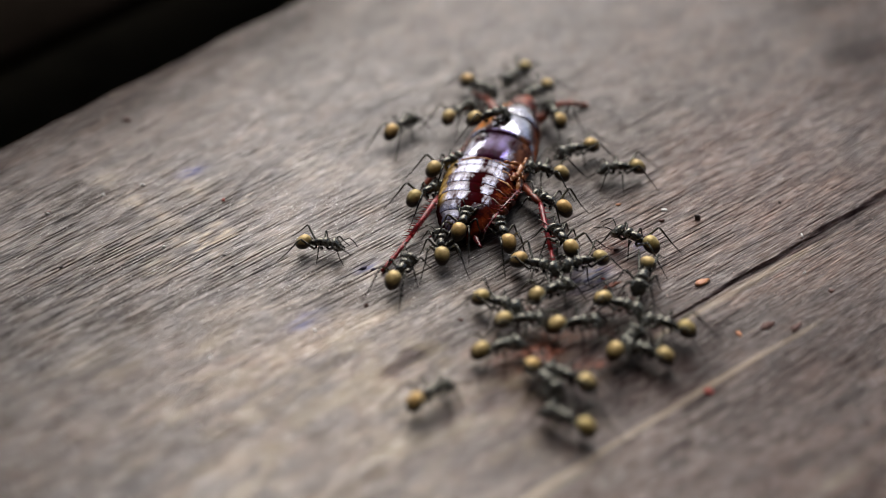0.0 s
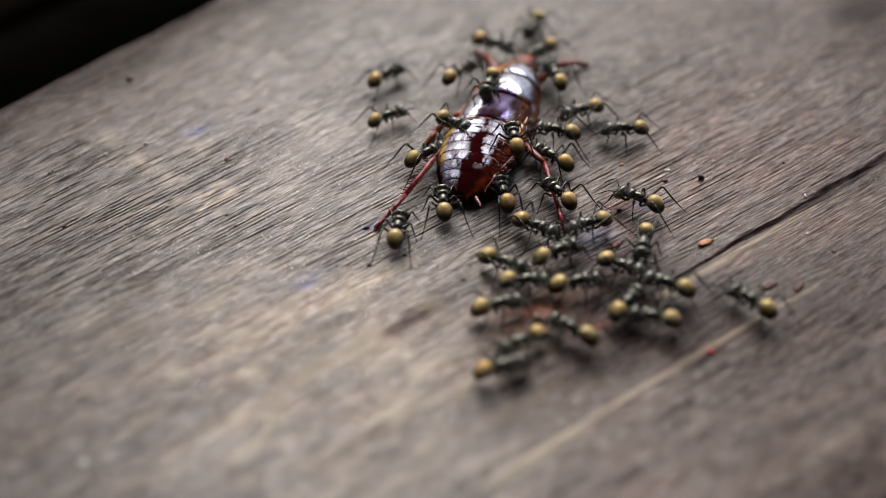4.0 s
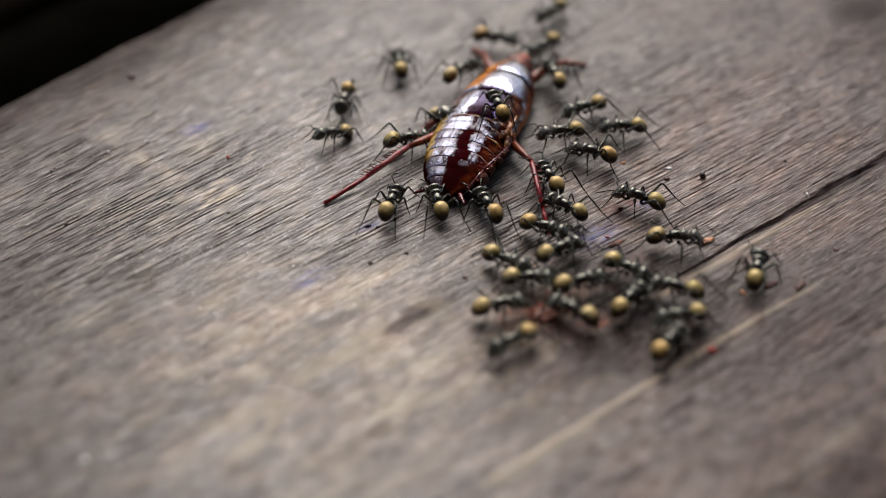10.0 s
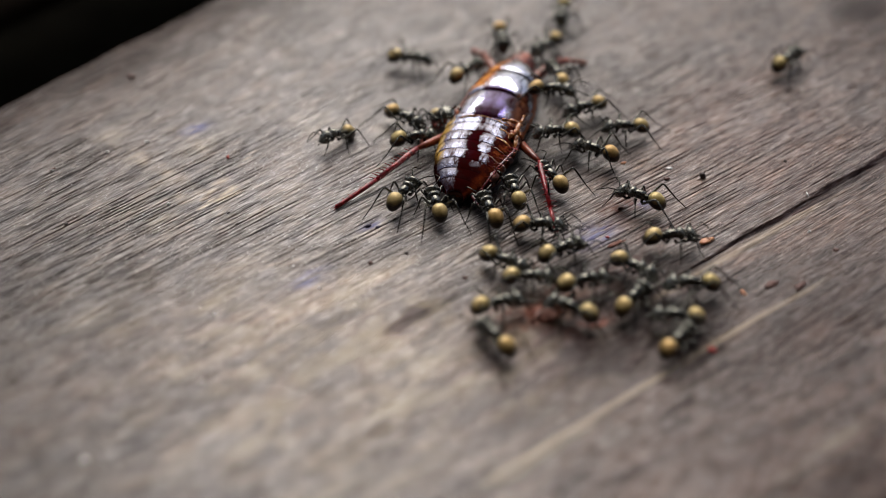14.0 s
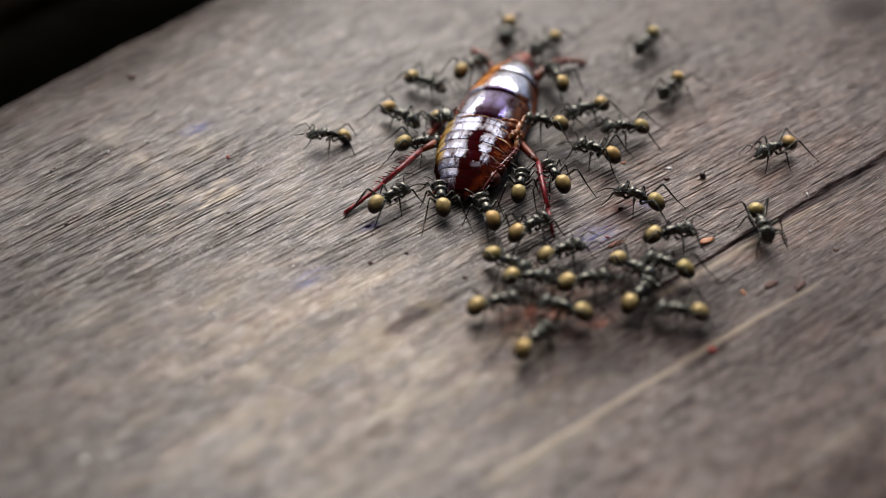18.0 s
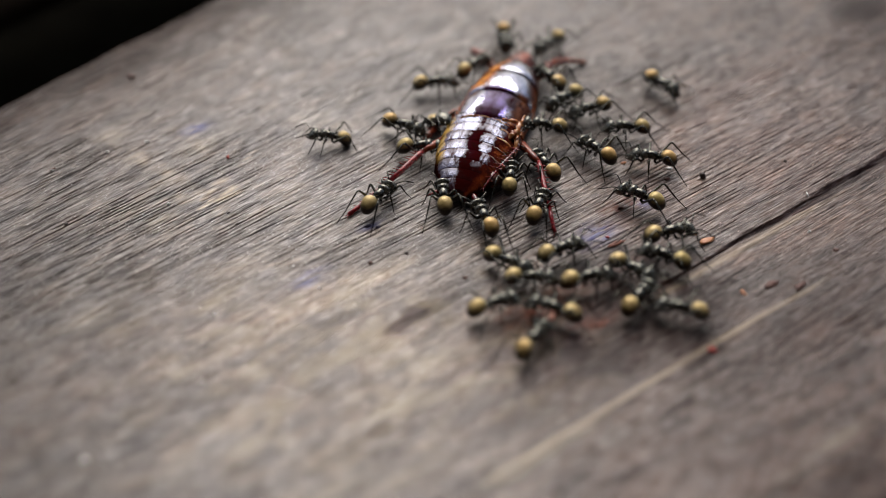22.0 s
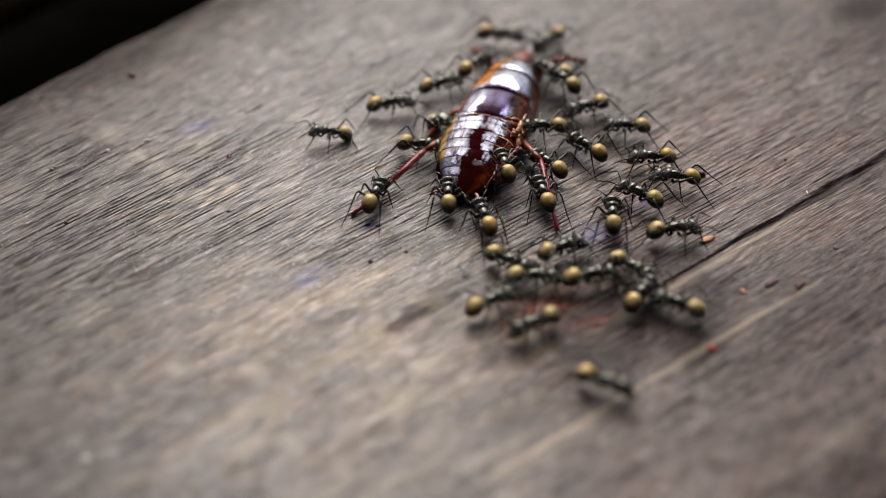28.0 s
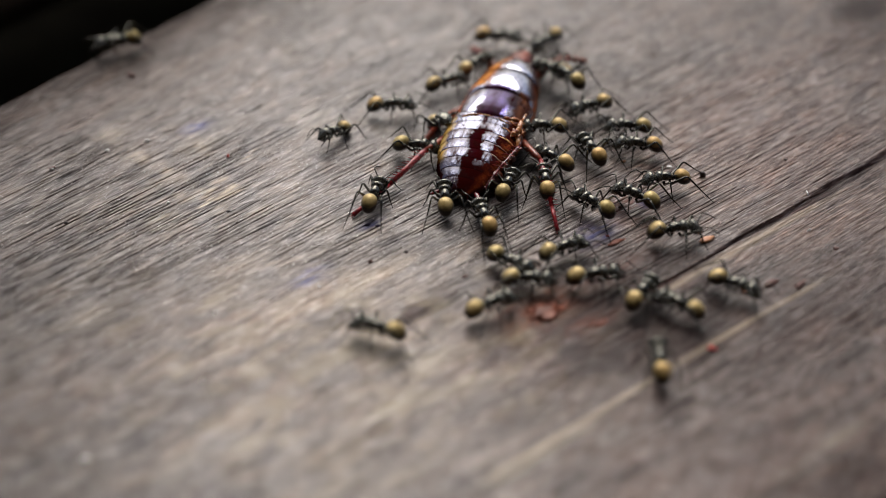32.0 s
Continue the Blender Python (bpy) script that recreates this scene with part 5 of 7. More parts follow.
    walk(ANTS["07"], steps("07", ((0, 29.9, 0.6, 0, -111), (1, 29.3, -0.7, 0, -110), (2.5, 29.4, -0.6, 0, -110), (3.5, 29.4, -0.9, 0, -107), (5.5, 29.0, -1.1, 0, -98), (6, 29.1, -1.3, 0, -96), (6.5, 30.5, -0.9, 0, -75), (7, 31.6, -1.0, 0, -54), (7.5, 31.9, -1.0, 0, -47), (8, 32.6, -1.3, 0, -39), (9.5, 33.7, 0.1, 0, -15), (10, 33.8, -0.0, 0, -4), (10.5, 33.4, 0.2, 0, -3), (12.5, 33.2, 0.1, 0, 1), (13, 33.2, 0.3, 0, 2), (14, 33.3, 0.2, 0, 4), (16.5, 33.6, 0.9, 0, 9), (17, 33.4, 0.7, 0, 10), (19, 33.3, 1.3, 0, 15), (21.5, 33.3, 1.1, 0, 13), (22.5, 33.4, 1.2, 0, 12), (23, 33.9, 1.4, 0, 12), (23.5, 33.5, 1.2, 0, 11), (24, 33.6, 1.4, 0, 11), (24.5, 33.6, 1.1, 0, 11), (25.5, 33.4, 1.7, 0, 10), (28, 33.9, 1.5, 0, 8), (30, 33.8, 1.5, 0, 8), (30.5, 33.9, 1.7, 0, 8), (31, 34.3, 1.5, 0, 8), (32, 34.0, 1.5, 0, 8))))
    walk(ANTS["08"], steps("08", ((0, 32.0, -10.2, 0, 159), (1, 31.8, -10.2, 0, 159), (1.5, 31.6, -9.9, 0, 158), (2.5, 31.7, -10.1, 0, 157), (3.5, 31.5, -9.9, 0, 156), (5.5, 32.4, -9.9, 0, 155), (6, 32.4, -9.9, 0, 154), (7, 33.0, -10.1, 0, 154), (7.5, 33.3, -10.4, 0, 154), (8, 33.6, -10.3, 0, 154), (8.5, 33.6, -10.3, 0, 154), (9, 33.2, -10.1, 0, 154), (9.5, 33.1, -10.3, 0, 159), (10, 32.4, -10.9, 0, 164), (10.5, 32.4, -10.1, 0, 169), (11, 32.8, -9.6, 0, 174), (11.5, 32.8, -10.0, 0, 179), (12, 33.0, -10.0, 0, 184), (12.5, 33.8, -9.8, 0, 189), (13, 33.8, -10.1, 0, 194), (13.5, 33.7, -9.7, 0, 187), (14, 34.8, -10.1, 0, 180), (14.5, 35.2, -10.1, 0, 173), (16.5, 32.5, -5.8, 0, 145), (17, 32.0, -6.1, 0, 148), (18, 31.9, -6.0, 0, 153), (18.5, 31.5, -5.7, 0, 156), (19.5, 31.8, -5.4, 0, 157), (20.5, 31.7, -4.7, 0, 155), (21, 31.9, -4.3, 0, 154), (21.5, 31.6, -4.3, 0, 153), (22.5, 31.8, -4.0, 0, 151), (23, 31.4, -3.9, 0, 149), (23.5, 30.3, -3.0, 0, 146), (24, 29.1, -2.7, 0, 143), (24.5, 28.6, -2.6, 0, 144), (25, 28.1, -1.6, 0, 145), (25.5, 27.9, -0.2, 0, 134), (27.5, 25.3, 5.4, 0, 92), (28, 25.2, 5.2, 0, 87), (28.5, 24.6, 5.2, 0, 89), (29, 24.7, 4.6, 0, 90), (29.5, 24.7, 5.7, 0, 105), (30, 23.2, 8.3, 0, 121), (30.5, 22.8, 9.0, 0, 125), (31, 24.2, 9.1, 0, 130), (31.5, 23.7, 8.7, 0, 134), (32, 22.4, 7.9, 0, 139))))
    walk(ANTS["09"], steps("09", ((0, 25.8, -13.6, 0, 49), (2.5, 25.7, -13.6, 0, 50), (6, 25.9, -13.4, 0, 50), (6.5, 25.8, -13.0, 0, 50), (7.5, 25.8, -13.2, 0, 50), (11.5, 26.1, -13.0, 0, 51), (13, 26.4, -12.8, 0, 51), (14, 26.4, -13.0, 0, 51), (17, 27.0, -12.4, 0, 52), (18.5, 27.3, -12.3, 0, 52), (21, 27.2, -12.8, 0, 53), (24, 27.4, -12.6, 0, 54), (25.5, 27.6, -12.4, 0, 54), (30, 27.6, -12.1, 0, 55), (30.5, 27.8, -11.7, 0, 55), (32, 27.8, -11.9, 0, 55))))
    walk(ANTS["10"], steps("10", ((0, 28.5, -15.5, 0, 155), (1, 27.9, -16.2, 0, 158), (2, 28.0, -16.3, 0, 162), (2.5, 28.8, -16.6, 0, 164), (3.5, 28.6, -16.6, 0, 167), (6, 30.9, -16.6, 0, 172), (8, 31.0, -17.3, 0, 189), (9, 32.3, -16.9, 0, 197), (10, 32.3, -16.6, 0, 192), (11.5, 31.8, -16.9, 0, 185), (12.5, 31.8, -16.9, 0, 180), (13, 31.9, -16.6, 0, 178), (13.5, 31.9, -16.7, 0, 177), (17, 32.4, -16.0, 0, 173), (21.5, 32.6, -15.2, 0, 166), (24, 32.7, -15.2, 0, 161), (24.5, 32.5, -14.9, 0, 160), (25, 32.2, -15.1, 0, 159), (28.5, 32.4, -14.5, 0, 152), (29, 32.5, -14.7, 0, 151), (29.5, 32.4, -14.5, 0, 150), (30, 32.3, -14.6, 0, 149), (30.5, 32.5, -14.4, 0, 149), (32, 32.4, -14.5, 0, 147))))
    walk(ANTS["11"], steps("11", ((0, 17.3, -20.6, 0, 151), (0.5, 15.8, -19.0, 0, 151), (1, 15.2, -18.4, 0, 151), (1.5, 15.1, -18.0, 0, 140), (2, 16.5, -17.5, 0, 129), (2.5, 16.1, -16.9, 0, 119), (3, 18.0, -18.3, 0, 108), (3.5, 17.5, -18.4, 0, 125), (5.5, 17.8, -21.8, 0, 194), (6, 18.4, -22.0, 0, 211), (6.5, 19.0, -20.6, 0, 186), (7, 18.5, -18.0, 0, 162), (7.5, 17.1, -16.3, 0, 158), (8.5, 16.5, -15.4, 0, 150), (9, 17.2, -15.5, 0, 146), (10.5, 17.7, -15.5, 0, 148), (11, 17.6, -15.3, 0, 149), (11.5, 17.7, -15.5, 0, 149), (13, 17.3, -15.1, 0, 152), (13.5, 17.5, -15.0, 0, 152), (14, 17.5, -15.2, 0, 153), (16.5, 16.7, -15.7, 0, 156), (17, 17.3, -15.9, 0, 157), (17.5, 16.9, -14.9, 0, 158), (18, 16.6, -15.2, 0, 158), (18.5, 17.4, -14.6, 0, 159), (19.5, 16.3, -15.1, 0, 159), (20, 15.6, -15.1, 0, 159), (20.5, 15.2, -15.1, 0, 158), (22, 15.2, -15.3, 0, 156), (22.5, 15.1, -15.3, 0, 156), (23, 15.0, -14.9, 0, 155), (23.5, 15.4, -15.1, 0, 155), (24, 16.8, -16.5, 0, 155), (24.5, 17.6, -17.5, 0, 155), (25, 16.6, -16.3, 0, 154), (25.5, 15.2, -14.8, 0, 156), (27.5, 15.1, -14.4, 0, 164), (28, 12.4, -18.5, 0, 211), (28.5, 8.5, -21.0, 0, 204), (29.5, 6.4, -21.5, 0, 172), (30, 6.4, -20.8, 0, 155), (30.5, 5.2, -20.1, 0, 150), (31, 5.3, -20.3, 0, 150), (31.5, 1.5, -20.0, 0, 156), (32, -8.9, -19.4, 0, 162))))
    walk(ANTS["12"], steps("12", ((0, 14.0, -20.7, 0, -56), (0.5, 11.4, -22.5, 0, -101), (1, 8.9, -22.5, 0, -146), (1.5, 8.7, -22.5, 0, -147), (2, 9.7, -22.2, 0, -149), (2.5, 9.8, -22.1, 0, -150), (3, 10.3, -21.5, 0, -152), (3.5, 10.7, -21.3, 0, -150), (5.5, 10.6, -22.3, 0, -143), (6, 10.1, -21.6, 0, -142), (6.5, 9.7, -21.6, 0, -141), (8, 9.6, -22.1, 0, -138), (9, 9.6, -22.0, 0, -136), (10, 9.3, -21.6, 0, -146), (10.5, 9.5, -21.7, 0, -151), (11, 9.4, -21.6, 0, -156), (11.5, 8.3, -20.5, 0, -192), (12, 7.0, -21.1, 0, -228), (12.5, 6.4, -21.0, 0, -225), (13, 6.3, -21.1, 0, -222), (14, 6.9, -20.7, 0, -234), (16.5, 9.4, -21.1, 0, -268), (17, 10.3, -21.2, 0, -282), (17.5, 11.6, -21.1, 0, -297), (19, 12.7, -21.8, 0, -322), (21, 12.2, -21.1, 0, -304), (23, 12.3, -21.3, 0, -305), (24, 12.3, -21.5, 0, -328), (24.5, 13.0, -21.7, 0, -340), (25, 14.0, -21.0, 0, -351), (25.5, 15.8, -23.8, 0, -384), (27.5, 18.6, -29.0, 0, -411), (28, 20.9, -29.4, 0, -388), (28.5, 21.6, -29.5, 0, -387), (29, 25.1, -29.6, 0, -387), (29.5, 31.3, -30.4, 0, -385), (30, 33.0, -31.3, 0, -380), (30.5, 34.2, -32.4, 0, -391), (31, 33.6, -33.4, 0, -401), (31.5, 28.8, -28.3, 0, -263), (32, 28.5, -25.3, 0, -271))))
    walk(ANTS["13"], steps("13", ((0, -1.0, -23.7, 0, 37), (0.5, 0.8, -22.8, 0, 32), (1, 1.0, -22.8, 0, 28), (1.5, 2.3, -23.6, 0, 26), (2, 3.3, -24.0, 0, 24), (2.5, 5.4, -25.2, 0, 22), (3, 4.6, -24.6, 0, 21), (3.5, 5.7, -25.6, 0, 19), (5.5, 14.7, -26.6, 0, 15), (6, 15.8, -23.5, 0, 66), (6.5, 17.2, -23.0, 0, 73), (7, 16.5, -22.6, 0, 81), (7.5, 20.2, -27.0, 0, 29), (8, 26.1, -23.2, 0, 42), (8.5, 27.4, -22.6, 0, 47), (9, 26.8, -23.4, 0, 51), (9.5, 29.6, -21.8, 0, 51), (10, 30.3, -21.6, 0, 51), (10.5, 31.4, -19.9, 0, 60), (11, 29.4, -20.8, 0, 70), (11.5, 28.2, -21.0, 0, 95), (12, 26.8, -21.7, 0, 119), (12.5, 26.6, -20.9, 0, 116), (13, 26.3, -21.0, 0, 112), (13.5, 29.0, -21.8, 0, 81), (14, 31.5, -21.3, 0, 50), (14.5, 33.8, -22.3, 0, 19), (15, 44.9, -16.4, 0, 12), (15.5, 57.2, -3.1, 0, 5), (15.7, 62.4, 3.1, 0, 11), (16.5, 67.3, 25.8, 0, 34), (16.8, 75.1, 30.7, 0, 76), (17, 72.7, 31.2, 0, 156), (17.2, 65.7, 28.1, 0, 166), (17.5, 57.9, 23.5, 0, 198), (18, 52.7, 22.3, 0, 208), (18.5, 43.0, 16.2, 0, 177), (19, 38.0, 19.5, 0, 151), (19.5, 36.4, 20.8, 0, 161), (20, 34.0, 20.3, 0, 171), (20.5, 32.5, 20.1, 0, 169), (21.5, 32.5, 19.9, 0, 169), (22, 32.8, 19.9, 0, 170), (22.5, 32.9, 19.6, 0, 172), (23, 33.2, 19.7, 0, 173), (24, 33.2, 19.6, 0, 176), (25, 32.5, 19.2, 0, 179), (25.5, 32.7, 19.0, 0, 178), (27.5, 32.2, 19.1, 0, 173), (28, 32.6, 19.5, 0, 184), (28.5, 32.7, 21.5, 0, 185), (29, 31.4, 22.2, 0, 185), (29.5, 32.4, 21.5, 0, 175), (30, 30.9, 22.5, 0, 166), (30.5, 29.3, 22.9, 0, 168), (31, 28.2, 23.0, 0, 170), (31.5, 29.3, 22.9, 0, 172), (32, 30.9, 23.0, 0, 174))))
    walk(ANTS["14"], steps("14", ((0, 16.6, -28.6, 0, 147), (0.5, 9.1, -29.5, 0, 164), (1, 5.1, -30.9, 0, 181), (1.5, 14.1, -31.8, 0, 350), (2, 18.6, -34.1, 0, 342), (2.5, 21.7, -33.3, 0, 360), (3, 44.6, -24.6, 0, 382), (3.5, 43.4, -14.5, 0, 494), (5.5, 42.3, -12.6, 0, 496), (9, 42.4, -12.6, 0, 494), (9.5, 43.7, -11.7, 0, 464), (10, 44.5, -6.9, 0, 433), (10.5, 46.2, 3.5, 0, 450), (11, 41.3, 7.0, 0, 509), (11.5, 40.0, 7.0, 0, 503), (12, 39.0, 18.2, 0, 474), (12.5, 37.5, 22.0, 0, 462), (13, 38.2, 22.6, 0, 450), (13.5, 46.5, 36.4, 0, 404), (14, 59.6, 48.5, 0, 406), (14.5, 55.5, 64.6, 0, 495), (15.5, 48.7, 81.6, 0, 587), (16.5, 47.7, 54.1, 0, 636), (16.8, 49.1, 38.9, 0, 624), (17, 45.1, 30.4, 0, 605), (17.2, 45.1, 26.3, 0, 615), (17.5, 48.3, 20.4, 0, 646), (17.8, 47.7, 11.8, 0, 634), (18, 46.9, 3.4, 0, 637), (18.5, 51.6, -23.2, 0, 615), (19, 46.6, -29.3, 0, 575), (19.5, 44.5, -32.9, 0, 602), (20, 45.4, -32.9, 0, 615), (20.5, 47.2, -40.1, 0, 635), (21, 47.9, -51.4, 0, 629), (21.7, 63.2, -40.4, 0, 702), (22.5, 72.3, 5.2, 0, 786), (23, 74.0, 33.6, 0, 740), (23.5, 80.6, 39.6, 0, 789), (24.5, 96.3, 77.8, 0, 827), (27, 33.6, 105.6, 0, 888), (29, -22.0, 74.8, 0, 936), (29.5, -25.7, 64.0, 0, 945), (30, -30.6, 58.7, 0, 928), (30.5, -46.1, 59.6, 0, 908), (31, -55.1, 55.4, 0, 915), (31.5, -53.7, 54.7, 0, 907), (32, -57.2, 53.8, 0, 917))))
    walk(ANTS["15"], steps("15", ((0, -6.1, 40.8, 0, 49), (0.5, -6.2, 41.0, 0, 50), (1, -5.9, 40.8, 0, 50), (1.5, -6.7, 42.0, 0, 57), (2, -8.1, 44.7, 0, 64), (2.5, -8.6, 46.6, 0, 77), (3, -9.1, 47.2, 0, 91), (3.5, -9.7, 43.9, 0, 68), (5.5, -6.9, 45.0, 0, -10), (6, -7.7, 44.2, 0, -30), (6.5, -7.8, 44.0, 0, -34), (7.5, -8.3, 44.2, 0, -42), (8, -8.6, 44.1, 0, -46), (8.5, -10.1, 45.1, 0, -68), (9, -11.0, 45.2, 0, -90), (10, -16.3, 36.3, 0, -99), (10.5, -14.3, 39.2, 0, -21), (11, -12.8, 38.1, 0, -1), (11.5, -9.8, 37.7, 0, -31), (12, -9.7, 34.3, 0, -62), (12.5, -8.7, 32.8, 0, -51), (13, -7.8, 32.9, 0, -40), (13.5, -7.4, 32.2, 0, -39), (14, -6.2, 30.7, 0, -38), (14.5, -6.0, 30.8, 0, -37), (16.5, -6.8, 30.7, 0, -47), (17, -7.0, 31.2, 0, -45), (19.5, -6.9, 31.5, 0, -39), (20.5, -6.7, 30.8, 0, -36), (21, -6.0, 29.6, 0, -34), (21.5, -5.9, 28.7, 0, -32), (22, -6.3, 28.4, 0, -30), (23, -5.6, 28.3, 0, -25), (23.5, -6.0, 28.6, 0, -24), (24, -6.3, 29.4, 0, -23), (24.5, -7.6, 31.7, 0, -22), (25, -8.9, 32.8, 0, -21), (25.5, -8.1, 32.8, 0, -16), (27.5, -8.4, 33.9, 0, 5), (28, -8.6, 34.4, 0, 10), (28.5, -8.5, 34.1, 0, 9), (29.5, -8.5, 34.0, 0, 7), (30, -8.7, 34.0, 0, 6), (30.5, -8.5, 34.4, 0, 5), (31, -8.2, 34.1, 0, 4), (31.5, -8.6, 33.8, 0, 3), (32, -8.5, 34.0, 0, 2))))
    walk(ANTS["16"], steps("16", ((0, 8.4, 36.1, 5, 21), (0.5, 9.2, 36.9, 5, 19), (1, 9.0, 36.2, 5, 18), (1.5, 9.5, 35.4, 5, -2), (2, 8.8, 34.7, 5, -23), (2.5, 8.3, 33.9, 5, -43), (3, 7.7, 34.1, 5, -63), (3.5, 8.0, 33.4, 5, -81), (5.5, 5.6, 35.5, 5, -154), (6, 4.4, 35.5, 5, -148), (6.5, 2.5, 35.1, 5, -146), (7, 0.6, 38.1, 3, -144), (7.5, -1.7, 37.7, 1, -141), (8, -4.9, 36.2, 0, -137), (8.5, -8.1, 31.7, 0, -140), (9, -6.4, 36.5, 0, -2), (9.5, -4.4, 41.9, 0, 65), (10, -7.5, 47.5, 0, 98), (10.5, -8.4, 50.5, 0, 96), (11, -8.1, 51.1, 0, 94), (11.5, -6.7, 53.3, 0, 78), (12, -4.6, 53.3, 0, 62), (13, -4.2, 53.8, 0, 59), (13.5, -0.5, 51.8, 0, -1), (14, -5.7, 48.9, 0, -10), (14.5, -6.9, 44.0, 0, -50), (16.5, -3.5, 41.0, 0, -41), (17.5, -3.3, 41.0, 0, -35), (18.5, -2.7, 41.8, 0, -24), (19.5, -2.5, 42.8, 0, -8), (20.5, -2.7, 43.6, 0, 8), (21, -2.4, 44.0, 0, 16), (21.5, -2.1, 42.4, 0, 11), (22, -1.2, 41.1, 0, 6), (22.5, -0.7, 39.3, 0, 1), (23, -0.5, 37.7, 0, -4), (23.5, -0.8, 38.5, 0, 1), (24, 0.2, 38.8, 0, 7), (24.5, 0.7, 39.0, 0, 12), (25, 0.5, 39.3, 0, 17), (25.5, 1.1, 39.6, 0, 18), (28, -0.3, 40.4, 0, 21), (29, -0.0, 40.7, 0, 21), (29.5, 0.7, 40.7, 0, 22), (30, 1.0, 41.2, 0, 22), (30.5, 0.8, 42.0, 0, 22), (31, 0.7, 41.2, 0, 22), (31.5, 1.1, 41.0, 0, 23), (32, 0.8, 41.0, 0, 23))))
    walk(ANTS["17"], steps("17", ((0, -17.9, 8.8, 0, -8), (0.5, -16.3, 8.7, 0, -7), (1, -15.8, 8, 0, -13), (1.5, -14.6, 14.7, 0, 52), (2, -14.9, 15.6, 0, 56), (2.5, -15.6, 24, 0, 89), (3, -12.1, 33.4, 0, 55), (3.5, -10.4, 32.7, 0, 40), (5.5, -3.7, 31, 0, 7), (6, -4.1, 31.3, 0, 11), (7, -1.9, 31.1, 0, 19), (7.6, -1.2, 31.3, 0, 13), (8.1, -7.2, 29.9, 0, -157), (8.5, -12.4, 29.5, 0, -165), (9, -16.1, 24.6, 0, -150), (9.5, -16.7, 24.7, 0, -148), (10, -18.1, 26.4, 0, -148), (11, -17.7, 26.5, 0, -143), (12, -17.8, 25.6, 0, -147), (12.5, -18.2, 25.5, 0, -158), (13, -18.2, 26.2, 0, -168), (13.5, -17.9, 25.4, 0, -155), (14, -17.3, 25.8, 0, -135), (16.5, -18.4, 26.8, 0, -140), (17, -18.1, 26.8, 0, -138), (17.5, -18.5, 25.5, 0, -152), (18, -18.7, 25.9, 0, -168), (18.5, -18.4, 25.6, 0, -150), (19, -17.4, 25.6, 0, -128), (19.5, -18.4, 25.6, 0, -150), (20, -18.5, 25.6, 0, -170), (20.5, -18.4, 25.43, 0, -155), (21, -17.9, 26.07, 0, -128), (21.5, -17.8, 25.9, 0, -145), (22, -18.7, 25.6, 0, -172), (22.5, -18.6, 25.5, 0, -160), (23, -17.7, 26, 0, -140), (23.5, -17.6, 26.03, 0, -145), (24, -17.9, 25.26, 0, -168), (24.5, -17.4, 26.1, 0, -145), (25, -17.5, 25.5, 0, -128), (25.5, -18.1, 25.3, 0, -155), (28, -18.6, 26.3, 0, -166), (28.5, -18.4, 25.95, 0, -150), (29, -17.8, 26.4, 0, -128), (29.5, -18.1, 25.6, 0, -150), (30, -18.3, 25.7, 0, -165), (31, -17.9, 26, 0, -158), (31.5, -17.7, 27.1, 0, -145), (32, -17.7, 26.3, 0, -128)), 15, 9.2))
    walk(ANTS["18"], steps("18", ((0, -1.6, 21.6, 0, 38), (0.5, -1.7, 21.6, 0, 37), (1, -1.6, 22.2, 0, 37), (1.5, -2.2, 21.4, 0, 37), (2, -2.4, 21.7, 0, 36), (3.5, -2.1, 21.1, 0, 34), (5.5, -3.8, 22.3, 0, 30), (6, -4.5, 23.6, 0, 29), (6.5, -4.4, 23.4, 0, 25), (7, -5.1, 23.5, 0, 22), (8, -5.4, 24.8, 0, 16), (8.5, -5.5, 25.1, 0, 12), (9, -5.8, 24.5, 0, 9), (9.5, -5.9, 24.7, 0, 9), (10, -5.5, 24.7, 0, 10), (10.5, -4.5, 24.3, 0, 10), (11, -4.5, 23.8, 0, 10), (12, -4.5, 24.3, 0, 10), (13, -4.5, 24.1, 0, 10), (13.5, -4.4, 25.0, 0, 10), (16.5, -4.4, 24.1, 0, 6), (17.5, -3.9, 23.5, 0, 4), (18.5, -3.4, 23.5, 0, 3), (19, -3.5, 23.0, 0, 2), (19.5, -3.5, 22.9, 0, 1), (20, -3.2, 23.1, 0, 1), (20.5, -3.6, 23.6, 0, 0), (21, -3.8, 22.8, 0, -1), (21.5, -3.6, 22.3, 0, -1), (22, -3.3, 22.5, 0, -2), (22.5, -3.6, 22.7, 0, -3), (23, -3.2, 22.7, 0, -3), (23.5, -3.1, 22.2, 0, -4), (24, -3.8, 22.8, 0, -5), (24.5, -4.1, 23.0, 0, -6), (25, -4.1, 23.5, 0, -6), (25.5, -4.1, 23.4, 0, -7), (27.5, -3.4, 22.4, 0, -10), (28, -3.3, 22.6, 0, -11), (28.5, -3.0, 21.9, 0, -11), (29, -3.4, 21.5, 0, -11), (29.5, -3.3, 21.9, 0, -11), (30, -4.0, 23.3, 0, -11), (30.5, -4.1, 23.8, 0, -11), (31, -3.8, 22.6, 0, -11), (32, -4.0, 22.4, 0, -11))))
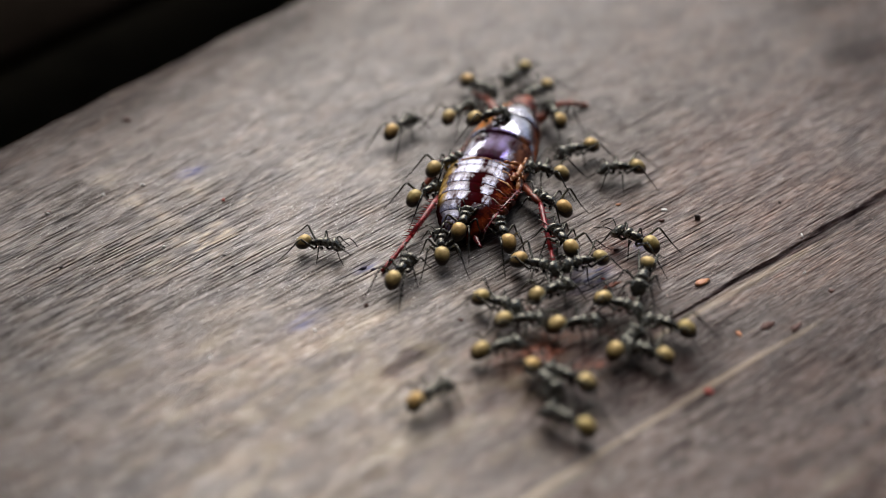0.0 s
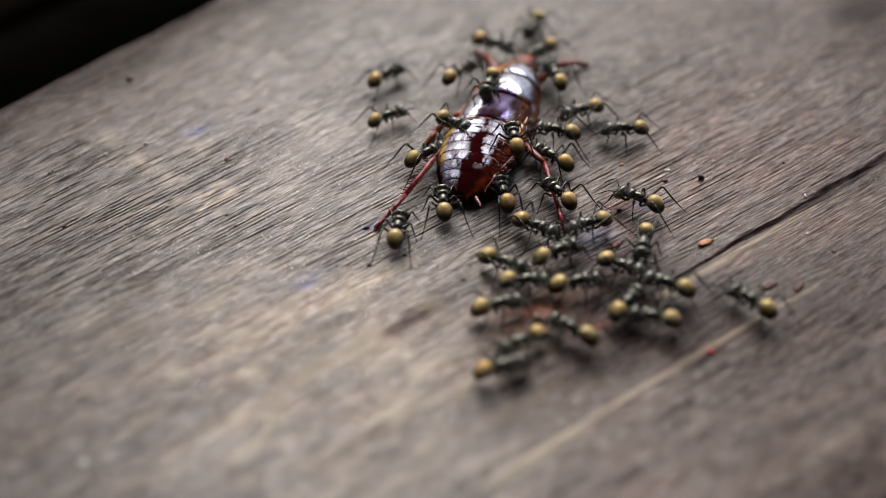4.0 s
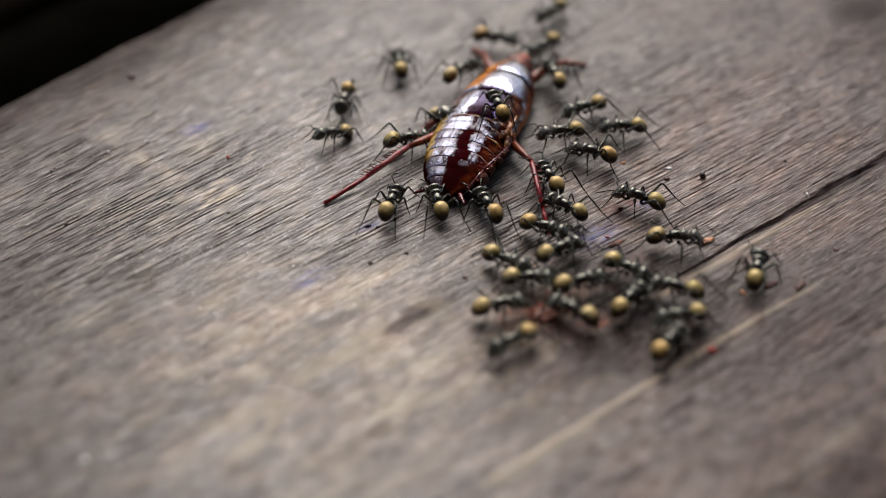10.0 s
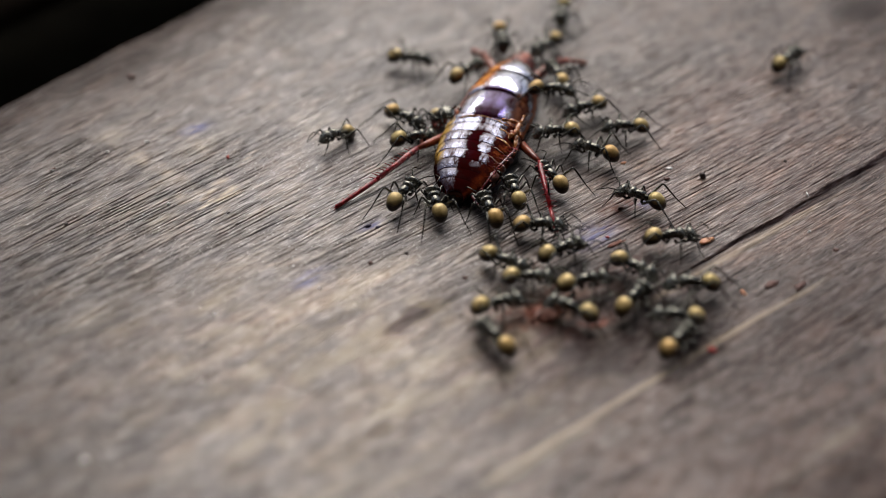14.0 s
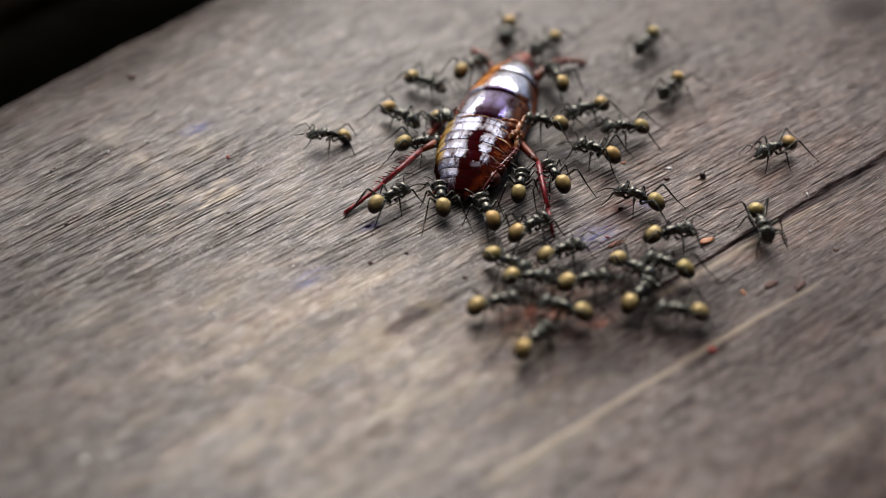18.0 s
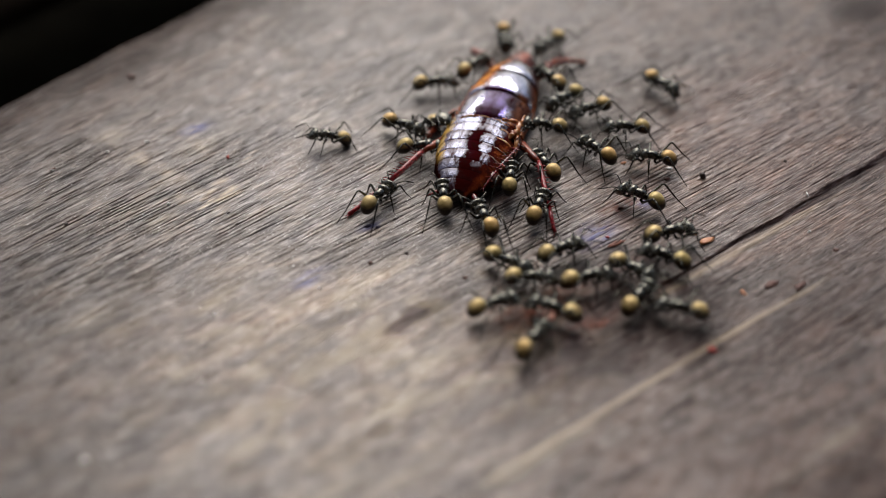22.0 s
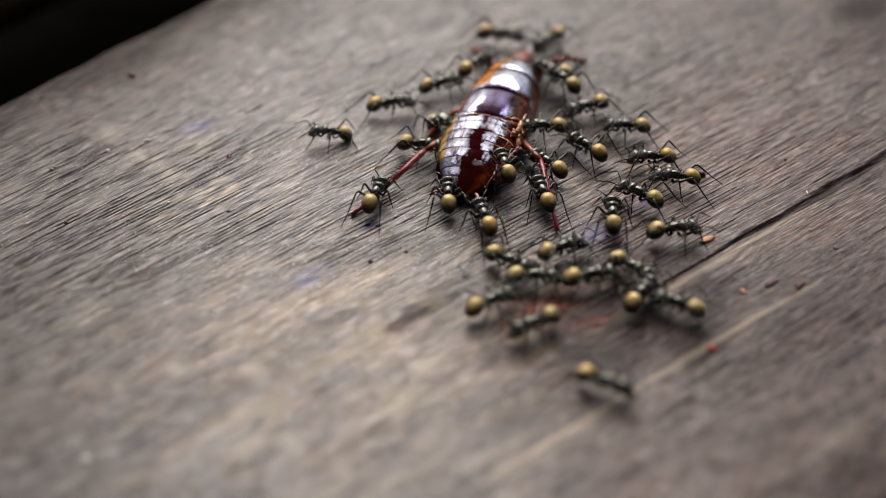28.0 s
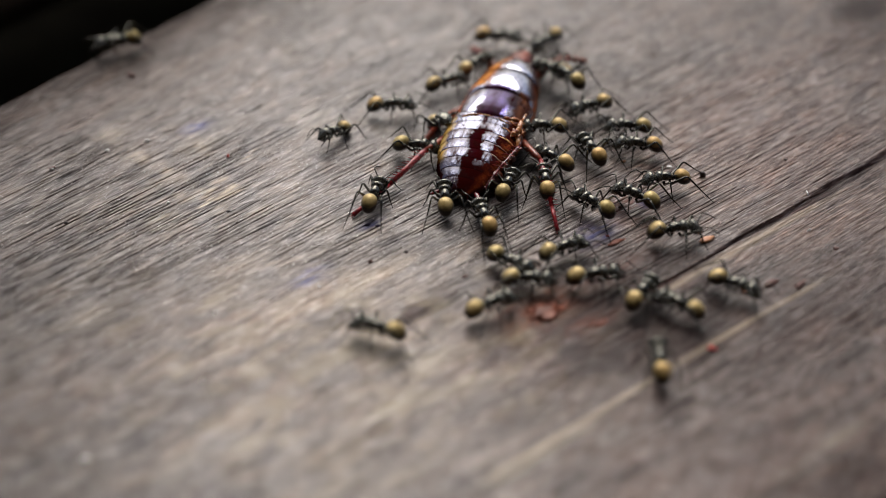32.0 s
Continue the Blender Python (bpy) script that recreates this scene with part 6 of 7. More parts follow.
    walk(ANTS["19"], steps("19", ((0, 1.4, 26.7, 2, 37), (0.5, 1.3, 26.6, 2.1, 36), (1, 1.3, 26.1, 2.2, 35), (1.5, 1.2, 26.8, 2.2, 33), (2, 1, 26.4, 2.3, 31), (2.5, 1, 26.5, 2.4, 29), (3, 1.6, 26.3, 2.5, 27), (3.5, 2.3, 25.4, 2.6, -30), (5.5, 1.1, 29.3, 1, -66), (6, 0.8, 29.2, 1, -66), (8, 0.5, 29.6, 1, -66), (10, 0.2, 29.5, 1, -66), (12, 0.2, 29.3, 1, -66), (14, 0.4, 29.3, 1, -66), (17, 0.4, 29, 1, -66), (21, 0.1, 27.7, 1, -66), (25, -0.4, 27.4, 1, -66), (28, -0.1, 27.1, 1, -66), (32, 0, 27.1, 1, -66)), 38, 5))
    walk(ANTS["20"], steps("20", ((0, 3.8, 12.0, 1.5, 73), (0.5, 4.0, 11.2, 2.8, 70), (1, 7.0, 10.3, 4, 67), (1.5, 8.6, 13.0, 5, 73), (2, 9.2, 16.4, 6, 78), (2.5, 9.8, 18.4, 6.1, 83), (3, 10.2, 18.7, 6.2, 88), (3.5, 11.1, 17.6, 6.2, 92), (5.5, 10.5, 16.3, 6.5, 108), (6, 9.9, 16.5, 6.4, 107), (6.5, 10.7, 16.8, 6.4, 105), (7, 11.0, 16.2, 6.4, 103), (7.5, 11.3, 16.4, 6.3, 106), (8, 10.4, 17.7, 6.3, 109), (8.5, 9.6, 19.5, 6.3, 112), (9, 9.0, 19.3, 6.2, 114), (9.5, 8.2, 22.9, 6.2, 110), (10, 8.6, 25.3, 6.2, 106), (10.5, 10.5, 30.0, 6.2, 74), (11, 12.4, 29.0, 6.1, 42), (12, 13.9, 28.7, 6.1, -12), (13, 14.3, 28.7, 6, -33), (14, 17.7, 33.0, 4, -9), (14.5, 21.1, 37.0, 2, 2), (15.5, 28.0, 42.7, 0, -12), (16.5, 34.9, 46.8, 0, -1), (16.8, 38.1, 41.3, 0, -77), (17, 38.6, 38.8, 0, -81), (17.2, 38.3, 41.2, 0, -97), (17.5, 38.6, 40.4, 0, -107), (17.8, 39.1, 41.0, 0, -112), (18, 38.4, 40.2, 0, -122), (18.5, 37.6, 39.4, 0, -133), (19, 35.3, 38.8, 0, -144), (19.5, 33.5, 44.7, 0, -223), (20, 26.4, 64.7, 0, -222), (20.5, 19.9, 66.5, 0, -194), (21, 27.9, 59.2, 0, -84), (21.5, 32.1, 52.4, 0, -74), (22, 36.9, 40.8, 0, -52), (22.5, 36.8, 41.6, 0, -8), (23, 36.6, 42.8, 0, 36), (23.5, 36.6, 45.3, 0, 45), (24, 37.2, 45.6, 0, 62), (24.5, 37.3, 45.4, 0, 60), (24.7, 36.9, 44.0, 0, 5), (25, 35.6, 40.8, 0, -85), (25.5, 38.0, 32.1, 0, -93), (27.5, 36.7, 14.6, 0, -165), (28, 35.7, 14.5, 0, -185), (28.5, 34.8, 14.0, 0, -182), (29, 34.5, 14.1, 0, -180), (30, 34.6, 14.0, 0, -174), (30.5, 34.2, 14.0, 0, -174), (32, 34.2, 14.0, 0, -174))))
    walk(ANTS["21"], steps("21", ((0, 14.1, 57.5, 0, -126), (0.5, 13.5, 57.3, 0, -123), (1, 13.5, 57.3, 0, -121), (1.5, 14.2, 57.8, 0, -119), (2, 14.4, 58.2, 0, -116), (3, 15.6, 59.9, 0, -111), (3.5, 16.1, 60.1, 0, -111), (5.5, 18.5, 62.5, 0, -109), (6, 18.8, 63.0, 0, -108), (6.5, 18.6, 63.4, 0, -113), (7, 18.7, 63.9, 0, -119), (7.5, 19.1, 63.7, 0, -124), (8, 18.8, 63.5, 0, -130), (8.5, 19.0, 65.0, 0, -135), (9, 18.8, 65.2, 0, -141), (9.5, 19.1, 65.0, 0, -136), (10, 19.8, 64.9, 0, -132), (10.5, 19.6, 64.7, 0, -127), (11.5, 19.9, 65.1, 0, -118), (12, 20.3, 65.0, 0, -114), (12.5, 20.6, 63.6, 0, -108), (13, 21.2, 60.5, 0, -102), (13.5, 20.8, 59.5, 0, -101), (14, 21.7, 64.5, 0, -100), (14.5, 21.9, 64.8, 0, -99), (16.5, 28.1, 66.1, 0, -20), (17, 33.1, 64.4, 0, -28), (17.5, 38.4, 60.7, 0, -85), (18, 35.9, 54.4, 0, -119), (18.5, 29.7, 46.7, 0, -137), (19, 26.8, 43.4, 0, -122), (19.5, 23.9, 39.9, 0, -123), (20, 23.1, 38.1, 0, -125), (20.5, 21.6, 36.7, 0.2, -127), (21, 21.2, 36.7, 0.5, -128), (21.5, 20.5, 35.7, 0.8, -133), (22.5, 19.7, 34.4, 1.2, -141), (23, 19.3, 34.3, 1.5, -146), (23.5, 19.5, 36.2, 1.5, -165), (24, 19.6, 37.1, 1.5, -184), (25, 20.4, 38.6, 1.5, -221), (25.5, 20.5, 39.0, 1.5, -223), (27.5, 19.8, 39.1, 1.5, -231), (28, 20.0, 39.4, 1.5, -233), (29.5, 19.8, 39.4, 1.5, -232), (30, 19.4, 39.6, 1.5, -231), (31, 19.7, 39.8, 1.5, -231), (31.5, 20.0, 40.1, 1.5, -230), (32, 20.7, 40.6, 1.5, -230))))
    walk(ANTS["22"], steps("22", ((0, 19.7, 43.0, 1, 108), (0.5, 19.3, 43.2, 1, 108), (1, 19.3, 43.0, 1, 108), (1.5, 18.8, 42.9, 1, 108), (2, 18.9, 43.1, 1, 107), (2.5, 19.2, 42.6, 1, 107), (5.5, 19.3, 42.5, 1, 106), (6, 20.2, 42.1, 1, 106), (6.5, 19.9, 42.6, 1, 106), (7, 19.2, 42.4, 1, 106), (7.5, 19.5, 42.7, 1, 105), (8, 18.9, 42.7, 1, 105), (8.5, 19.0, 42.9, 1, 105), (9, 18.8, 42.4, 1, 105), (9.5, 18.7, 42.9, 1, 105), (10.5, 18.9, 42.1, 1, 105), (11, 18.9, 42.4, 1, 105), (12, 19.2, 41.9, 1, 106), (13, 19.3, 42.4, 1, 106), (13.5, 19.3, 42.4, 1, 106), (16.5, 18.3, 40.8, 1, 107), (17.5, 19.2, 40.8, 1, 107), (18, 19.1, 41.6, 1, 107), (18.5, 18.6, 41.6, 1, 107), (19.5, 18.6, 41.5, 1, 110), (20, 18.5, 41.7, 1, 114), (20.5, 18.9, 41.6, 1, 117), (21, 18.0, 41.6, 1, 120), (22, 17.8, 41.4, 1, 126), (22.5, 17.5, 40.8, 1, 130), (23, 17.1, 41.4, 1, 133), (25, 18.9, 42.9, 1, 145), (28, 18.3, 43.2, 1, 152), (32, 18.2, 43.5, 1, 152))))
    walk(ANTS["24"], steps("24", ((0, 7.2, 53.3, 0, -40), (0.5, 7.4, 53.2, 0, -39), (1, 7.8, 53.3, 0, -38), (1.5, 8.6, 53.6, 0, -37), (2, 8.5, 54.0, 0, -36), (2.5, 8.7, 53.8, 0, -35), (3, 9.1, 54.2, 0, -34), (5.5, 9.2, 54.0, 0, -22), (6, 10.6, 54.9, 0, -20), (6.5, 9.8, 55.0, 0, -18), (7, 10.0, 55.6, 0, -16), (7.5, 9.8, 55.4, 0, -14), (8, 9.9, 54.9, 0, -13), (9, 10.1, 55.7, 0, -9), (10, 9.3, 55.6, 0, -16), (10.5, 9.9, 55.9, 0, -36), (11, 10.7, 55.5, 0, -56), (11.5, 10.6, 55.6, 0, -62), (12, 10.8, 56.1, 0, -69), (12.5, 11.0, 55.7, 0, -75), (13.5, 10.9, 56.2, 0, -83), (14, 10.3, 55.6, 0, -85), (14.5, 11.3, 57.1, 0, -87), (16.5, 10.1, 55.0, 0, -95), (17, 10.8, 55.9, 0, -96), (17.5, 10.9, 56.5, 0, -98), (18, 11.5, 57.7, 0, -99), (18.5, 11.9, 58.0, 0, -100), (19, 12.0, 58.6, 0, -101), (20, 12.1, 57.4, 0, -100), (20.5, 11.5, 57.1, 0, -100), (21, 10.8, 56.2, 0, -99), (21.5, 10.8, 56.2, 0, -93), (22, 10.9, 55.3, 0, -87), (22.5, 11.6, 55.6, 0, -81), (23, 11.5, 55.4, 0, -75), (23.5, 11.5, 54.6, 0, -69), (24, 12.0, 55.9, 0, -63), (24.5, 11.8, 55.2, 0, -56), (25, 11.9, 54.8, 0, -50), (25.5, 12.2, 55.1, 0, -42), (27.5, 11.0, 56.3, 0, -10), (28.5, 9.5, 55.8, 0, -10), (29, 9.2, 55.5, 0, -10), (29.5, 9.8, 55.5, 0, -10), (30, 10.6, 56.1, 0, -9), (30.5, 9.1, 55.8, 0, -9), (31, 9.5, 55.8, 0, -9), (31.5, 9.5, 55.5, 0, -9), (32, 9.8, 55.5, 0, -8))))
    walk(ANTS["25"], steps("25", ((0, 17.4, 51.7, 0, -136), (0.5, 17.2, 51.5, 0, -136), (1, 17.3, 51.6, 0, -136), (1.5, 17.3, 51.2, 0, -136), (2.5, 17.3, 51.7, 0, -136), (3, 17.5, 52.0, 0, -136), (3.5, 17.3, 51.6, 0, -136), (5.5, 18.0, 52.7, 0, -136), (6, 18.2, 52.6, 0, -136), (6.5, 18.1, 53.2, 0, -135), (7.5, 18.1, 53.1, 0, -134), (8, 18.0, 52.8, 0, -133), (8.5, 17.7, 53.1, 0, -133), (9, 18.1, 53.4, 0, -132), (9.5, 17.9, 53.4, 0, -132), (10, 17.7, 52.8, 0, -132), (10.5, 17.7, 52.8, 0, -132), (11, 18.1, 53.1, 0, -132), (12.5, 17.9, 53.1, 0, -132), (13, 17.9, 53.4, 0, -132), (13.5, 18.1, 53.1, 0, -132), (14.5, 18.2, 53.1, 0, -132), (17, 18.3, 53.9, 0, -131), (18, 18.1, 53.4, 0, -131), (18.5, 18.0, 53.4, 0, -131), (19, 18.3, 53.6, 0, -131), (19.5, 18.4, 53.6, 0, -131), (20, 18.5, 53.0, 0, -131), (20.5, 18.1, 53.3, 0, -131), (21, 18.4, 53.3, 0, -131), (21.5, 18.3, 53.6, 0, -131), (22, 18.7, 53.6, 0, -131), (22.5, 18.5, 54.2, 0, -131), (24.5, 18.5, 53.9, 0, -131), (25.5, 18.3, 53.9, 0, -131), (28.5, 18.7, 54.3, 0, -130), (29, 18.3, 54.3, 0, -130), (29.5, 18.5, 54.6, 0, -130), (30, 18.5, 54.3, 0, -130), (30.5, 18.5, 54.6, 0, -130), (31.5, 18.2, 54.0, 0, -130), (32, 18.3, 54.0, 0, -130))))
    walk(ANTS["26"], steps("26", ((0, 3.7, 43.6, 1, 44), (1, 3.0, 43.1, 1, 46), (3, 3.1, 43.6, 1, 46), (6, 3.4, 43.2, 1, 44), (9, 3.1, 43.5, 1, 43), (13, 3.9, 43.2, 1, 44), (19, 5.1, 45.0, 1, 45), (28, 5.6, 45.0, 1, 47), (32, 5.6, 45.0, 1, 47))))
    walk(ANTS["28"], steps("28", ((0, 22.9, 33.5, 0, -156), (0.5, 22.8, 33.6, 0, -156), (2, 22.9, 33.5, 0, -155), (3, 22.9, 33.5, 0, -155), (3.5, 23.0, 33.2, 0, -155), (7, 23.2, 33.5, 0, -153), (9, 23.3, 33.5, 0, -153), (9.5, 23.3, 33.7, 0, -153), (10.5, 23.3, 33.5, 0, -153), (14.5, 23.4, 33.5, 0, -153), (17, 23.7, 33.5, 0, -153), (17.5, 23.8, 33.2, 0, -153), (19, 23.6, 33.2, 0, -153), (19.5, 23.9, 33.0, 0, -153), (20.5, 24.1, 33.5, 0, -153), (21.5, 24.1, 33.2, 0, -153), (23, 24.1, 33.2, 0, -153), (24, 24.2, 33.0, 0, -153), (25, 24.2, 33.3, 0, -154), (25.5, 24.2, 33.0, 0, -154), (28, 23.6, 33.4, 0, -154), (29, 23.6, 33.4, 0, -154), (29.5, 23.8, 33.6, 0, -154), (30.5, 23.8, 33.4, 0, -154), (31.5, 24.2, 33.4, 0, -154), (32, 24.2, 33.6, 0, -154))))
    walk(ANTS["29"], steps("29", ((0, 17.2, 26.1, 1, 160), (0.5, 16.9, 26.0, 1, 161), (1, 17.6, 26.2, 1, 162), (1.5, 17.5, 26.1, 1, 163), (2, 17.2, 25.5, 1, 165), (2.5, 17.3, 25.7, 1, 166), (3, 18.0, 24.9, 1, 167), (3.5, 18.1, 25.5, 1, 167), (5.5, 19.2, 26.5, 1, 170), (6.5, 19.0, 26.2, 1, 175), (7, 19.0, 25.8, 1, 179), (8, 18.8, 25.6, 1, 186), (9.5, 18.8, 25.3, 1, 193), (10.5, 18.8, 25.3, 1, 193), (11, 18.7, 25.6, 1, 192), (11.5, 18.5, 25.3, 1, 192), (12.5, 18.5, 25.4, 1, 191), (13.5, 18.8, 25.2, 1, 190), (14.5, 17.0, 25.5, 1, 186), (16.5, 16.3, 27.3, 1, 163), (17, 16.7, 28.0, 1, 164), (17.5, 16.0, 27.9, 1, 165), (18, 16.3, 28.1, 1, 165), (18.5, 16.1, 27.9, 1, 166), (19, 16.3, 28.1, 1, 167), (20, 16.1, 26.8, 1, 169), (20.5, 15.9, 27.2, 1, 169), (21, 15.9, 26.7, 1, 170), (21.5, 16.1, 27.1, 1, 171), (28, 16.0, 26.4, 1, 182), (32, 16.0, 26.4, 1, 182))))
    walk(ANTS["30"], steps("30", ((0, 29.7, 28.3, 0, -176), (1, 29.6, 28.3, 0, -176), (2, 29.6, 28.3, 0, -176), (2.5, 29.7, 28.1, 0, -176), (3, 29.6, 28.4, 0, -176), (3.5, 29.7, 28.0, 0, -176), (5.5, 29.2, 28.2, 0, -176), (6, 29.3, 27.9, 0, -176), (6.5, 29.3, 27.9, 0, -176), (7, 28.5, 27.9, 0, -176), (8, 28.6, 27.9, 0, -176), (8.5, 28.9, 28.1, 0, -176), (9.5, 29.0, 28.4, 0, -176), (10.5, 29.1, 28.1, 0, -176), (16.5, 29.5, 28.2, 0, -178), (17.5, 29.4, 28.0, 0, -178), (19, 29.6, 28.0, 0, -179), (19.5, 29.6, 27.8, 0, -179), (20, 29.6, 28.1, 0, -179), (20.5, 29.6, 27.8, 0, -179), (21.5, 29.6, 28.1, 0, -180), (23, 29.6, 27.9, 0, -180), (28, 29.6, 28.0, 0, -182), (28.5, 30.1, 27.8, 0, -182), (29, 29.7, 28.8, 0, -182), (29.5, 30.0, 28.0, 0, -182), (30.5, 29.8, 28.0, 0, -182), (31.5, 30.0, 28.3, 0, -182), (32, 29.8, 28.0, 0, -182))))
    walk(ANTS["31"], steps("31", ((0, 17.4, 18.8, 0, 142), (0.5, 17.4, 18.7, 0, 143), (1, 18.7, 18.6, 0, 143), (1.5, 17.5, 19.1, 0, 143), (2, 17.8, 19.2, 0, 144), (2.5, 18.1, 19.0, 0, 144), (3.5, 17.2, 19.9, 0, 142), (5.5, 18.0, 20.7, 0, 133), (6, 17.9, 20.9, 0, 131), (6.5, 17.7, 21.0, 0, 136), (7, 19.3, 20.5, 0, 141), (7.5, 21.3, 20.9, 0, 154), (8, 22.8, 21.0, 0, 167), (10.5, 23.4, 21.2, 0, 161), (11, 23.3, 21.5, 0, 161), (11.5, 23.4, 21.3, 0, 160), (13, 23.7, 21.6, 0, 157), (17, 24.3, 21.7, 0, 151), (17.5, 24.2, 21.7, 0, 150), (18.5, 24.3, 21.4, 0, 149), (19.5, 24.4, 21.6, 0, 148), (20, 24.5, 21.6, 0, 148), (20.5, 24.1, 21.6, 0, 148), (21, 24.2, 21.2, 0, 148), (21.5, 24.0, 21.5, 0, 141), (22, 24.1, 21.9, 0, 134), (23, 25.0, 22.4, 0, 120), (25.5, 24.3, 22.1, 0, 129), (27.5, 22.8, 22.7, 0, 136), (28.5, 22.6, 21.9, 0, 131), (30, 22.9, 22.4, 0, 124), (31, 22.8, 22.3, 0, 120), (31.5, 23.2, 21.9, 0, 117), (32, 23.3, 21.9, 0, 115))))
    walk(ANTS["32"], steps("32", ((0, 18.7, 9.5, 0, 116), (1, 18.7, 10.0, 0, 119), (2, 18.0, 10.4, 0, 122), (2.5, 18.2, 10.6, 0, 124), (3, 17.9, 10.6, 0, 125), (3.5, 17.9, 10.7, 0, 125), (5.5, 16.3, 12.9, 0, 122), (6, 16.0, 12.8, 0, 122), (6.5, 15.9, 13.3, 0, 121), (7, 15.2, 14.3, 0, 121), (7.5, 15.1, 14.8, 0, 121), (8, 15.5, 14.8, 0, 120), (8.5, 15.4, 14.6, 0, 120), (9, 15.5, 14.6, 0, 120), (9.5, 15.9, 14.9, 0, 117), (11, 16.7, 14.6, 0, 110), (12, 16.7, 14.2, 0, 116), (13, 16.7, 14.5, 0, 123), (13.5, 16.1, 14.7, 0, 122), (14, 16.6, 15.0, 0, 121), (16.5, 17.0, 15.1, 0, 118), (17.5, 17.2, 14.9, 0, 116), (18.5, 17.1, 15.4, 0, 115), (19, 16.8, 15.2, 0, 114), (19.5, 16.7, 14.9, 0, 114), (20, 16.2, 15.8, 0, 115), (21, 15.8, 18.4, 0, 116), (22, 15.8, 18.1, 0, 118), (22.5, 15.8, 18.5, 0, 120), (23, 16.4, 18.1, 0, 121), (23.5, 16.3, 18.5, 0, 123), (24, 15.7, 18.4, 0, 124), (24.5, 15.9, 18.4, 0, 125), (25, 15.6, 18.6, 0, 127), (27.5, 16.0, 17.6, 0, 132), (28, 16.2, 18.0, 0, 133), (28.5, 16.8, 18.8, 0, 135), (29, 16.8, 19.2, 0, 136), (30, 16.8, 18.9, 0, 139), (30.5, 16.4, 19.1, 0, 140), (31, 16.8, 19.3, 0, 141), (31.5, 16.9, 19.0, 0, 143), (32, 17.0, 19.4, 0, 144))))
    walk(ANTS["33"], steps("33", ((0, 21.6, 4.0, 0, -161), (1.5, 21.4, 3.6, 0, -159), (3, 21.4, 3.4, 0, -157), (3.5, 21.6, 3.5, 0, -156), (5.5, 21.8, 3.6, 0, -153), (6, 21.8, 3.3, 0, -152), (6.5, 21.9, 4.3, 0, -169), (7, 21.8, 5.9, 0, -185), (7.5, 20.8, 6.3, 0, -193), (8, 19.7, 6.1, 0, -200), (9, 19.8, 6.9, 0, -215), (10, 18.3, 7.5, 0, -218), (10.5, 17.3, 7.3, 0, -219), (11, 16.2, 8.4, 0, -220), (11.5, 13.7, 9.9, 0, -205), (12, 12.5, 11.9, 0, -191), (12.5, 12.0, 12.0, 0.5, -211), (13, 11.8, 11.5, 1, -231), (13.5, 11.2, 11.0, 0.8, -244), (14, 10.8, 10.4, 0.7, -257), (14.5, 11.1, 10.1, 0.5, -270), (16.5, 11.1, 12.4, 0.1, -284), (17, 11.1, 13.2, 0.2, -282), (17.5, 11.3, 13.1, 0.2, -281), (18, 11.8, 12.6, 0.3, -279), (18.5, 12.0, 11.6, 0.4, -278), (19, 11.9, 12.4, 0.5, -276), (19.5, 11.5, 13.1, 0.6, -277), (20, 11.5, 12.8, 0.7, -278), (20.5, 11.4, 13.3, 0.8, -278), (21.5, 11.0, 13.5, 0.9, -277), (22.5, 9.9, 13.5, 1.2, -274), (23, 10.5, 15.6, 1.5, -272), (23.5, 11.2, 16.2, 1.8, -269), (24, 10.8, 15.2, 2, -266), (25.5, 10.3, 16.0, 2, -260), (27.5, 9.9, 14.5, 2, -259), (28, 9.4, 15.0, 2, -259), (28.5, 9.6, 14.8, 2, -266), (29, 9.7, 13.9, 2, -273), (29.5, 9.9, 14.6, 1.6, -280), (30, 9.5, 13.3, 1.2, -287), (30.5, 9.5, 13.8, 0.9, -288), (31, 9.7, 12.5, 0.5, -289), (31.5, 9.4, 11.4, 0.5, -290), (32, 9.9, 12.1, 0.5, -290))))
    walk(ANTS["34"], steps("34", ((0, 29.7, 9.5, 0, 145), (1.5, 29.9, 9.6, 0, 146), (3.5, 29.8, 9.5, 0, 149), (5.5, 29.5, 9.6, 0, 151), (6, 29.2, 9.5, 0, 152), (6.5, 29.3, 9.4, 0, 152), (7, 29.9, 9.6, 0, 153), (8.5, 29.8, 9.5, 0, 155), (9, 30, 9.7, 0, 156), (10, 29.6, 9.5, 0, 155), (14, 29.7, 9.6, 0, 153), (17.5, 29.9, 9.7, 0, 151), (18, 29.6, 9.6, 0, 150), (19.5, 29.9, 9.8, 0, 149), (21.5, 29.8, 9.9, 0, 148), (27.5, 29.5, 10.1, 0, 145), (29, 30, 9.9, 0, 145), (30, 29.8, 9.6, 0, 146), (31, 29.6, 9.8, 0, 147), (32, 29, 9.7, 0, 148))))
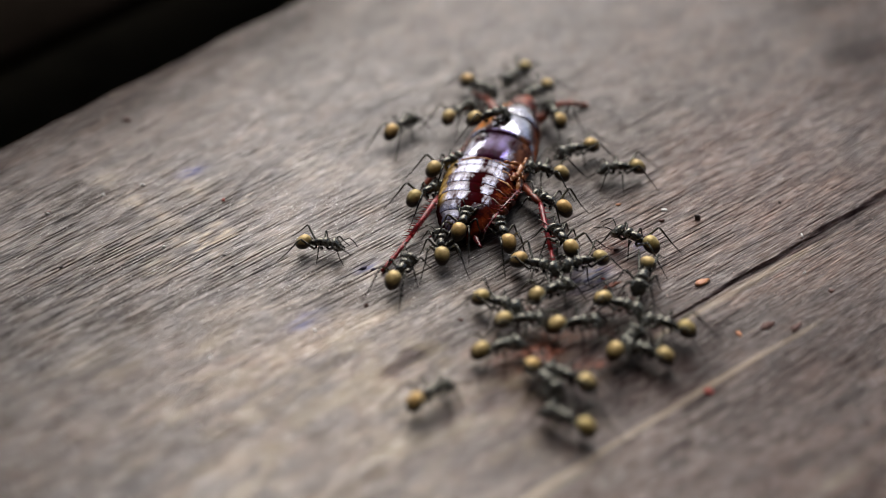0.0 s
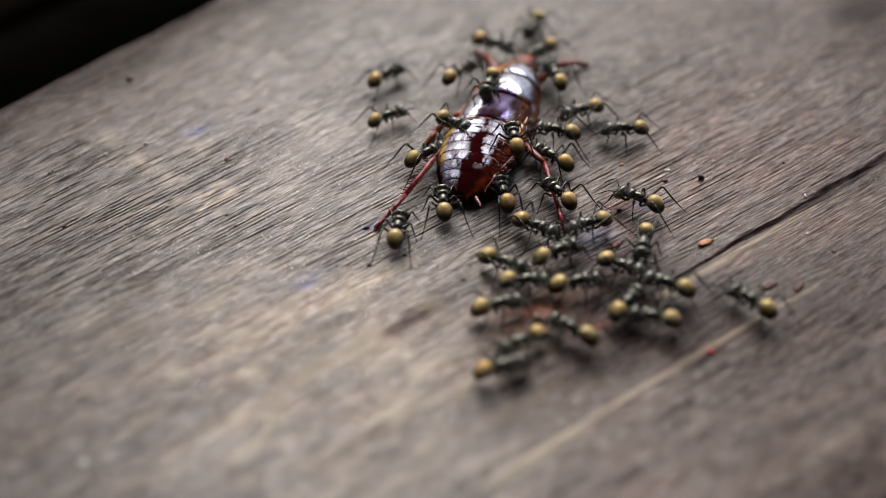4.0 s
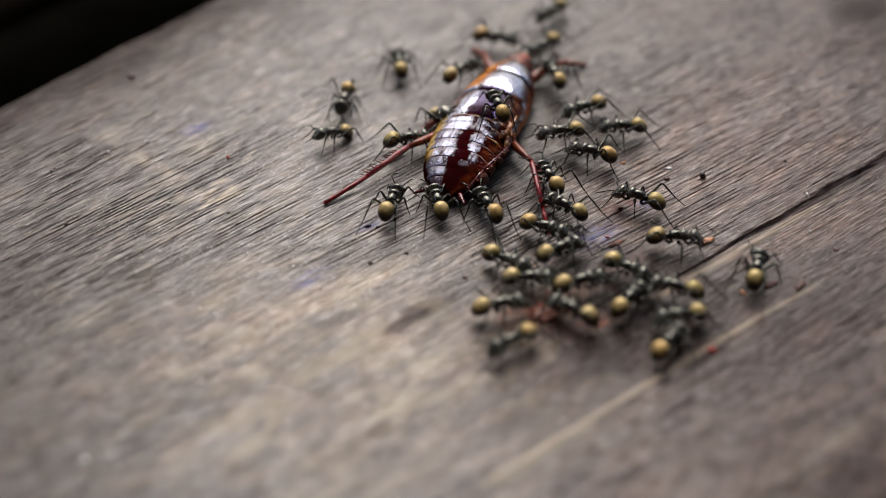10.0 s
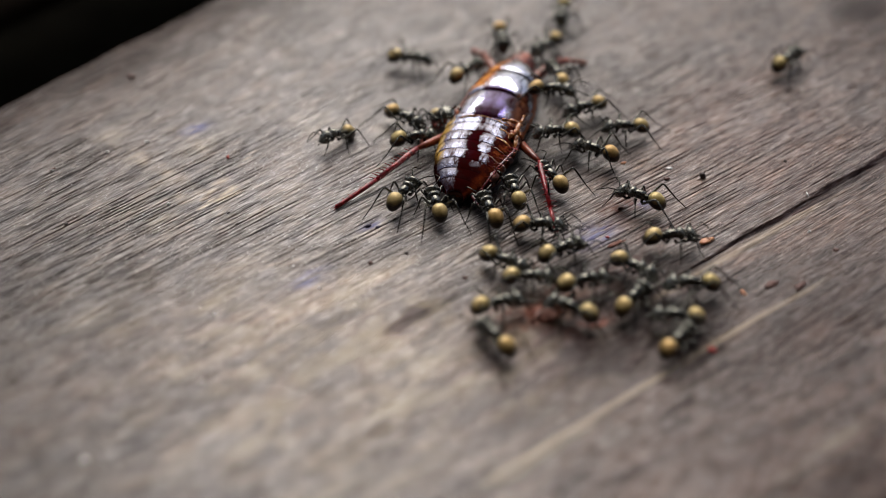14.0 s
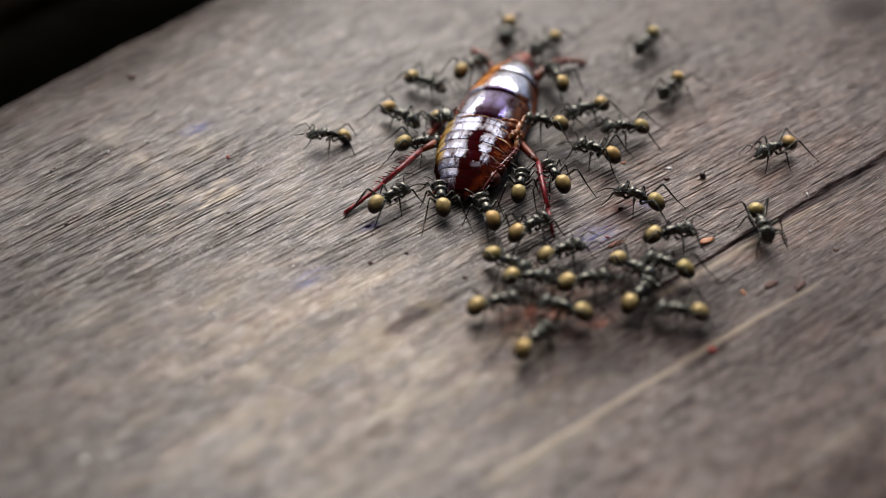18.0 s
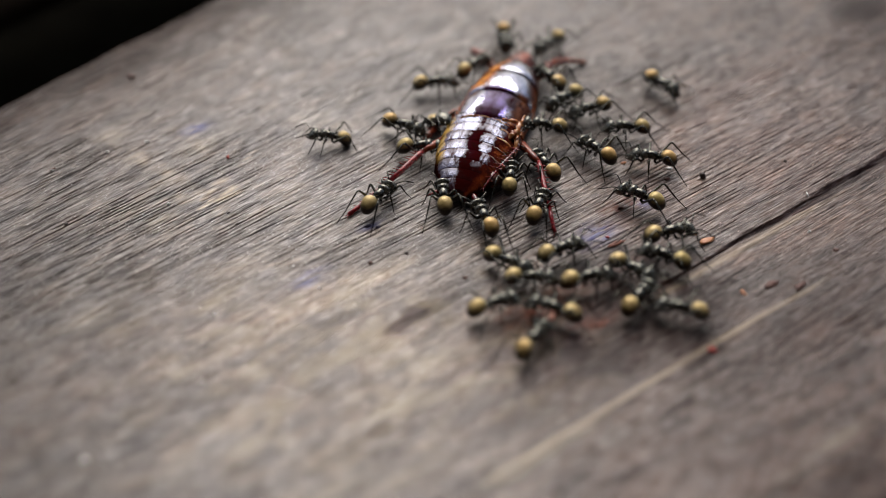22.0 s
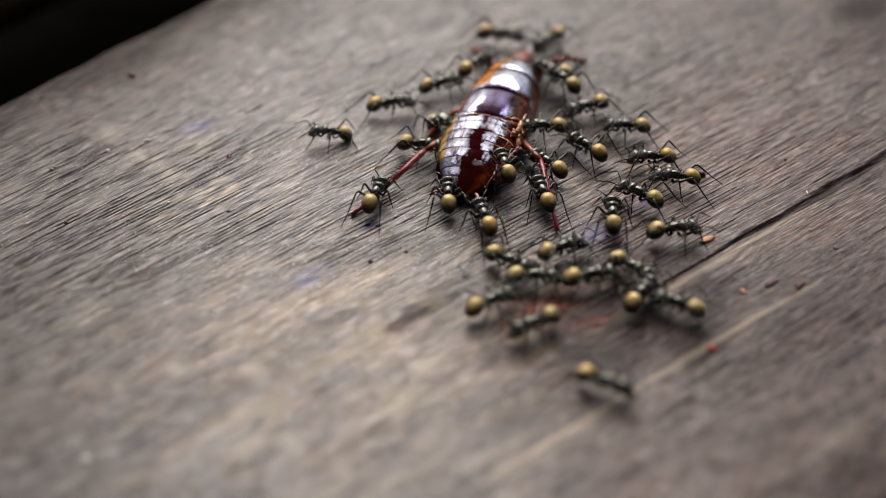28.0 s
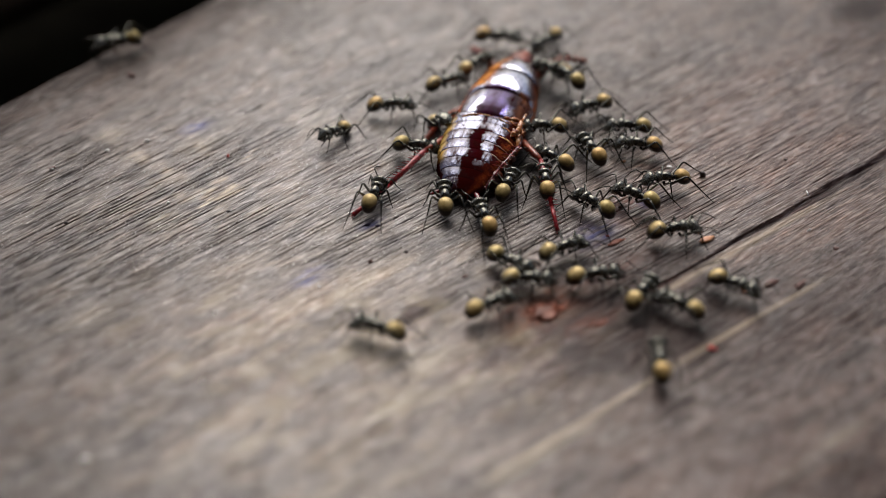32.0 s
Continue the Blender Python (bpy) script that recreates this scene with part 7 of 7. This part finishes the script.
    walk(ANTS["35"], steps("35", ((0, -5.4, 2.2, 0, 63), (0.5, -5.1, 2.7, 0, 64), (1, -5.5, 2.2, 0, 66), (2.5, -6.6, 2.0, 0, 65), (3, -6.5, 3.1, 0, 65), (3.5, -6.2, 2.7, 0, 72), (5.5, -7.3, 2.8, 0, 99), (6, -6.5, 1.6, 0, 99), (6.5, -7.5, 2.5, 0, 104), (7, -6.3, 1.2, 0, 109), (7.5, -8.8, 4.6, 0, 106), (8, -7.9, 5.7, 0, 104), (8.5, -9.2, 5.9, 0, 101), (9, -8.4, 6.8, 0, 99), (9.5, -9.5, 9.0, 0, 86), (10, -7.7, 8.6, 0, 73), (10.5, -7.4, 10.0, 0, 65), (11, -6.4, 10.2, 0, 57), (11.5, -5.4, 11.0, 0, 56), (12, -5.0, 11.2, 0, 55), (13, -4.8, 11.4, 0, 53), (13.5, -5.4, 11.5, 0, 56), (14, -5.9, 10.7, 0, 59), (14.5, -5.7, 11.2, 0, 61), (16.5, -7.6, 9.7, 0, 41), (17.5, -8.1, 9.5, 0, 43), (18, -8.0, 9.6, 0, 43), (18.5, -8.6, 9.6, 0, 44), (19, -8.4, 10.0, 0, 44), (19.5, -8.8, 9.7, 0, 46), (20, -8.9, 9.5, 0, 47), (21, -9.4, 9.8, 0, 50), (21.5, -9.6, 9.7, 0, 53), (22.5, -9.6, 10.0, 0, 58), (23.5, -9.7, 9.9, 0, 62), (24, -9.7, 10.2, 0, 64), (24.5, -10.0, 10.0, 0, 65), (29, -10.2, 10.2, 0, 72), (30.5, -10.4, 10.5, 0, 73), (32, -10.3, 10.2, 0, 74))))
    walk(ANTS["36"], steps("36", ((0, 0.4, 8.1, 0, 93), (0.5, 0.9, 8.0, 0, 93), (1.5, 0.8, 7.8, 0, 93), (2, 0.5, 7.7, 0, 93), (2.5, 0.2, 8.0, 0, 92), (3.5, 0.3, 8.7, 0, 93), (5.5, 0.3, 9.7, 0, 95), (6, 0.4, 9.6, 0, 96), (6.5, 0.5, 10.1, 0, 96), (7.5, -0.1, 9.8, 0, 98), (8, -0.2, 9.4, 0, 98), (8.5, -1.0, 9.0, 0, 99), (9, -0.9, 8.3, 0, 100), (9.5, -0.9, 9.0, 0, 101), (10, -0.8, 8.8, 0, 102), (11, -1.2, 8.7, 0, 103), (12, -0.5, 8.7, 0, 104), (13, -0.5, 8.7, 0, 106), (14, -1.1, 8.3, 0, 104), (14.5, -0.9, 8.8, 0, 103), (16.5, -0.2, 8.8, 0, 99), (17, -0.1, 9.2, 0, 98), (17.5, -0.6, 9.4, 0, 97), (18.5, 0.1, 9.9, 0, 96), (19.5, -0.0, 9.7, 0, 95), (20.5, 0.0, 9.7, 0, 95), (21, -0.1, 9.9, 0, 94), (21.5, -0.1, 9.7, 0, 94), (22, 0.1, 10.1, 0, 94), (22.5, -0.2, 9.9, 0, 94), (23.5, 0.2, 9.7, 0, 93), (24.5, 0.6, 10.3, 0, 93), (25, 0.5, 10.1, 0, 93), (25.5, 0.7, 10.3, 0, 92), (27.5, 1.0, 10.2, 0, 91), (28.5, 0.6, 10.2, 0, 91), (29, 0.6, 9.9, 0, 91), (29.5, 0.6, 10.2, 0, 91), (30, 0.4, 9.9, 0, 92), (30.5, 0.4, 10.2, 0, 92), (31.5, 0.7, 9.9, 0, 92), (32, 0.3, 9.5, 0, 92))))
    walk(ANTS["37"], steps("37", ((0, 9.8, 11.0, 0, 105), (1, 9.7, 10.9, 0, 104), (1.5, 9.8, 11.1, 0, 104), (2.5, 9.4, 11.4, 0, 103), (3.5, 9.5, 11.2, 0, 101), (5.5, 8.5, 9.3, 0, 95), (6, 7.2, 7.4, 0, 94), (7, 7.0, 7.3, 0, 102), (8, 6.5, 7.4, 0, 109), (8.5, 6.2, 7.4, 0, 113), (9, 6.1, 8.1, 0, 117), (9.5, 6.3, 8.3, 0, 116), (10, 6.6, 7.9, 0, 114), (11, 6.9, 7.8, 0, 111), (11.5, 7.1, 8.0, 0, 110), (12, 7.7, 7.8, 0, 108), (13, 7.3, 7.1, 0, 106), (13.5, 7.2, 7.1, 0, 107), (14.5, 6.7, 6.6, 0, 109), (17, 6.7, 6.4, 0, 112), (17.5, 6.4, 6.4, 0, 110), (18, 6.5, 6.4, 0, 108), (19.5, 7.1, 5.1, 0, 105), (20, 6.8, 5.0, 0, 106), (20.5, 7.0, 5.2, 0, 107), (22, 6.1, 4.8, 0, 110), (23, 5.4, 4.3, 0, 111), (24, 5.4, 4.3, 0, 113), (24.5, 5.6, 4.5, 0, 114), (25.5, 5.6, 4.7, 0, 113), (29, 6.2, 4.7, 0, 104), (30.5, 6.1, 4.9, 0, 105), (31, 6.2, 4.9, 0, 105), (32, 6.1, 4.7, 0, 105))))
    walk(ANTS["38"], steps("38", ((0, 14.4, 3.3, 0, -24), (1.5, 14.1, 3.1, 0, -28), (2, 14.1, 3.3, 0, -29), (3.5, 14.0, 2.9, 0, -33), (5.5, 14.2, 2.9, 0, -37), (6, 14.0, 3.0, 0, -38), (6.5, 13.6, 2.7, 0, -37), (7.5, 14.7, 2.4, 0, -34), (8, 14.8, 2.2, 0, -33), (9.5, 14.9, 2.7, 0, -28), (10, 15.0, 2.3, 0, -26), (10.5, 14.9, 2.2, 0, -24), (11, 14.5, 2.5, 0, -22), (11.5, 14.5, 2.4, 0, -20), (13, 14.4, 3.1, 0, -15), (14, 14.3, 2.9, 0, -2), (14.5, 13.9, 2.8, 0, 4), (16.5, 13.3, 2.4, 0, 29), (17, 12.7, 2.4, 0, 32), (17.5, 12.6, 2.5, 0, 35), (18, 12.9, 2.6, 0, 39), (18.5, 13.7, 3.2, 0, 42), (19, 13.2, 3.1, 0, 45), (19.5, 12.9, 3.4, 0, 49), (20, 12.9, 3.6, 0, 53), (20.5, 13.0, 4.7, 0, 57), (21, 13.6, 6.4, 0, 61), (21.5, 13.9, 6.7, 0, 66), (22, 14.4, 7.6, 0, 71), (22.5, 14.2, 7.9, 0, 75), (23, 14.5, 7.3, 0, 80), (23.5, 14.2, 7.3, 0, 81), (24.5, 14.3, 7.6, 0, 81), (25.5, 14.3, 8.6, 0, 85), (27.5, 15.2, 9.9, 0, 100), (28, 15.1, 10.5, 0, 104), (28.5, 15.5, 11.4, 0, 102), (29.5, 16.3, 12.0, 0, 100), (30, 16.3, 12.0, 0, 99), (30.5, 15.9, 12.2, 0, 97), (31, 15.1, 12.7, 0, 96), (31.5, 15.6, 12.5, 0, 95), (32, 15.7, 13.5, 0, 93))))


motions()
